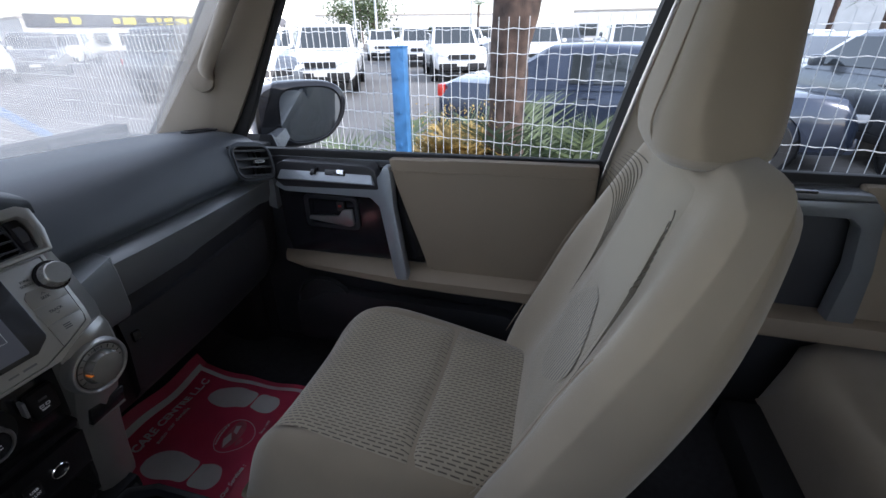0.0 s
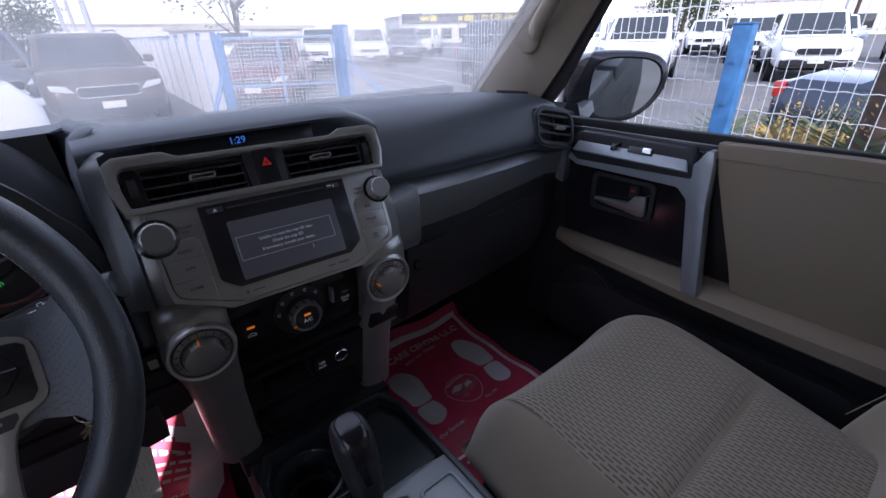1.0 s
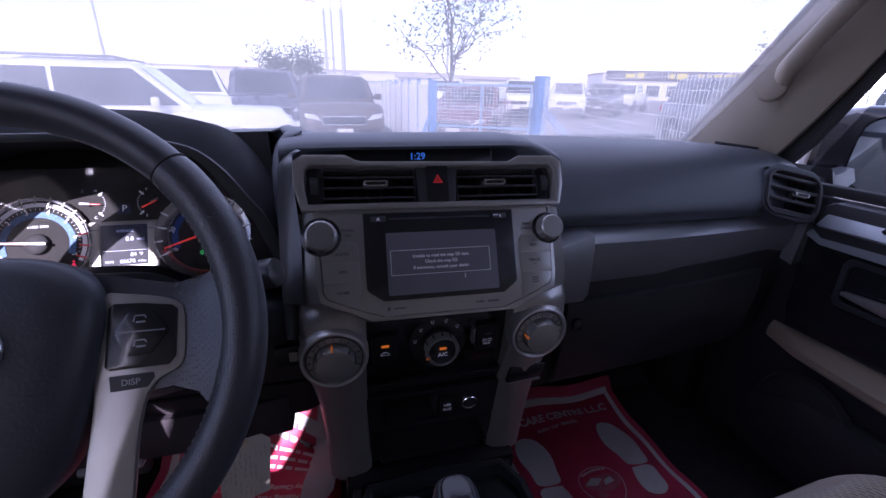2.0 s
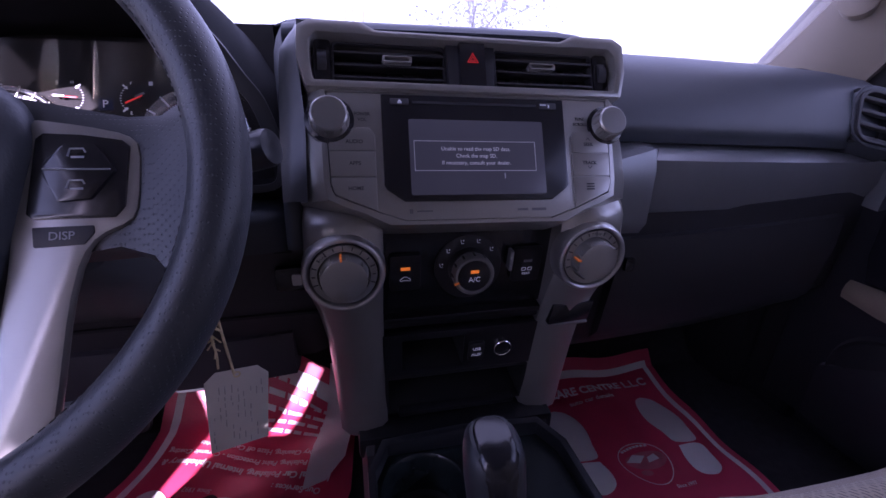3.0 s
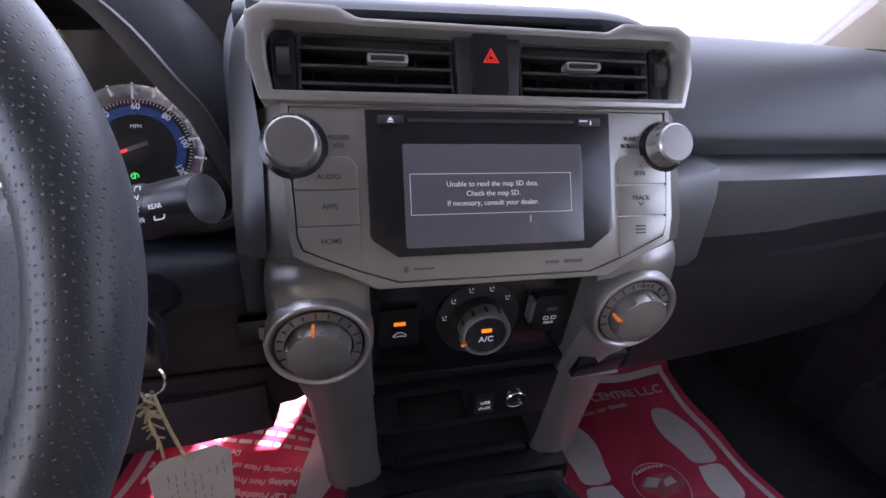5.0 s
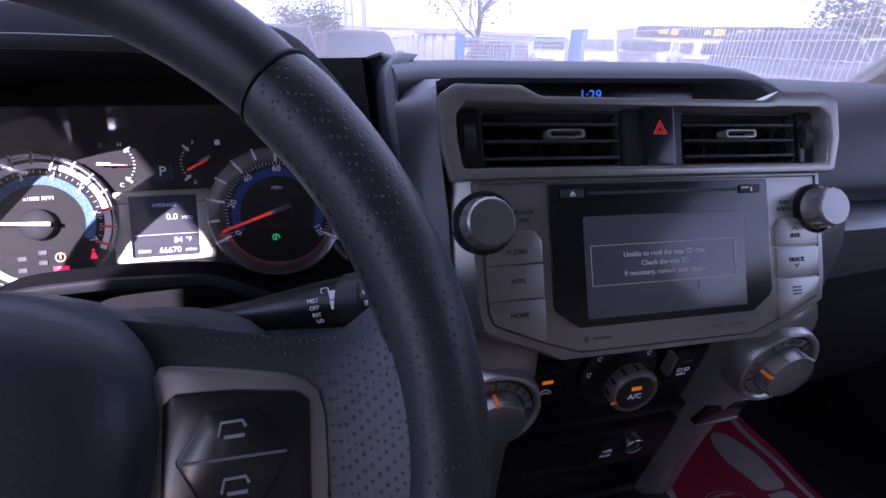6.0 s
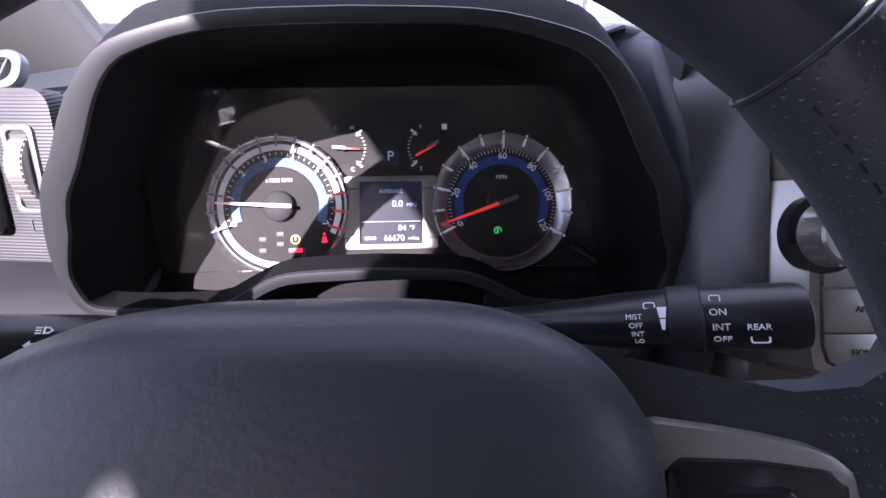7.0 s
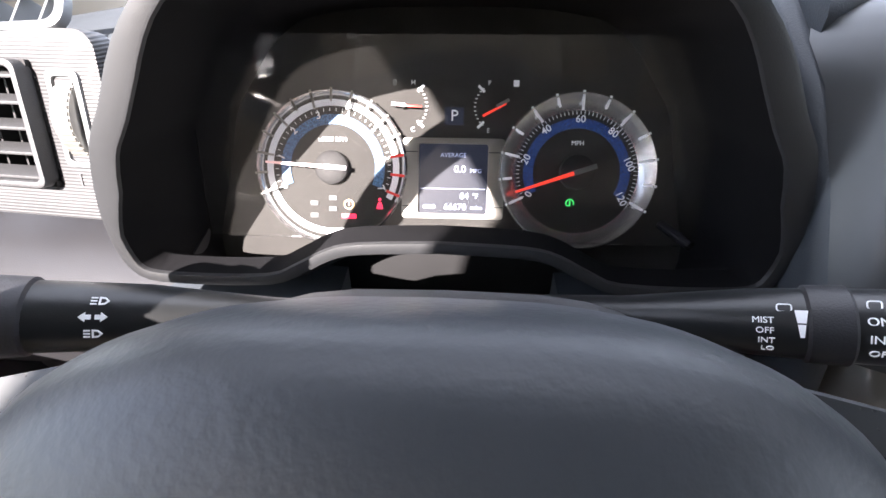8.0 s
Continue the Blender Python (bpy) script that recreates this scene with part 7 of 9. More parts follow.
ft = thing("foot_rest", (-0.53, 1.0, 0.70), "black rubber foot rest on the carpet", "foot rest")
FM = plane_at((-0.545, 0.965, 0.755), (1, 0, 0), (0, 0.55, 0.83))
part("plate", prism(rrect(0.085, 0.15, 0.012), 0.012, FM, 0.004), PLASTIC, ft)
for k in range(7):
    part("rib", box((0, -0.055 + 0.018 * k, 0.0135), (0.07, 0.006, 0.004), 0.001, FM), BLACK, ft)
bk = thing("brake_pedal", (-0.40, 0.95, 0.90), "black rubber brake pedal", "pedal")
part("pad", prism(rrect(0.11, 0.055, 0.008), 0.012, plane_at((-0.39, 0.93, 0.80), (1, 0, 0), (0, 0.35, 0.93)), 0.003), BLACK, bk)
part("arm", tube([(-0.39, 0.945, 0.80), (-0.39, 1.0, 0.93), (-0.39, 1.05, 1.05)], 0.010, 8), BLACK, bk)

# ---- centre console ----
con = thing("centre_console", (0, 0.2, FLOOR_Z), "dark centre console with cup holder and silver gate plate", "console")
part("body", loft([[(-0.118, y, 0.66), (-0.122, y, z1 - 0.03), (-0.116, y, z1), (-0.107, y, z1), (-0.105, y, z1 - well), (0.105, y, z1 - well), (0.107, y, z1), (0.116, y, z1), (0.122, y, z1 - 0.03), (0.118, y, 0.66)] for y, z1, well in ((0.66, 0.893, 0.001), (0.60, 0.903, 0.001), (0.592, 0.895, 0.11), (0.50, 0.888, 0.11), (0.44, 0.885, 0.11), (0.432, 0.885, 0.001), (0.30, 0.885, 0.001), (0.16, 0.90, 0.001), (-0.38, 0.90, 0.001))]), PLASTIC, con, "dark plastic console body")
CON = plane_at((0, 0, 0.909), (1, 0, 0), (0, 1, 0))
rimo = [(-0.116, 0.20), (0.116, 0.20), (0.118, 0.40), (0.117, 0.55), (0.098, 0.592), (0.0, 0.598), (-0.098, 0.592), (-0.117, 0.55), (-0.118, 0.40)]
rimi = [(-0.106, 0.21), (0.106, 0.21), (0.109, 0.40), (0.108, 0.548), (0.092, 0.582), (0.0, 0.588), (-0.092, 0.582), (-0.108, 0.548), (-0.109, 0.40)]
part("rim", ring_prism(rimo, rimi, 0.030, at(CON, 0, 0, -0.020), 0.003), SATIN, con, "raised dark rim")


def disc_hole_plate(poly_w, y0, y1, cx, cy, r, z):
    """A plate with a round hole."""
    n = 40
    o, i = [], []
    for k in range(n):
        a = 2 * math.pi * k / n
        dx, dy = math.cos(a), math.sin(a)
        s = min((poly_w / 2 - cx) / dx if dx > 1e-6 else 9, (-poly_w / 2 - cx) / dx if dx < -1e-6 else 9, (y1 - cy) / dy if dy > 1e-6 else 9, (y0 - cy) / dy if dy < -1e-6 else 9)
        o.append((cx + dx * s, cy + dy * s))
        i.append((cx + dx * r, cy + dy * r))
    return ring_prism(o, i, 0.008, plane_at((0, 0, z), (1, 0, 0), (0, 1, 0)))


part("front_tray", disc_hole_plate(0.214, 0.432, 0.582, -0.058, 0.526, 0.043, 0.893), TRAYM, con, "dark tray with a cup hole")
cup = part("cup_holder", lathe([(0.050, 0.006), (0.0495, 0.009), (0.046, 0.010), (0.043, 0.006), (0.040, -0.080), (0, -0.081)], plane_at((-0.058, 0.526, 0.898), (1, 0, 0), (0, 1, 0)), 44), TRAYM, con, "round black cup holder")
part("cup_step", lathe([(0.0405, -0.040), (0.034, -0.042), (0.033, -0.078)], plane_at((-0.058, 0.526, 0.898), (1, 0, 0), (0, 1, 0)), 40), BLACK, cup)
part("card_slot", ring_prism(rrect(0.072, 0.040, 0.006, 4, -0.042, 0.455), rrect(0.062, 0.030, 0.004, 4, -0.042, 0.455), 0.008, at(CON, 0, 0, -0.010), 0.002), TRAYM, con, "shallow recessed tray")
gp = [(-0.110, 0.205), (0.110, 0.205), (0.112, 0.428), (0.060, 0.434), (-0.060, 0.434), (-0.112, 0.428)]
gi = [(-0.030, 0.225), (0.030, 0.225), (0.032, 0.410), (0.018, 0.416), (-0.018, 0.416), (-0.032, 0.410)]
part("gate_plate", ring_prism(gp, gi, 0.012, at(CON, 0, 0, -0.006), 0.003), GATE, con, "satin silver gate plate")
part("gate_panel", box((0, 0.32, 0.904), (0.066, 0.20, 0.006), 0.002), GLOSSB, con, "gloss black shift gate")
for k, (x, y, w, h) in enumerate(((0.072, 0.345, 0.058, 0.115), (-0.072, 0.345, 0.058, 0.115))):
    part("switch_well", ring_prism(rrect(w, h, 0.008, 4, x, y), rrect(w - 0.010, h - 0.010, 0.006, 4, x, y), 0.010, at(CON, 0, 0, 0.0), 0.002), GATE, con, "silver rimmed switch well")
    part("well_floor", box((x, y, 0.9085), (w - 0.006, h - 0.006, 0.006), 0.001), GLOSSB, con)
part("armrest_lid", loft([[(-0.105 * k, y, z - 0.05), (-0.112 * k, y, z - 0.018), (-0.095 * k, y, z), (0.0, y, z + 0.004), (0.095 * k, y, z), (0.112 * k, y, z - 0.018), (0.105 * k, y, z - 0.05)] for y, z, k in ((0.150, 0.985, 0.80), (0.142, 1.004, 0.92), (0.125, 1.014, 1.0), (0.06, 1.018, 1.02), (-0.15, 1.02, 1.02), (-0.36, 1.015, 1.0))]), BEIGE, con, "beige padded armrest lid")
part("armrest_box", box((0, -0.115, 0.925), (0.205, 0.50, 0.09), 0.01), PLASTIC, con, "dark armrest box")

sh = thing("gear_lever", (0, 0.42, 0.91), "black leather gear lever with chrome collar", "gear lever")


def lever(h, w, d, n=24):
    h *= 1.07
    c = Vector((-0.016, 0.412 + 0.042 * (h / 0.148), 0.908 + h))
    return [c + Vector((w * math.copysign(abs(math.cos(a)) ** 0.75, math.cos(a)), d * math.copysign(abs(math.sin(a)) ** 0.75, math.sin(a)), 0.25 * d * math.sin(a))) for a in [2 * math.pi * q / n for q in range(n)]]


part("collar", loft([lever(0.0, 0.017, 0.017), lever(0.012, 0.0165, 0.016), lever(0.030, 0.0125, 0.0125), lever(0.042, 0.0135, 0.0145)]), CHROME, sh, "chrome collar")
part("grip", loft([lever(0.036, 0.0145, 0.0150), lever(0.042, 0.0185, 0.019), lever(0.065, 0.0220, 0.0220), lever(0.095, 0.0248, 0.0245), lever(0.114, 0.0248, 0.0250), lever(0.122, 0.0232, 0.0235), lever(0.127, 0.019, 0.019), lever(0.1285, 0.010, 0.010)]), LEATHER, sh, "black leather grip")
part("cap", loft([[p + Vector((0, -0.0012, 0.0016)) for p in lever(h, w, d)] for h, w, d in ((0.070, 0.0140, 0.0212), (0.095, 0.0178, 0.0242), (0.114, 0.0194, 0.0250), (0.123, 0.0186, 0.0228), (0.1278, 0.0145, 0.0170), (0.1290, 0.008, 0.008))]), GLOSSB, sh, "gloss black cap")


# ---- paper mats ----
def drape(bm, m2, lift):
    """Lay a flat sheet given in a mat's own metres on the floor, with folds and the rise of the toe board."""
    for v in bm.verts:
        p = m2 @ Vector((v.co.x, v.co.y, 0))
        z = FLOOR_Z + 0.010 + 0.004 * math.sin(p.x * 31 + p.y * 17) + 0.003 * math.sin(p.y * 43 - p.x * 23)
        z += 1.15 * max(0, p.y - 0.925) + max(0, p.y - 0.86) ** 2 * 2.0
        v.co = Vector((p.x, p.y, z + lift + v.co.z))
    return bm


def sheet2d(poly, step=0.02):
    """A flat polygon cut into small squares."""
    bm = bmesh.new()
    f = bm.faces.new([bm.verts.new((x, y, 0)) for x, y in poly])
    x0, x1 = min(p[0] for p in poly), max(p[0] for p in poly)
    y0, y1 = min(p[1] for p in poly), max(p[1] for p in poly)
    for a0, a1, ax in ((x0, x1, Vector((1, 0, 0))), (y0, y1, Vector((0, 1, 0)))):
        c = a0 + step
        while c < a1:
            bmesh.ops.bisect_plane(bm, geom=bm.verts[:] + bm.edges[:] + bm.faces[:], plane_co=ax * c, plane_no=ax)
            c += step
    return bm


SOLE = [(0.000, 0.112), (0.022, 0.104), (0.036, 0.078), (0.040, 0.045), (0.034, 0.010), (0.026, -0.020), (-0.020, -0.020), (-0.028, 0.010), (-0.034, 0.045), (-0.030, 0.080), (-0.018, 0.104)]
HEEL = [(-0.020, -0.028), (0.027, -0.028), (0.031, -0.055), (0.026, -0.082), (0.006, -0.094), (-0.018, -0.082), (-0.025, -0.055)]


def rounded(pl, n=4):
    return [tuple(v[:2]) for v in smooth_line([(x, y, 0) for x, y in pl + pl[:1]], n)[:-1]]


def paper_mat(m2, w, l, lines, title, fold, label, flip):
    t = thing("paper_floor_mat", (m2.translation.x, m2.translation.y, FLOOR_Z), label, "floor mat")
    body = [(-w / 2, -l / 2), (w / 2, -l / 2), (w / 2, l / 2), (-w / 2, l / 2)]
    if fold:
        body = [(-w / 2, -l / 2), (w / 2, -l / 2), (w / 2, l / 2 - 0.19), (w / 2 - 0.045, l / 2), (-w / 2, l / 2)]
    top_ = sheet2d(body, 0.016)
    part("sheet", drape(top_, m2, 0.0), RED, t, "red printed paper sheet")
    b = 0.016
    strips = [[(-w / 2 + b, -l / 2 + b), (-w / 2 + b + 0.012, -l / 2 + b), (-w / 2 + b + 0.012, l / 2 - b), (-w / 2 + b, l / 2 - b)],
              [(w / 2 - b - 0.012, -l / 2 + b), (w / 2 - b, -l / 2 + b), (w / 2 - b, l / 2 - b - (0.19 if fold else 0)), (w / 2 - b - 0.012, l / 2 - b - (0.19 if fold else 0))],
              [(-w / 2 + b + 0.012, l / 2 - b - 0.012), (w / 2 - b - 0.012 - (0.05 if fold else 0), l / 2 - b - 0.012), (w / 2 - b - 0.012 - (0.05 if fold else 0), l / 2 - b), (-w / 2 + b + 0.012, l / 2 - b)],
              [(-w / 2 + b + 0.012, -l / 2 + b), (w / 2 - b - 0.012, -l / 2 + b), (w / 2 - b - 0.012, -l / 2 + b + 0.012), (-w / 2 + b + 0.012, -l / 2 + b + 0.012)]]
    part("border", drape(merge(*[sheet2d(s_, 0.016) for s_ in strips]), m2, 0.0012), WHITEP, t, "white border line")
    d = m2 @ pose(0, 0, 0, 0, 0, 180 if flip else 0)
    for sx in (-1, 1):
        s_ = [(sx * 0.102 + (x if sx > 0 else -x), y + 0.045) for x, y in rounded(SOLE)]
        h_ = [(sx * 0.102 + (x if sx > 0 else -x), y + 0.045) for x, y in rounded(HEEL)]
        part("footprint", drape(merge(sheet2d(s_, 0.02), sheet2d(h_, 0.02)), d, 0.0014), WHITEP, t, "white printed shoe sole")
    ro, ri = ellipse(0.047, 0.047, 40), ellipse(0.0455, 0.0455, 40)
    part("badge_ring", drape(ring_prism(ro, ri, 0.0002), d, 0.0014), WHITEP, t)
    part("badge", drape(merge(sheet2d(ellipse(0.040, 0.020, 28, 0.004, 0.004), 0.02), sheet2d(ellipse(0.012, 0.006, 16, -0.012, -0.022), 0.02)), d, 0.0013), PINK, t, "pale round badge")
    part("badge_shape", drape(merge(sheet2d([(-0.034, 0.006), (-0.012, 0.022), (0.008, 0.014), (-0.01, 0.0)], 0.02), sheet2d([(0.006, -0.002), (0.03, 0.002), (0.026, 0.014), (0.010, 0.010)], 0.02)), d, 0.0017), WHITEP, t)
    part("badge_bars", drape(merge(*[sheet2d([(-0.028 + 0.007 * k, 0.030 + 0.006 * math.sin(k / 8 * 3.1)), (-0.0225 + 0.007 * k, 0.030 + 0.006 * math.sin(k / 8 * 3.1)), (-0.0225 + 0.007 * k, 0.035 + 0.006 * math.sin(k / 8 * 3.1)), (-0.028 + 0.007 * k, 0.035 + 0.006 * math.sin(k / 8 * 3.1))], 0.02) for k in range(8)]), d, 0.0016), WHITEP, t)
    for txt, size, x, y, bold in title:
        part("lettering", drape(words(txt, size, pose(x, y, 0), depth=0.0001, bold=bold), d, 0.0016), WHITEP, t, "white printed lettering")
    for row in lines:
        y, x0, x1 = row[:3]
        random.seed(int(abs(y) * 1000))
        x = x0
        bars = []
        while x < x1:
            ln = random.uniform(0.008, 0.03)
            bars.append(sheet2d([(x, y - 0.0032), (min(x + ln, x1), y - 0.0032), (min(x + ln, x1), y + 0.0032), (x, y + 0.0032)], 0.02))
            x += ln + 0.0045
        part("print_line", drape(merge(*bars), d, 0.0015), WHITEP, t, "white bars of small print")
    return t


title = [("CAR CARE CENTRE L.L.C", 0.0268, -0.008, 0.198, 0.0009), ("auto car details", 0.0165, -0.01, 0.168, 0.0003)]
lowt = [("Our Services :", 0.013, -0.10, -0.078, 0.0003), ("Internal Upholstery &", 0.0145, 0.025, -0.100, 0.0003), ("Ceramic Coating", 0.0145, 0.05, -0.120, 0.0003), ("Since 1997", 0.009, 0.045, -0.052, 0.0001)]
rows_ = [(-0.140, -0.14, 0.14), (-0.158, -0.13, 0.13), (-0.176, -0.12, 0.12), (-0.194, -0.13, 0.13)]
paper_mat(pose(0.378, 0.688, 0), 0.372, 0.52, rows_, title + lowt, False, "red paper floor mat with white footprints on the passenger side", False)
drows = [(-0.176, -0.10, 0.10), (-0.192, -0.12, 0.12), (-0.208, -0.11, 0.11), (-0.224, -0.12, 0.10), (-0.240, -0.09, 0.09)]
dt = [("Our Services :", 0.013, -0.09, -0.076, 0.0003), ("Internal Car Polishing, Internal Upholstery &", 0.0150, 0.0, -0.097, 0.0005), ("Exterior Polishing, Paint Protection - Ceramic Coating", 0.0125, 0.0, -0.118, 0.0003), ("Dry Cleaning, Haze off Car Headlights", 0.0125, 0.0, -0.138, 0.0003), ("De-oxidation", 0.0125, 0.05, -0.157, 0.0003), ("Since 1997", 0.010, 0.05, -0.055, 0.0001)]
pm = paper_mat(pose(-0.358, 0.708, 0, 0, 0, -18) @ Matrix.Diagonal((1.13, 1.13, 1, 1)), 0.345, 0.54, drows, dt, True, "red paper floor mat with a folded corner on the driver's side", True)
# the folded corner shows the sheet's white back
fl = [(0.076, 0.270), (0.120, 0.285), (0.142, 0.19), (0.150, 0.11), (0.132, 0.060), (0.098, 0.040), (0.088, 0.12), (0.083, 0.20)]
part("folded_corner", drape(sheet2d(fl, 0.016), pose(-0.328, 0.735, 0, 0, 0, -17), 0.012), WHITEP, pm, "folded corner showing the white back")
part("torn_hole", drape(sheet2d(rounded([(-0.058, 0.015), (-0.045, 0.022), (-0.032, 0.016), (-0.036, 0.008), (-0.052, 0.006)]), 0.02), pose(-0.328, 0.735, 0, 0, 0, -17), 0.0019), BLACK, pm, "small torn hole")

# ---- the yard outside ----
WIRE = material("white_fence_wire", (0.72, 0.71, 0.68), 0.5, vary=0.1, scale=20, bump=0.0)
BLUE = material("blue_post_paint", (0.05, 0.17, 0.36), 0.45, vary=0.25, scale=18, fine=200, bump=0.3)
PALEB = material("faded_blue_paint", (0.22, 0.34, 0.47), 0.5, vary=0.25, scale=18, fine=200, bump=0.2)
BARK = material("brown_bark", (0.085, 0.055, 0.042), 0.95, vary=0.55, scale=16, fine=70, bump=1.0)
LEAF = material("green_leaf", (0.07, 0.10, 0.035), 0.6, vary=0.3, scale=8, bump=0.0, jitter=0.2)
PALM = material("palm_frond_green", (0.10, 0.135, 0.065), 0.6, vary=0.3, scale=8, bump=0.0)
DRYL = material("dry_yellow_leaf", (0.40, 0.28, 0.095), 0.7, vary=0.35, scale=14, bump=0.0)
TYRE = material("tyre_rubber", (0.02, 0.02, 0.02), 0.85, vary=0.2, scale=10, bump=0.2)
RIM = material("alloy_rim", (0.45, 0.45, 0.46), 0.35, metal=0.8, vary=0.1, bump=0.0)
CGLASS = material("dark_car_glass", (0.035, 0.042, 0.045), 0.06, vary=0.1, scale=3, bump=0.0, coat=0.5)
LAMPW = material("headlamp_glass", (0.62, 0.64, 0.66), 0.12, vary=0.1, scale=20, bump=0.0, coat=0.5)
LAMPR = material("tail_lamp_red", (0.50, 0.03, 0.02), 0.15, vary=0.1, scale=20, bump=0.0, coat=0.5)
CWHITE = material("white_car_paint", (0.78, 0.78, 0.77), 0.25, vary=0.03, scale=3, bump=0.0, coat=0.6)
CBLUE = material("dark_blue_car_paint", (0.030, 0.042, 0.070), 0.22, metal=0.3, vary=0.06, scale=3, bump=0.0, coat=0.7)
CBROWN = material("brown_car_paint", (0.10, 0.075, 0.055), 0.3, metal=0.4, vary=0.06, scale=3, bump=0.0, coat=0.6)
CGREY = material("grey_car_paint", (0.13, 0.14, 0.155), 0.28, metal=0.4, vary=0.06, scale=3, bump=0.0, coat=0.6)
CSILV = material("silver_car_paint", (0.48, 0.49, 0.50), 0.28, metal=0.5, vary=0.05, scale=3, bump=0.0, coat=0.6)
CRED = material("red_car_paint", (0.13, 0.042, 0.038), 0.28, vary=0.05, scale=3, bump=0.0, coat=0.6)
WALL = material("white_render", (0.74, 0.72, 0.69), 0.85, vary=0.08, scale=1.5, fine=80, bump=0.3)
BAND = material("dark_sign_band", (0.035, 0.035, 0.04), 0.5, vary=0.1, scale=3, bump=0.0)
YEL = material("yellow_sign_shape", (0.75, 0.62, 0.05), 0.5, vary=0.05, bump=0.0)
SIGNB = material("blue_sign_panel", (0.25, 0.42, 0.56), 0.5, vary=0.08, scale=2, bump=0.0)
STEEL = material("galvanised_pole", (0.52, 0.53, 0.54), 0.5, metal=0.3, vary=0.1, scale=3, bump=0.0)
HOUSE = material("far_building_wall", (0.55, 0.50, 0.44), 0.9, vary=0.08, scale=0.5, bump=0.0)


def wire_fence(p0, p1, z0, z1, dx, dz, r, name, label, tips=0.05, wavy=0.0):
    """A welded mesh panel: upright and crossing wires, in one piece."""
    p0, p1 = Vector((*p0, 0)), Vector((*p1, 0))
    d = p1 - p0
    n = round(d.length / dx)
    bms = []
    side = Vector((d.y, -d.x, 0)).normalized()
    verts, faces = [], []

    def bar(a, b, w):
        ax = (b - a).normalized()
        u = ax.cross(Vector((0.31, 0.2, 0.93))).normalized() if abs(ax.z) < 0.9 else ax.cross(side).normalized()
        v = ax.cross(u)
        i = len(verts)
        for q in (a, b):
            for k in range(3):
                an = 2.094 * k
                verts.append(q + (u * math.cos(an) + v * math.sin(an)) * w)
        for k in range(3):
            j = (k + 1) % 3
            faces.append((i + k, i + j, i + 3 + j, i + 3 + k))

    for k in range(n + 1):
        q = p0 + d * (k / n)
        bar(q + Vector((0, 0, z0)), q + Vector((0, 0, z1 + tips)), r)
    m = round((z1 - z0) / dz)
    for k in range(m + 1):
        z = z0 + (z1 - z0) * k / m
        if wavy:
            for j in range(n):
                a, b = p0 + d * (j / n), p0 + d * ((j + 1) / n)
                c = (a + b) / 2
                zz = z + wavy * (1 if j % 2 else -1) * 0.5
                bar(a + Vector((0, 0, z)) + side * r, c + Vector((0, 0, zz)) + side * r, r * 1.15)
                bar(c + Vector((0, 0, zz)) + side * r, b + Vector((0, 0, z)) + side * r, r * 1.15)
        else:
            bar(p0 + Vector((0, 0, z)) + side * r, p1 + Vector((0, 0, z)) + side * r, r)
    me = bpy.data.meshes.new(name)
    me.from_pydata([tuple(v) for v in verts], [], faces)
    me.materials.append(WIRE)
    return tagged(new(name, me), label, "fence", kind="stuff")


def blue_post(x, y, h, w, group="fence posts", lean=0.0):
    t = thing("fence_post", (x, y, 0), "square blue painted steel fence post, chipped at the edges", "fence post", group)
    part("shaft", box((x, y, h / 2), (w, w, h), 0.006), BLUE, t)
    part("cap", box((x, y, h), (w + 0.006, w + 0.006, 0.008), 0.002), BLUE, t)
    part("base_plate", box((x, y, 0.006), (w * 2, w * 2, 0.012), 0.002), BLUE, t)
    for k in range(7):
        z = 0.25 + k * (h - 0.4) / 6
        part("bolt", lathe([(0.009, 0), (0.009, 0.006), (0, 0.007)], plane_at((x - w / 2, y, z), (0, -1, 0), (0, 0, 1)), 8), BLUE, t)
    return t


FX = lambda y: 2.0 + 0.22 * y
for y0, y1 in ((-3.6, -1.55), (-1.55, 0.88), (0.88, 3.1), (3.1, 5.3), (5.3, 7.45)):
    wire_fence((FX(y0), y0), (FX(y1), y1), 0.06, 1.545, 0.050, 0.106, 0.0026 if y0 > 0 else 0.0019, "fence_panel", "white welded wire mesh fence panel with crimped cross wires", wavy=0.006)
for y in (-3.6, -1.55, 0.88):
    blue_post(FX(y) - 0.035, y, 1.47, 0.075)
gp_ = blue_post(3.62, 7.48, 1.62, 0.20)
part("brace", tube([(3.62, 7.40, 1.10), (4.25, 6.9, 0.30)], 0.06, 10), BLUE, gp_, "sloping blue brace")
gate = thing("yard_gate", (2.75, 8.0, 0), "blue tube framed wire mesh yard gate", "gate")
G0, G1 = Vector((1.95, 8.47, 0)), Vector((3.48, 7.57, 0))
part("gate_frame", merge(*[tube([a + Vector((0, 0, z0)), b + Vector((0, 0, z1))], 0.020, 8) for a, b, z0, z1 in ((G0, G0, 0.1, 1.48), (G1, G1, 0.1, 1.48), (G0, G1, 1.46, 1.46), (G0, G1, 0.12, 0.12), (G0, G1, 0.72, 0.72), ((G0 + G1) / 2, (G0 + G1) / 2, 0.12, 1.46))]), PALEB, gate, "faded pale blue tube frame")
wf = wire_fence(G0[:2], G1[:2], 0.12, 1.44, 0.062, 0.06, 0.0035, "mesh", "white wire mesh", tips=0.0)
wf.parent = gate
wf.matrix_parent_inverse = Matrix.Translation(-gate.location)
for k in list(wf.keys()):
    if k in ("category", "kind"):
        del wf[k]
pg = blue_post(1.90, 8.50, 1.52, 0.14)
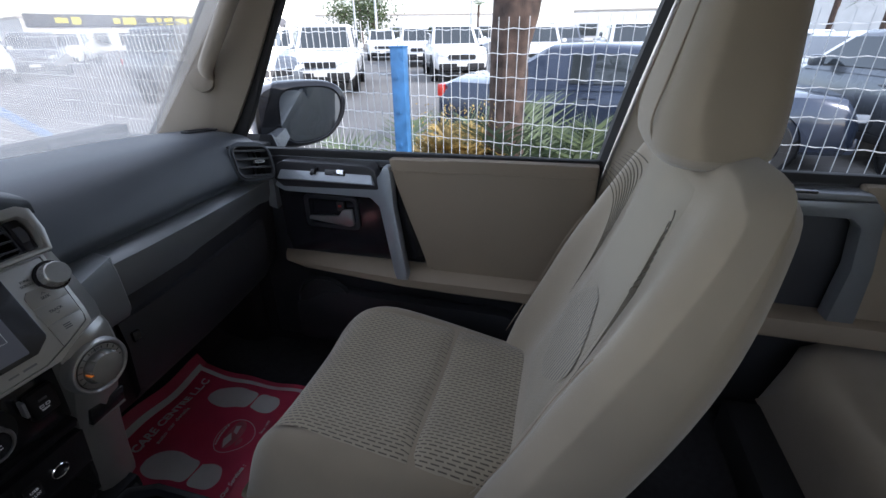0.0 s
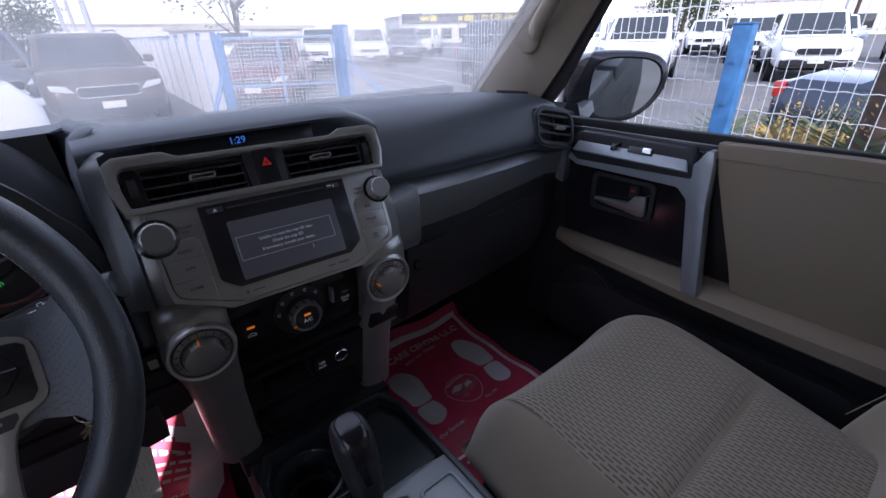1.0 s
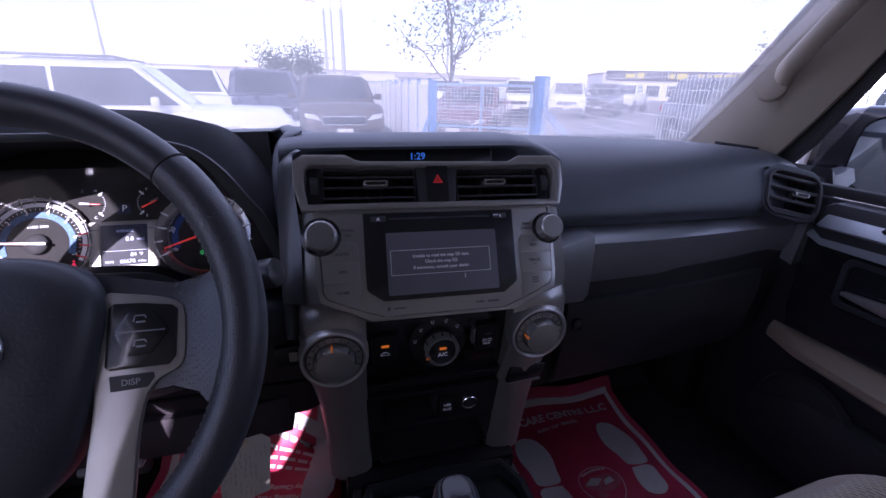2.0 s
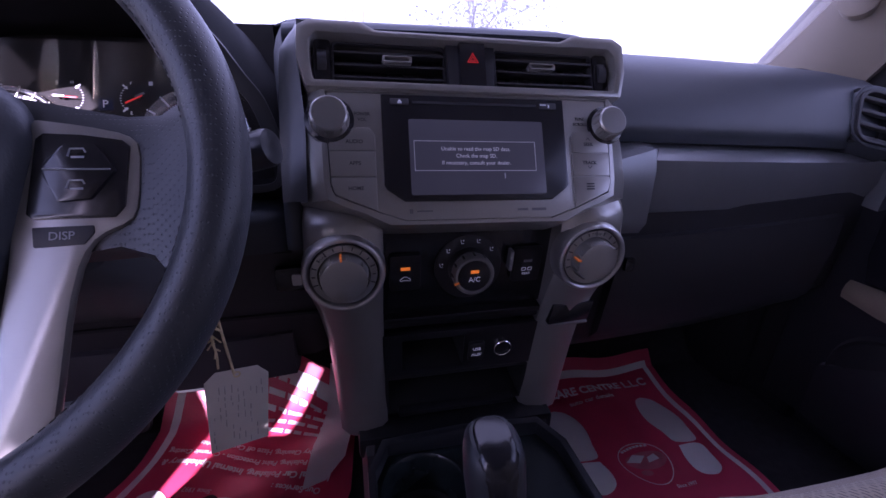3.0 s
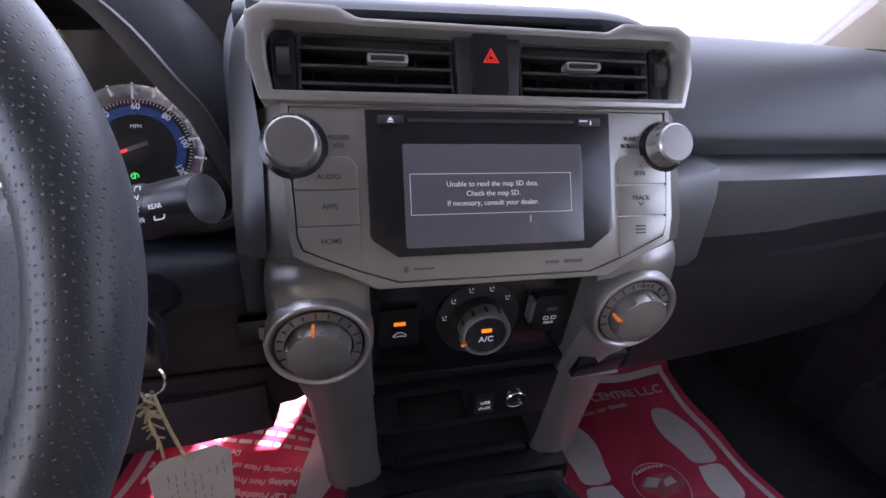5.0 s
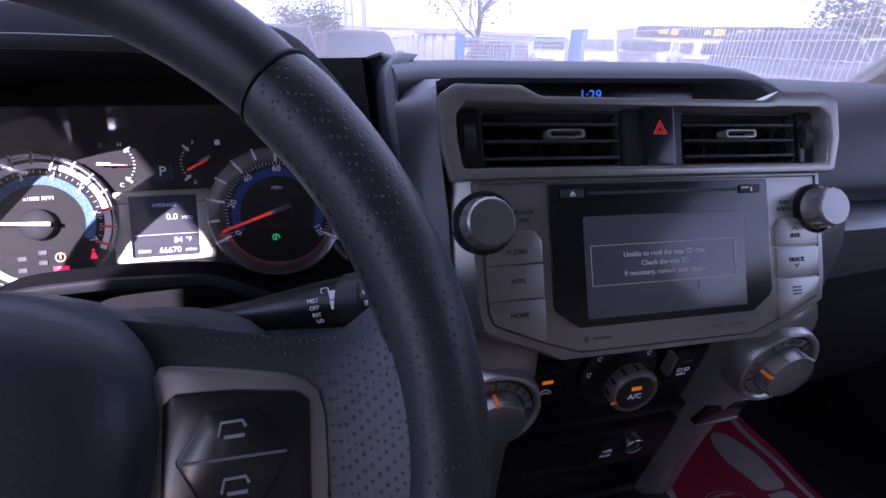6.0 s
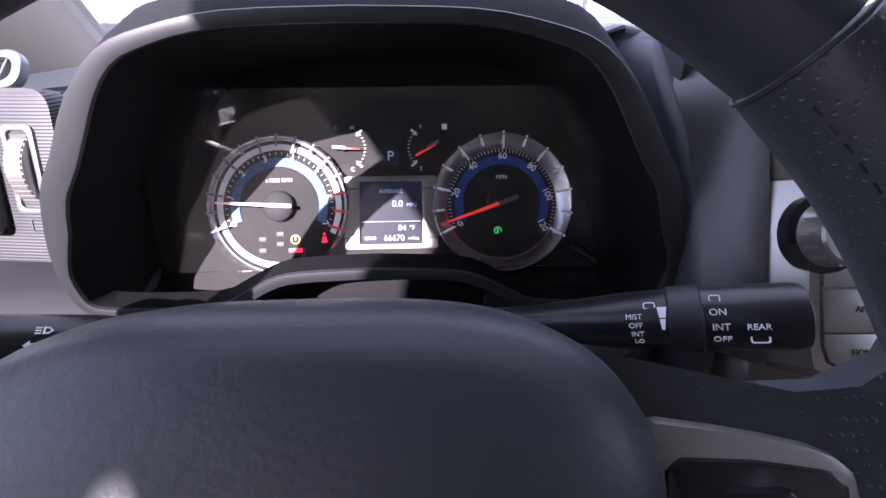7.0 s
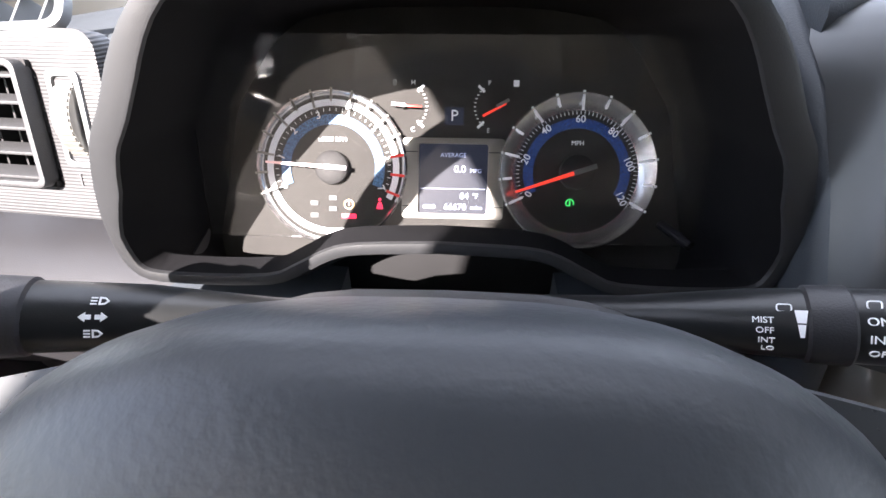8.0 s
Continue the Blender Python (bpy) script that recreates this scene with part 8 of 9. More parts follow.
part("brace", tube([(1.88, 8.45, 0.95), (1.45, 8.2, 0.15)], 0.035, 8), BLUE, pg, "sloping blue brace")
# white mesh and board fence running away from the gate
far = thing("board_fence", (2.1, 14, 0), "white sheeted boundary fence with blue grey posts", "fence")
part("boards", merge(*[box((1.93 + 0.022 * (y - 8.6), y + 0.6, 0.74), (0.03, 1.16, 1.42), 0.0) for y in [8.7 + 1.2 * k for k in range(12)]]), WALL, far, "white sheeting")
for k in range(12):
    y = 8.7 + 1.2 * k
    part("post", box((1.90 + 0.022 * (y - 8.6), y, 0.78), (0.07, 0.06, 1.56)), BLUE, far, "blue post")
wire_fence((1.84, 8.7), (2.15, 23.0), 0.1, 1.5, 0.12, 0.12, 0.004, "fence_panel", "white wire mesh in front of the sheeted fence", tips=0.0)


# ---- vehicles ----
def vehicle(name, label, category, L, W, H, paint, hood=0.92, belt=1.0, nose=0.75, base=0.34, ws0=0.95, ws1=0.30, rf=0.9, tail_slope=0.25, deck=None, wheel=0.36, glass_=None, pickup=False, rails=False):
    """A parked car: y runs forward from the middle. ws0, ws1: foot and head of the windscreen ahead of the middle; rf: roof's rear end behind it."""
    glass_ = glass_ or CGLASS
    t = thing(name, (0, 0, 0), label, category, "parked vehicles")
    hw = W / 2
    yf, yr = L / 2, -L / 2
    deck = deck if deck is not None else belt
    ax_f, ax_r = L * 0.305, -L * 0.29

    def sec(y, zt, k, zb=base):
        w = hw * k
        return [(-w * 0.90, y, zb), (-w * 0.985, y, zb + 0.10), (-w, y, lerp(zb, zt, 0.45)), (-w * 0.985, y, lerp(zb, zt, 0.78)), (-w * 0.93, y, zt - 0.03), (-w * 0.78, y, zt), (0, y, zt + 0.025),
                (w * 0.78, y, zt), (w * 0.93, y, zt - 0.03), (w * 0.985, y, lerp(zb, zt, 0.78)), (w, y, lerp(zb, zt, 0.45)), (w * 0.985, y, zb + 0.10), (w * 0.90, y, zb)]

    rear = [(yr, lerp(base, deck, 0.80), 0.90), (yr + 0.05, deck - 0.06, 0.95), (yr + 0.22, deck, 0.985)]
    mid_ = [(-L * 0.15, belt if not pickup else deck, 1.0), (0.0, belt, 1.0), (ws0 - 0.25, belt, 1.0), (ws0, belt - 0.02, 0.995)]
    fr_ = [(lerp(ws0, yf, 0.55), lerp(hood, belt, 0.35), 0.985), (yf - 0.22, hood, 0.95), (yf - 0.08, nose + 0.08, 0.90), (yf - 0.01, nose, 0.83), (yf, lerp(base, nose, 0.6), 0.80)]
    part("body", bevelled(loft([sec(*r) for r in rear + mid_ + fr_]), 0.0), paint, t, angle=50)
    # cabin
    yb = -rf - tail_slope if not pickup else -rf - 0.08
    foot, head = belt - 0.015, H
    cab = []
    for y, z, k in ((yb, foot, 0.93), (lerp(yb, -rf, 0.9), head - 0.05, 0.80), (-rf, head - 0.015, 0.79), (lerp(-rf, ws1, 0.5), head, 0.795), (ws1, head - 0.02, 0.78), (ws1 + 0.07, head - 0.055, 0.785), (ws0, foot, 0.90)):
        w = hw * k
        wb = hw * 0.955
        cab.append([(-wb, y, foot - 0.03), (-lerp(wb, w, 0.96), y, max(foot, z - 0.05)), (-w * 0.90, y, z), (0, y, z + 0.018 * (z > head - 0.045)), (w * 0.90, y, z), (lerp(wb, w, 0.96), y, max(foot, z - 0.05)), (wb, y, foot - 0.03)])
    part("cabin", loft(cab), paint, t, "painted roof and pillars", angle=40)
    # glazing: quads a little proud of the cabin
    def quad(nm, pts, out):
        o = Vector(out) * 0.009
        bm = loft([[Vector(p) + o for p in pts], [Vector(p) - o * 2 for p in pts]])
        part(nm, bm, glass_, t, "dark window glass")
    zt_, zb_ = head - 0.095, belt + 0.03

    def wy(z, a, b, za, zb2):
        return lerp(a, b, (z - za) / (zb2 - za))

    for sx in (-1, 1):
        X_ = lambda z: sx * hw * lerp(0.955, 0.80, (z - foot) / (head - foot))
        yfz = lambda z: wy(z, ws0, ws1 + 0.05, foot, head - 0.05) - 0.10
        yrz = lambda z: wy(z, yb, -rf, foot, head - 0.03) + 0.12
        b1 = lerp(-rf, ws1, 0.5)
        cols = [(lambda z: yfz(z), lambda z: b1 + 0.03)]
        if not pickup or rf > 0.7:
            cols += [(lambda z: b1 - 0.03, lambda z: max(yrz(z), -rf + 0.28) if not pickup else yrz(z))]
        if not pickup and tail_slope < 0.5:
            cols += [(lambda z: -rf + 0.20, lambda z: yrz(z))]
        for fa, fb in cols:
            quad("side_window", [(X_(zb_), fa(zb_), zb_), (X_(zb_), fb(zb_), zb_), (X_(zt_), fb(zt_), zt_), (X_(zt_), fa(zt_), zt_)], (sx, 0, 0.15))
        part("mirror", box((sx * (hw + 0.08), ws0 - 0.42, belt + 0.08), (0.18, 0.10, 0.14), 0.04), paint, t, "door mirror")
        for ya in (ax_f, ax_r):
            tw = lathe([(wheel * 0.62, -0.11), (wheel * 0.95, -0.11), (wheel, -0.08), (wheel, 0.08), (wheel * 0.95, 0.11), (wheel * 0.62, 0.11)], plane_at((sx * (hw - 0.10), ya, wheel), (0, -sx, 0), (0, 0, 1)), 28)
            wl = part("tyre", tw, TYRE, t, "black tyre")
            part("arch", lathe([(wheel + 0.06, -0.02), (wheel + 0.06, 0.018), (wheel * 0.5, 0.018)], plane_at((sx * (hw - 0.012), ya, wheel + 0.01), (0, -sx, 0), (0, 0, 1)), 28), BLACK, t, "dark wheel arch")
            spk = [box((0, wheel * 0.34, 0.085), (0.06, wheel * 0.6, 0.02), 0.004, at(plane_at((sx * (hw - 0.09), ya, wheel), (0, -sx, 0), (0, 0, 1)), 0, 0, 0.02, 72 * q)) for q in range(5)]
            part("rim", merge(lathe([(wheel * 0.64, 0.10), (wheel * 0.58, 0.11), (wheel * 0.56, 0.06), (0, 0.05)], plane_at((sx * (hw - 0.09), ya, wheel), (0, -sx, 0), (0, 0, 1)), 24), *spk), RIM, wl, "alloy rim")
        part("headlamp", prism([(sx * hw * 0.50, nose - 0.10), (sx * hw * 0.84, nose - 0.04), (sx * hw * 0.86, nose + 0.05), (sx * hw * 0.62, nose + 0.02)][::sx], 0.16, plane_at((0, yf - 0.13, 0), (-1, 0, 0), (0, 0, 1)) @ Matrix.Diagonal((-1, 1, 1, 1)), 0.012), LAMPW, t, "clear headlamp")
        part("tail_lamp", box((sx * hw * 0.80, yr + 0.045, deck - 0.14), (hw * 0.28, 0.10, 0.16), 0.02), LAMPR, t, "red tail lamp")
        part("door_handle", box((sx * (hw - 0.004), lerp(-rf, ws1, 0.55) - 0.05, belt - 0.13), (0.03, 0.16, 0.025), 0.008), paint, t)
        part("sill", box((sx * (hw - 0.03), 0, base + 0.02), (0.08, L * 0.42, 0.10), 0.02), BLACK, t, "dark sill")
        if rails:
            part("roof_rail", tube([(sx * hw * 0.66, ws1 - 0.05, head + 0.02), (sx * hw * 0.66, ws1 - 0.2, head + 0.05), (sx * hw * 0.66, -rf + 0.25, head + 0.05), (sx * hw * 0.66, -rf + 0.1, head + 0.015)], 0.018, 8), SILVERD, t, "silver roof rail")
    wx = lambda z, k: hw * lerp(0.90, 0.785, (z - foot) / (head - foot)) * k
    z0, z1 = foot + 0.05, head - 0.085
    yy = lambda z: wy(z, ws0, ws1 + 0.07, foot, head - 0.055)
    quad("windscreen", [(-wx(z0, 0.88), yy(z0), z0), (wx(z0, 0.88), yy(z0), z0), (wx(z1, 0.86), yy(z1), z1), (-wx(z1, 0.86), yy(z1), z1)], (0, 0.75, 0.65))
    yk = lambda z: wy(z, yb, lerp(yb, -rf, 0.9), foot, head - 0.05)
    z0, z1 = foot + 0.08, head - 0.12
    quad("rear_window", [(-wx(z0, 0.85), yk(z0), z0), (wx(z0, 0.85), yk(z0), z0), (wx(z1, 0.84), yk(z1), z1), (-wx(z1, 0.84), yk(z1), z1)], (0, -0.9, 0.4))
    gr = part("grille", prism(rrect(hw * 0.95, 0.16, 0.04, 4, 0, nose - 0.10), 0.06, plane_at((0, yf - 0.045, 0), (1, 0, 0), (0, 0, 1)) @ pose(0, 0, 0, 0, 180, 0), 0.01), BLACK, t, "black grille")
    part("grille_rim", ring_prism(rrect(hw * 0.99, 0.185, 0.05, 4, 0, nose - 0.10), rrect(hw * 0.93, 0.145, 0.04, 4, 0, nose - 0.10), 0.07, plane_at((0, yf - 0.045, 0), (1, 0, 0), (0, 0, 1)) @ pose(0, 0, 0, 0, 180, 0), 0.006), CHROME, gr, "chrome grille rim")
    part("front_bumper", box((0, yf - 0.04, base + 0.10), (W * 0.82, 0.16, 0.20), 0.05), BLACK if H > 1.6 else paint, t, "front bumper")
    part("rear_bumper", box((0, yr + 0.05, base + 0.12), (W * 0.90, 0.16, 0.22), 0.05), BLACK if H > 1.6 else paint, t, "rear bumper")
    part("number_plate", box((0, yf + 0.045, base + 0.16), (0.34, 0.012, 0.11), 0.003), WALL, t, "plain white number plate")
    part("underbody", box((0, 0, base - 0.02), (W * 0.72, L * 0.82, 0.16), 0.03), BLACK, t)
    if pickup:
        part("load_bed", merge(box((-hw * 0.93, (yr + yb) / 2, deck + 0.03), (0.06, yb - yr - 0.1, 0.08), 0.01), box((hw * 0.93, (yr + yb) / 2, deck + 0.03), (0.06, yb - yr - 0.1, 0.08), 0.01)), paint, t, "pickup load bed sides")
    return t


def park(ob, x, y, heading):
    """heading: degrees that the nose turns anticlockwise from +y."""
    ob.matrix_basis = pose(x, y, 0, 0, 0, heading)
    return ob


SEDAN = dict(L=4.75, W=1.82, H=1.45, hood=0.88, belt=0.96, nose=0.66, base=0.26, ws0=0.85, ws1=0.10, rf=0.95, tail_slope=0.75, deck=1.02, wheel=0.33)
SUVD = dict(L=4.7, W=1.90, H=1.76, hood=1.08, belt=1.13, nose=0.86, base=0.36, ws0=0.95, ws1=0.35, rf=1.75, tail_slope=0.30, deck=1.10, wheel=0.38, rails=True)
CROSS = dict(L=4.5, W=1.86, H=1.62, hood=1.02, belt=1.06, nose=0.80, base=0.33, ws0=0.95, ws1=0.28, rf=1.55, tail_slope=0.42, deck=1.04, wheel=0.36, rails=True)
PICK = dict(L=5.2, W=1.86, H=1.80, hood=1.10, belt=1.14, nose=0.90, base=0.42, ws0=1.05, ws1=0.45, rf=0.85, tail_slope=0.1, deck=1.08, wheel=0.39, pickup=True)

sedan = park(vehicle("sedan", "dark blue saloon car parked behind the wire fence", "car", paint=CBLUE, **{**SEDAN, "H": 1.38, "belt": 0.93, "deck": 0.98}), 6.4, -0.75, 176)
park(vehicle("crossover", "dusty brown crossover with a chrome rimmed grille facing the camera", "car", paint=CBROWN, **CROSS), 0.20, 12.0, 183)
wsuv = park(vehicle("estate_car", "glossy white sport utility car seen from its side", "car", paint=CWHITE, **{**CROSS, "L": 4.8, "H": 1.66}), -3.0, 8.15, -82)
wp = park(vehicle("pickup", "white double cab pickup parked in a row", "pickup", paint=CWHITE, **PICK), 13.2, 7.3, 112)
ws_ = park(vehicle("sport_utility", "white sport utility car parked in a row", "car", paint=CWHITE, **SUVD), 15.2, 10.6, 112)
gs = park(vehicle("sport_utility", "grey sport utility car parked in a row", "car", paint=CGREY, **SUVD), 9.5, 8.6, 165)
park(vehicle("hatchback", "silver hatchback with red tail lamps parked close by", "car", paint=CGREY, **{**CROSS, "L": 4.2, "H": 1.52, "rails": False}), 6.9, -4.3, -80)
park(vehicle("sedan", "dusty dark red car parked behind the gate", "car", paint=CRED, **SEDAN), 4.1, 12.6, 150)
for src, x, y, h in ((wp, 18.0, 13.5, 112), (ws_, 19.6, 16.6, 112), (wp, 17.3, 4.4, 112), (ws_, 19.4, 1.4, 100), (wp, 18.2, -2.0, 95), (ws_, 17.0, -4.8, 95), (wp, 24.0, 8.0, 112), (ws_, 26.0, 2.8, 100), (wp, 24.5, -2.2, 95), (ws_, 24, -6, 95),
                     (ws_, -3.6, 13.6, 200), (gs, -1.7, 14.0, 190), (ws_, -6.8, 13.2, 195), (wsuv, -2.0, 19.0, 185), (ws_, 0.6, 19.5, 180), (gs, -8.5, 18.5, 190), (wsuv, -11.0, 16.5, 190),
                     (wp, 9.5, 21.0, 150), (ws_, 12.6, 22.0, 150), (gs, 15.5, 23.0, 140), (ws_, 6.5, 24.0, 160), (wp, 20.0, 27.0, 130), (ws_, 25.0, 24.0, 120), (gs, 22.5, 20.5, 120), (wp, 27.5, 17.5, 115), (ws_, 29, 12, 112), (wp, 30, 6.5, 112), (gs, 30, 0.5, 100), (ws_, 30.5, -4.5, 95)):
    copy_thing(src, pose(x, y, 0, 0, 0, h))
white_s = park(vehicle("sedan", "white saloon car parked in a row", "car", paint=CWHITE, **SEDAN), 11.5, -8.6, 100)
for x, y, h in ((11.2, -5.2, 8), (17.5, -6.9, 95), (18.5, -11.0, 95), (25.0, -10.5, 95)):
    copy_thing(white_s, pose(x, y, 0, 0, 0, h))
silv = park(vehicle("sedan", "silver saloon car parked in a row", "car", paint=CSILV, **SEDAN), 14.8, -11.6, 95)
copy_thing(silv, pose(21.5, -13.5, 0, 0, 0, 95))


# ---- trees and plants ----
def leaf_cloud(centre_pts, count, size, seed, droop=0.3):
    rnd = random.Random(seed)
    verts, faces = [], []
    for _ in range(count):
        c = Vector(rnd.choice(centre_pts)) + Vector((rnd.gauss(0, 1), rnd.gauss(0, 1), rnd.gauss(0, 1))) * size * 2.6
        d = Vector((rnd.gauss(0, 1), rnd.gauss(0, 1), rnd.gauss(-droop, 0.7))).normalized()
        s = d.orthogonal().normalized()
        s.rotate(Matrix.Rotation(rnd.uniform(0, 6.28), 3, d))
        ln = size * rnd.uniform(0.7, 1.4)
        i = len(verts)
        verts += [c, c + d * ln * 0.5 + s * ln * 0.22, c + d * ln, c + d * ln * 0.5 - s * ln * 0.22]
        faces.append((i, i + 1, i + 2, i + 3))
    bm = bmesh.new()
    vs = [bm.verts.new(v) for v in verts]
    for f in faces:
        bm.faces.new([vs[k] for k in f])
    return bm


def limb(a, b, r0, r1, rnd, n=6, wob=0.05):
    pts = []
    for k in range(n + 1):
        f = k / n
        pts.append(Vector(a).lerp(Vector(b), f) + Vector((rnd.gauss(0, wob), rnd.gauss(0, wob), 0)) * math.sin(f * math.pi))
    return tube(pts, [lerp(r0, r1, k / n) for k in range(n + 1)], 8), pts


def small_tree(x, y, h, name, label, seed, leaves=420, spread=0.9, leaf=0.09, trunk=0.05, mat_=None):
    rnd = random.Random(seed)
    t = thing(name, (x, y, 0), label, "tree")
    bm, pts = limb((x, y, 0), (x + rnd.gauss(0, 0.1), y, h * 0.62), trunk, trunk * 0.55, rnd)
    part("trunk", bm, BARK, t, "thin brown trunk")
    ends, limbs = [], []
    for k in range(12):
        s = pts[rnd.randint(3, 6)]
        a = rnd.uniform(0, 6.28)
        e = s + Vector((math.cos(a) * spread * rnd.uniform(0.4, 1), math.sin(a) * spread * rnd.uniform(0.4, 1), h * rnd.uniform(0.15, 0.42)))
        b, q = limb(s, e, trunk * 0.4, trunk * 0.10, rnd, 5, 0.04)
        limbs.append(b)
        ends += q[2:]
        for j in range(3):
            s2 = q[rnd.randint(2, 5)]
            e2 = s2 + Vector((rnd.gauss(0, 0.3), rnd.gauss(0, 0.3), rnd.uniform(0.0, 0.35))) * spread
            b2, q2 = limb(s2, e2, trunk * 0.18, trunk * 0.05, rnd, 3, 0.02)
            limbs.append(b2)
            ends += q2[1:]
    part("limbs", merge(*limbs), BARK, t, "thin bare limbs")
    part("crown", leaf_cloud(ends, leaves, leaf, seed + 1), mat_ or LEAF, t, "sparse green leaves")
    return t


small_tree(2.95, 11.0, 4.7, "young_tree", "young sparse tree with thin limbs behind the gate", 3, leaves=1500, spread=1.5, leaf=0.095)
for i, (x, y, h) in enumerate(((-1.6, 55, 4.6), (-4.5, 58, 4.0), (46, 20, 5.0), (60, 30, 5.5), (34, 26, 4.4))):
    small_tree(x, y, h, "round_tree", "dense dark green tree far across the yard", 20 + i, leaves=1600, spread=1.7, leaf=0.34, trunk=0.15)

# big trunk beside the fence
tr = thing("big_tree", (2.72, 0.36, 0), "thick rough brown tree trunk beside the fence", "tree")
rnd = random.Random(11)
path = [(2.74, 0.40, -0.05), (2.73, 0.385, 0.5), (2.70, 0.37, 1.0), (2.70, 0.36, 1.35), (2.70, 0.345, 1.65), (2.74, 0.31, 2.0), (2.82, 0.25, 2.5), (2.9, 0.2, 3.0)]
rr = [0.20, 0.15, 0.115, 0.110, 0.135, 0.165, 0.15, 0.13]
line = smooth_line(path, 8)
rad = [lerp(rr[min(int(i / 8), 6)], rr[min(int(i / 8) + 1, 7)], (i % 8) / 8) for i in range(len(line))]
bm = tube(line, rad, 40)
for v in bm.verts:
    n_ = noise.noise(Vector((v.co.x * 14, v.co.y * 14, v.co.z * 4))) * 0.016 + noise.noise(v.co * 38) * 0.007
    c = Vector((2.71, 0.35, v.co.z))
    v.co += (v.co - c).normalized() * n_
part("trunk", bm, BARK, tr, "rough brown bark")
ends = []
lm = []
for k in range(8):
    a = k * 0.8
    b, q = limb((2.88, 0.2, 2.8), (2.88 + math.cos(a) * 1.6, 0.2 + math.sin(a) * 1.8, 3.4 + 0.3 * math.sin(k)), 0.05, 0.012, rnd, 6, 0.08)
    lm.append(b)
    ends += q[2:]
part("limbs", merge(*lm), BARK, tr, "spreading limbs")
part("crown", leaf_cloud(ends, 1300, 0.10, 9), LEAF, tr, "green leaf crown")


def frond(base, tip_dir, length, rnd, sag=0.35):
    """One palm leaf: a curved rib with narrow leaflets."""
    verts, faces = [], []
    d = Vector(tip_dir).normalized()
    pts = [Vector(base) + d * length * f + Vector((0, 0, -sag * length * f * f)) for f in [k / 12 for k in range(13)]]
    side = d.cross(Vector((0, 0, 1))).normalized()
    bms = [tube(pts, [0.012 * (1 - 0.8 * k / 12) for k in range(13)], 5)]
    bm = bmesh.new()
    for k in range(2, 13):
        for s in (-1, 1):
            for o in (0.0, 0.5):
                p = pts[k] if o == 0 else (pts[k] + pts[k - 1]) / 2
                ln = length * 0.30 * math.sin(0.25 + 2.6 * k / 13)
                e = p + (side * s * 0.8 + d * 0.55 + Vector((0, 0, rnd.uniform(-0.25, 0.1)))).normalized() * ln
                w = d * 0.012
                bm.faces.new([bm.verts.new(q) for q in (p - w, p + w, e)])
    bms.append(bm)
    return merge(*bms)


def palm_bush(x, y, n, length, name, label, seed, mat_, z=0.05, up=0.9):
    rnd = random.Random(seed)
    t = thing(name, (x, y, 0), label, "plant")
    for k in range(n):
        a = 6.28 * k / n + rnd.uniform(-0.3, 0.3)
        part("frond", frond((x, y, z), (math.cos(a), math.sin(a), up * rnd.uniform(0.6, 1.6)), length * rnd.uniform(0.75, 1.1), rnd), mat_, t, "narrow leaved frond")
    return t


palm_bush(2.85, 0.10, 16, 1.55, "palm_shrub", "low green palm shrub behind the fence", 31, PALM, up=2.6)
palm_bush(2.15, -2.6, 10, 1.2, "palm_shrub", "low green palm shrub behind the fence", 35, PALM, up=1.4)
palm_bush(1.85, -4.0, 10, 1.3, "palm_shrub", "low green palm shrub behind the fence", 36, PALM, up=1.4)
palm_bush(3.0, 1.15, 12, 1.4, "palm_shrub", "low grey green palm shrub by the post", 32, PALM, up=1.6)
palm_bush(2.68, 0.68, 26, 0.55, "dry_shrub", "dry yellow shrub behind the fence", 33, DRYL, z=0.62, up=1.5)
palm_bush(2.66, 0.52, 20, 0.46, "dry_shrub", "dry yellow shrub behind the fence", 34, DRYL, z=0.60, up=1.3)
dsh = thing("dry_shrub", (2.6, 0.62, 0), "clump of dry yellow leaves at the foot of the fence", "plant")
part("leaves", leaf_cloud([(2.62, 0.60 + 0.07 * k, 0.95 + 0.06 * (k % 3)) for k in range(-2, 5)] + [(2.6, 0.7, 0.7)], 420, 0.021, 44), DRYL, dsh, "curled yellow leaves")
part("stems", merge(*[tube([(2.62, 0.65, 0), (2.6 + 0.03 * k, 0.5 + 0.08 * k, 1.0)], 0.008, 5) for k in range(4)]), DRYL, dsh)


def tall_palm(x, y, h, seed):
    rnd = random.Random(seed)
    t = thing("palm_tree", (x, y, 0), "tall date palm far across the yard", "tree", "far palms")
    part("trunk", tube([(x, y, 0), (x + 0.1, y, h * 0.5), (x + 0.15, y, h)], [0.22, 0.18, 0.16], 10), BARK, t)
    bms = []
    for k in range(22):
        a = 6.28 * k / 22 + rnd.uniform(-0.2, 0.2)
        bms.append(frond((x + 0.15, y, h), (math.cos(a), math.sin(a), rnd.uniform(-0.2, 1.2)), rnd.uniform(1.5, 2.2), rnd, 0.45))
    part("crown", merge(*bms), PALM, t, "drooping palm crown")


for i, (x, y, h) in enumerate(((34, 3.2, 4.2), (33, -14.5, 3.4), (30, -15.6, 3.3), (52, 24, 4.5), (50, 21.5, 4.2), (62, 12, 4.6))):
    tall_palm(x, y, h, 60 + i)

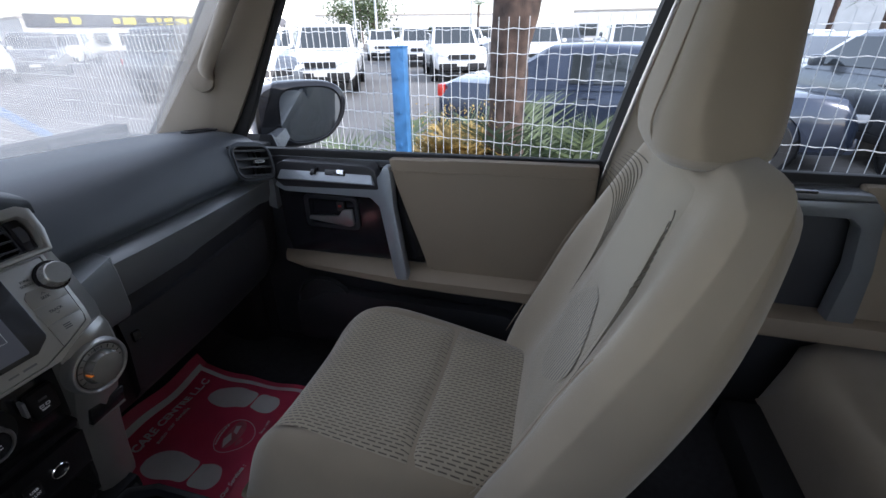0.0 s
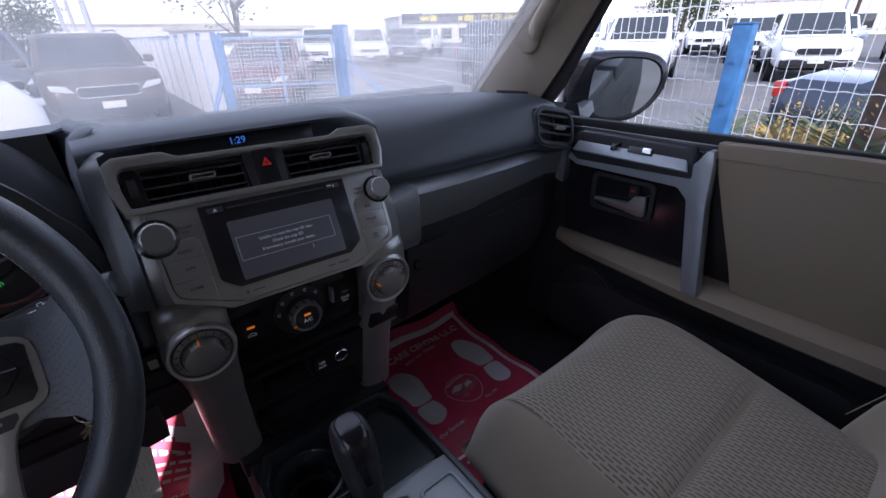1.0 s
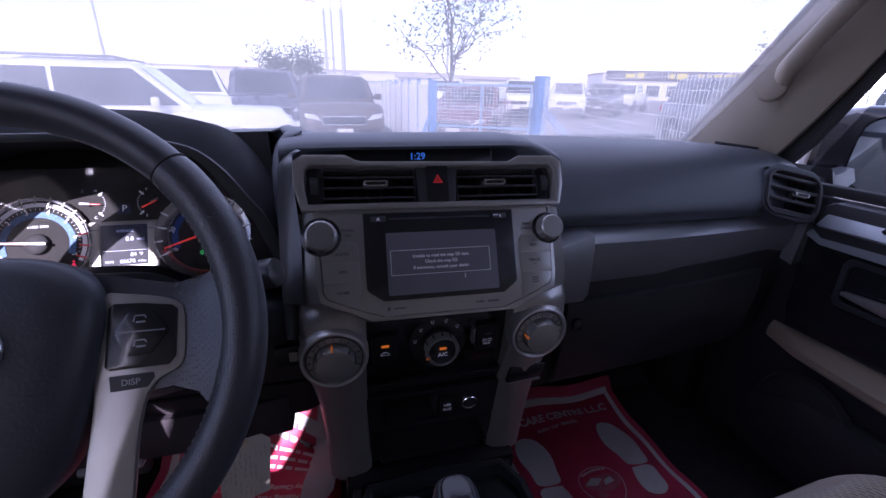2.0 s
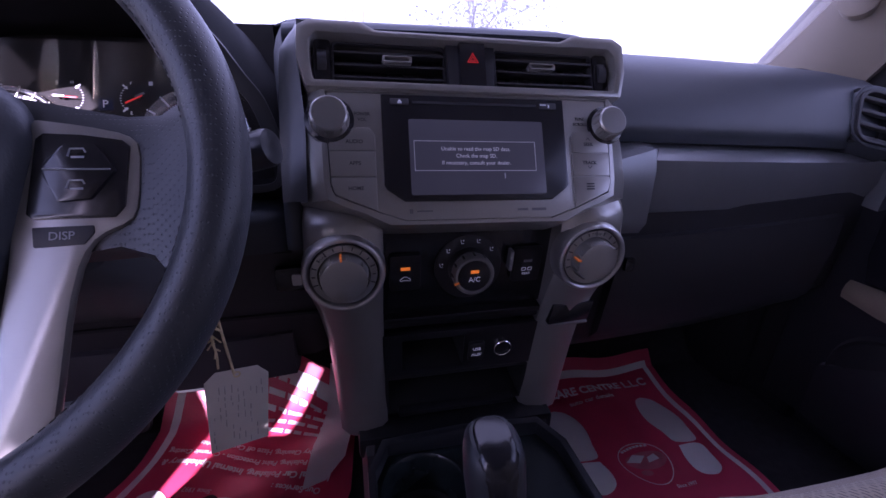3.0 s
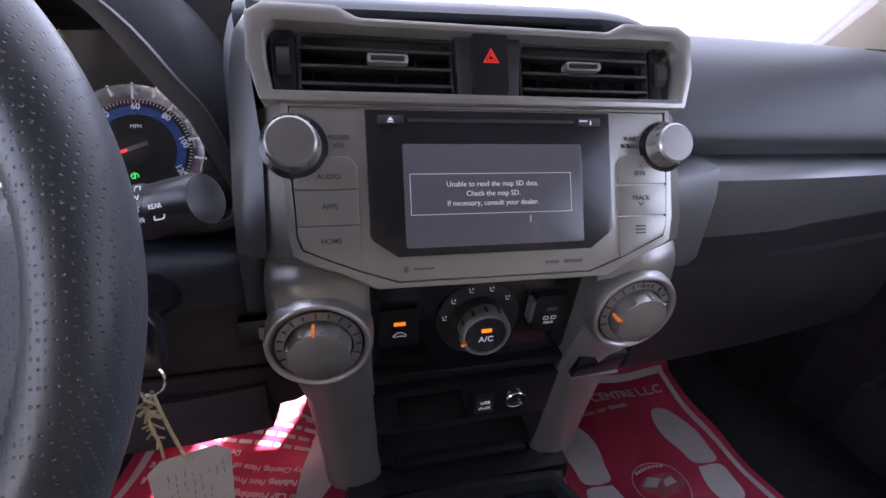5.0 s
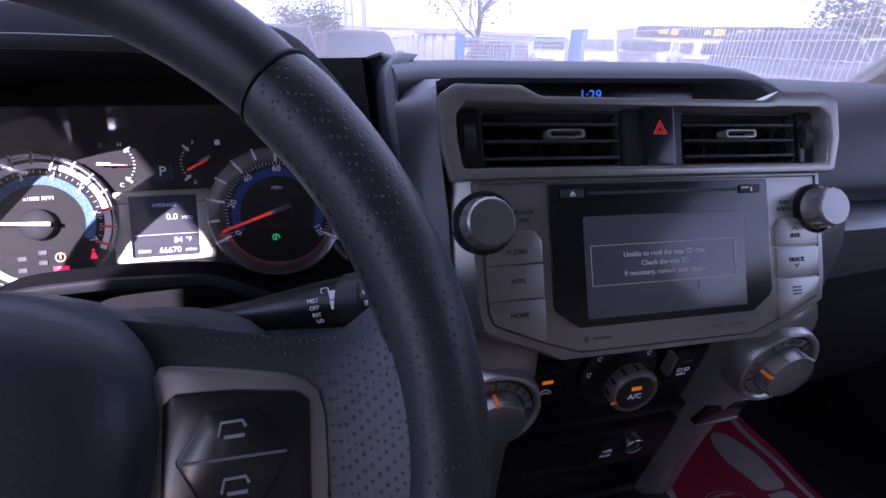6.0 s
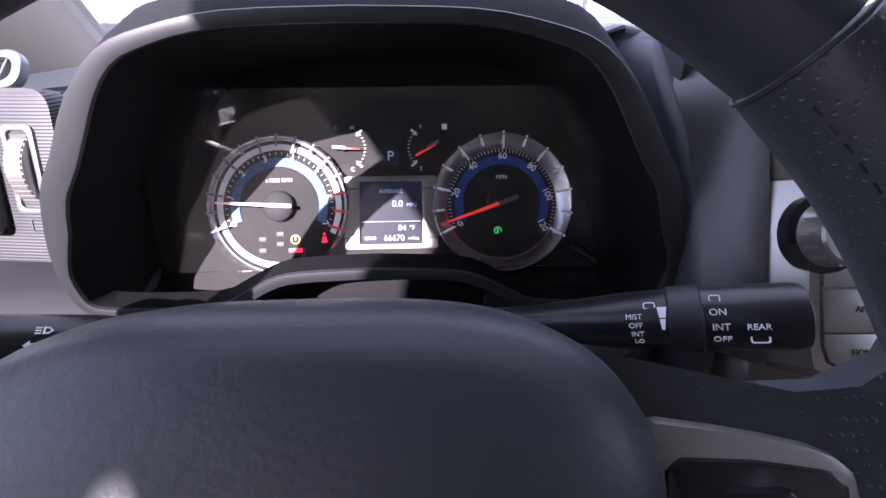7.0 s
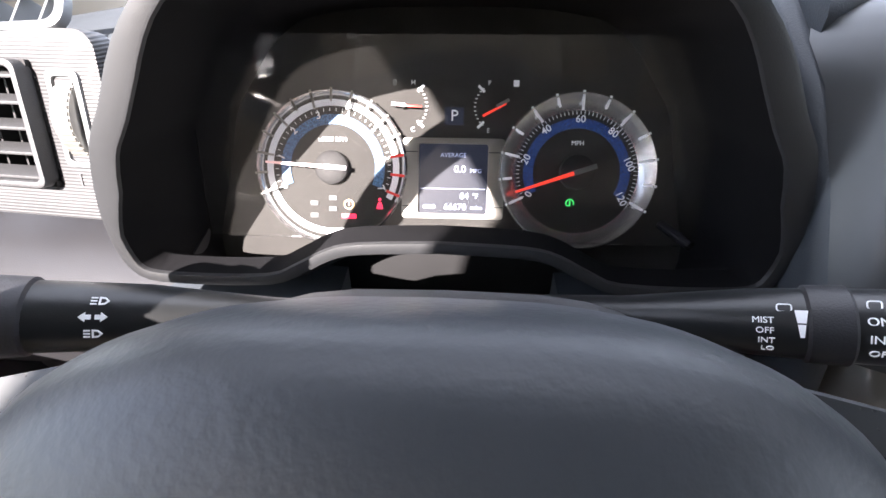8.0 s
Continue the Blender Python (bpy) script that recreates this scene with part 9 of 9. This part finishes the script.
# ---- lamp posts and buildings ----
def lamp_post(x, y, h, arm, label="tall pale steel lamp post"):
    t = thing("lamp_post", (x, y, 0), label, "lamp post", "lamp posts")
    part("pole", tube([(x, y, 0), (x, y, h * 0.5), (x, y, h)], [0.10, 0.08, 0.05], 10), STEEL, t)
    part("arm", tube([(x, y, h), (x + arm, y, h + 0.15)], 0.035, 8), STEEL, t)
    part("lamp_head", box((x + arm * 1.15, y, h + 0.16), (0.5, 0.2, 0.09), 0.03), STEEL, t)
    part("base_plate", box((x, y, 0.05), (0.4, 0.4, 0.1), 0.01), STEEL, t)


for x, y, h, a in ((0.75, 17.5, 4.3, -0.5), (0.3, 26, 5.2, -0.6), (-11.5, 30, 5.5, 0.6), (9.2, 34, 9.0, 0.7), (0.9, 34, 8.0, -0.6), (33, 14, 9.5, 0.7), (40, 19, 9.0, 0.7), (48, 33, 8.5, 0.7), (36, 7.5, 8.0, -0.7)):
    lamp_post(x, y, h, a)


def low_building(name, p0, p1, h, depth, label, bays, sign=None):
    p0, p1 = Vector((*p0, 0)), Vector((*p1, 0))
    ln = (p1 - p0).length
    m = plane_at(p0, (p1 - p0), (0, 0, 1))
    t = thing(name, (p0 + p1) / 2, label, "building")
    part("wall", box((ln / 2, h / 2, -depth / 2), (ln, h, depth), 0.0, m), WALL, t, "pale rendered wall")
    part("roof", box((ln / 2, h + 0.12, -depth / 2), (ln + 0.4, 0.24, depth + 0.4), 0.02, m), HOUSE, t, "flat roof edge")
    for k in range(bays):
        x = ln * (k + 0.5) / bays
        w = part("window", box((x, h * 0.36, 0.02), (ln / bays * 0.62, h * 0.42, 0.08), 0.01, m), CGLASS, t, "dark shop window")
        part("frame", ring_prism(rrect(ln / bays * 0.66, h * 0.46, 0.02, 2, x, h * 0.36), rrect(ln / bays * 0.60, h * 0.40, 0.02, 2, x, h * 0.36), 0.10, m), STEEL, w)
    if sign:
        z0, z1, base_mat, mark = sign
        sb_ = part("sign_band", box((ln / 2, (z0 + z1) / 2, 0.15), (ln * 0.98, z1 - z0, 0.25), 0.02, m), base_mat, t, "long sign band")
        rnd = random.Random(bays)
        x = ln * 0.05
        while x < ln * 0.95:
            w = rnd.uniform(0.6, 1.6)
            if rnd.random() < 0.55:
                part("sign_shape", box((x + w / 2, (z0 + z1) / 2, 0.29), (w, (z1 - z0) * rnd.uniform(0.4, 0.62), 0.03), 0.005, m), mark, sb_)
            x += w + 0.35
    return t


low_building("showroom", (41, 61.2), (74, 48), 3.6, 12, "long white showroom with a dark sign band and yellow shapes", 12, (2.7, 4.1, BAND, YEL))
low_building("showroom", (70, 40), (84, 6), 4.2, 12, "long pale showroom across the yard", 10)
low_building("workshop", (-40, 70), (22, 76), 3.2, 10, "low pale workshop row behind parked cars", 14)
low_building("shop", (46, -24.5), (50, -31), 6.0, 8, "white shop with a pale blue sign panel", 3, (4.6, 5.9, SIGNB, WALL))
low_building("workshop", (86, 0), (86, -60), 4.5, 10, "low pale workshop row across the yard", 12)
low_building("kiosk", (6, 30), (14, 32), 1.9, 3, "low white cabin behind parked cars", 3)
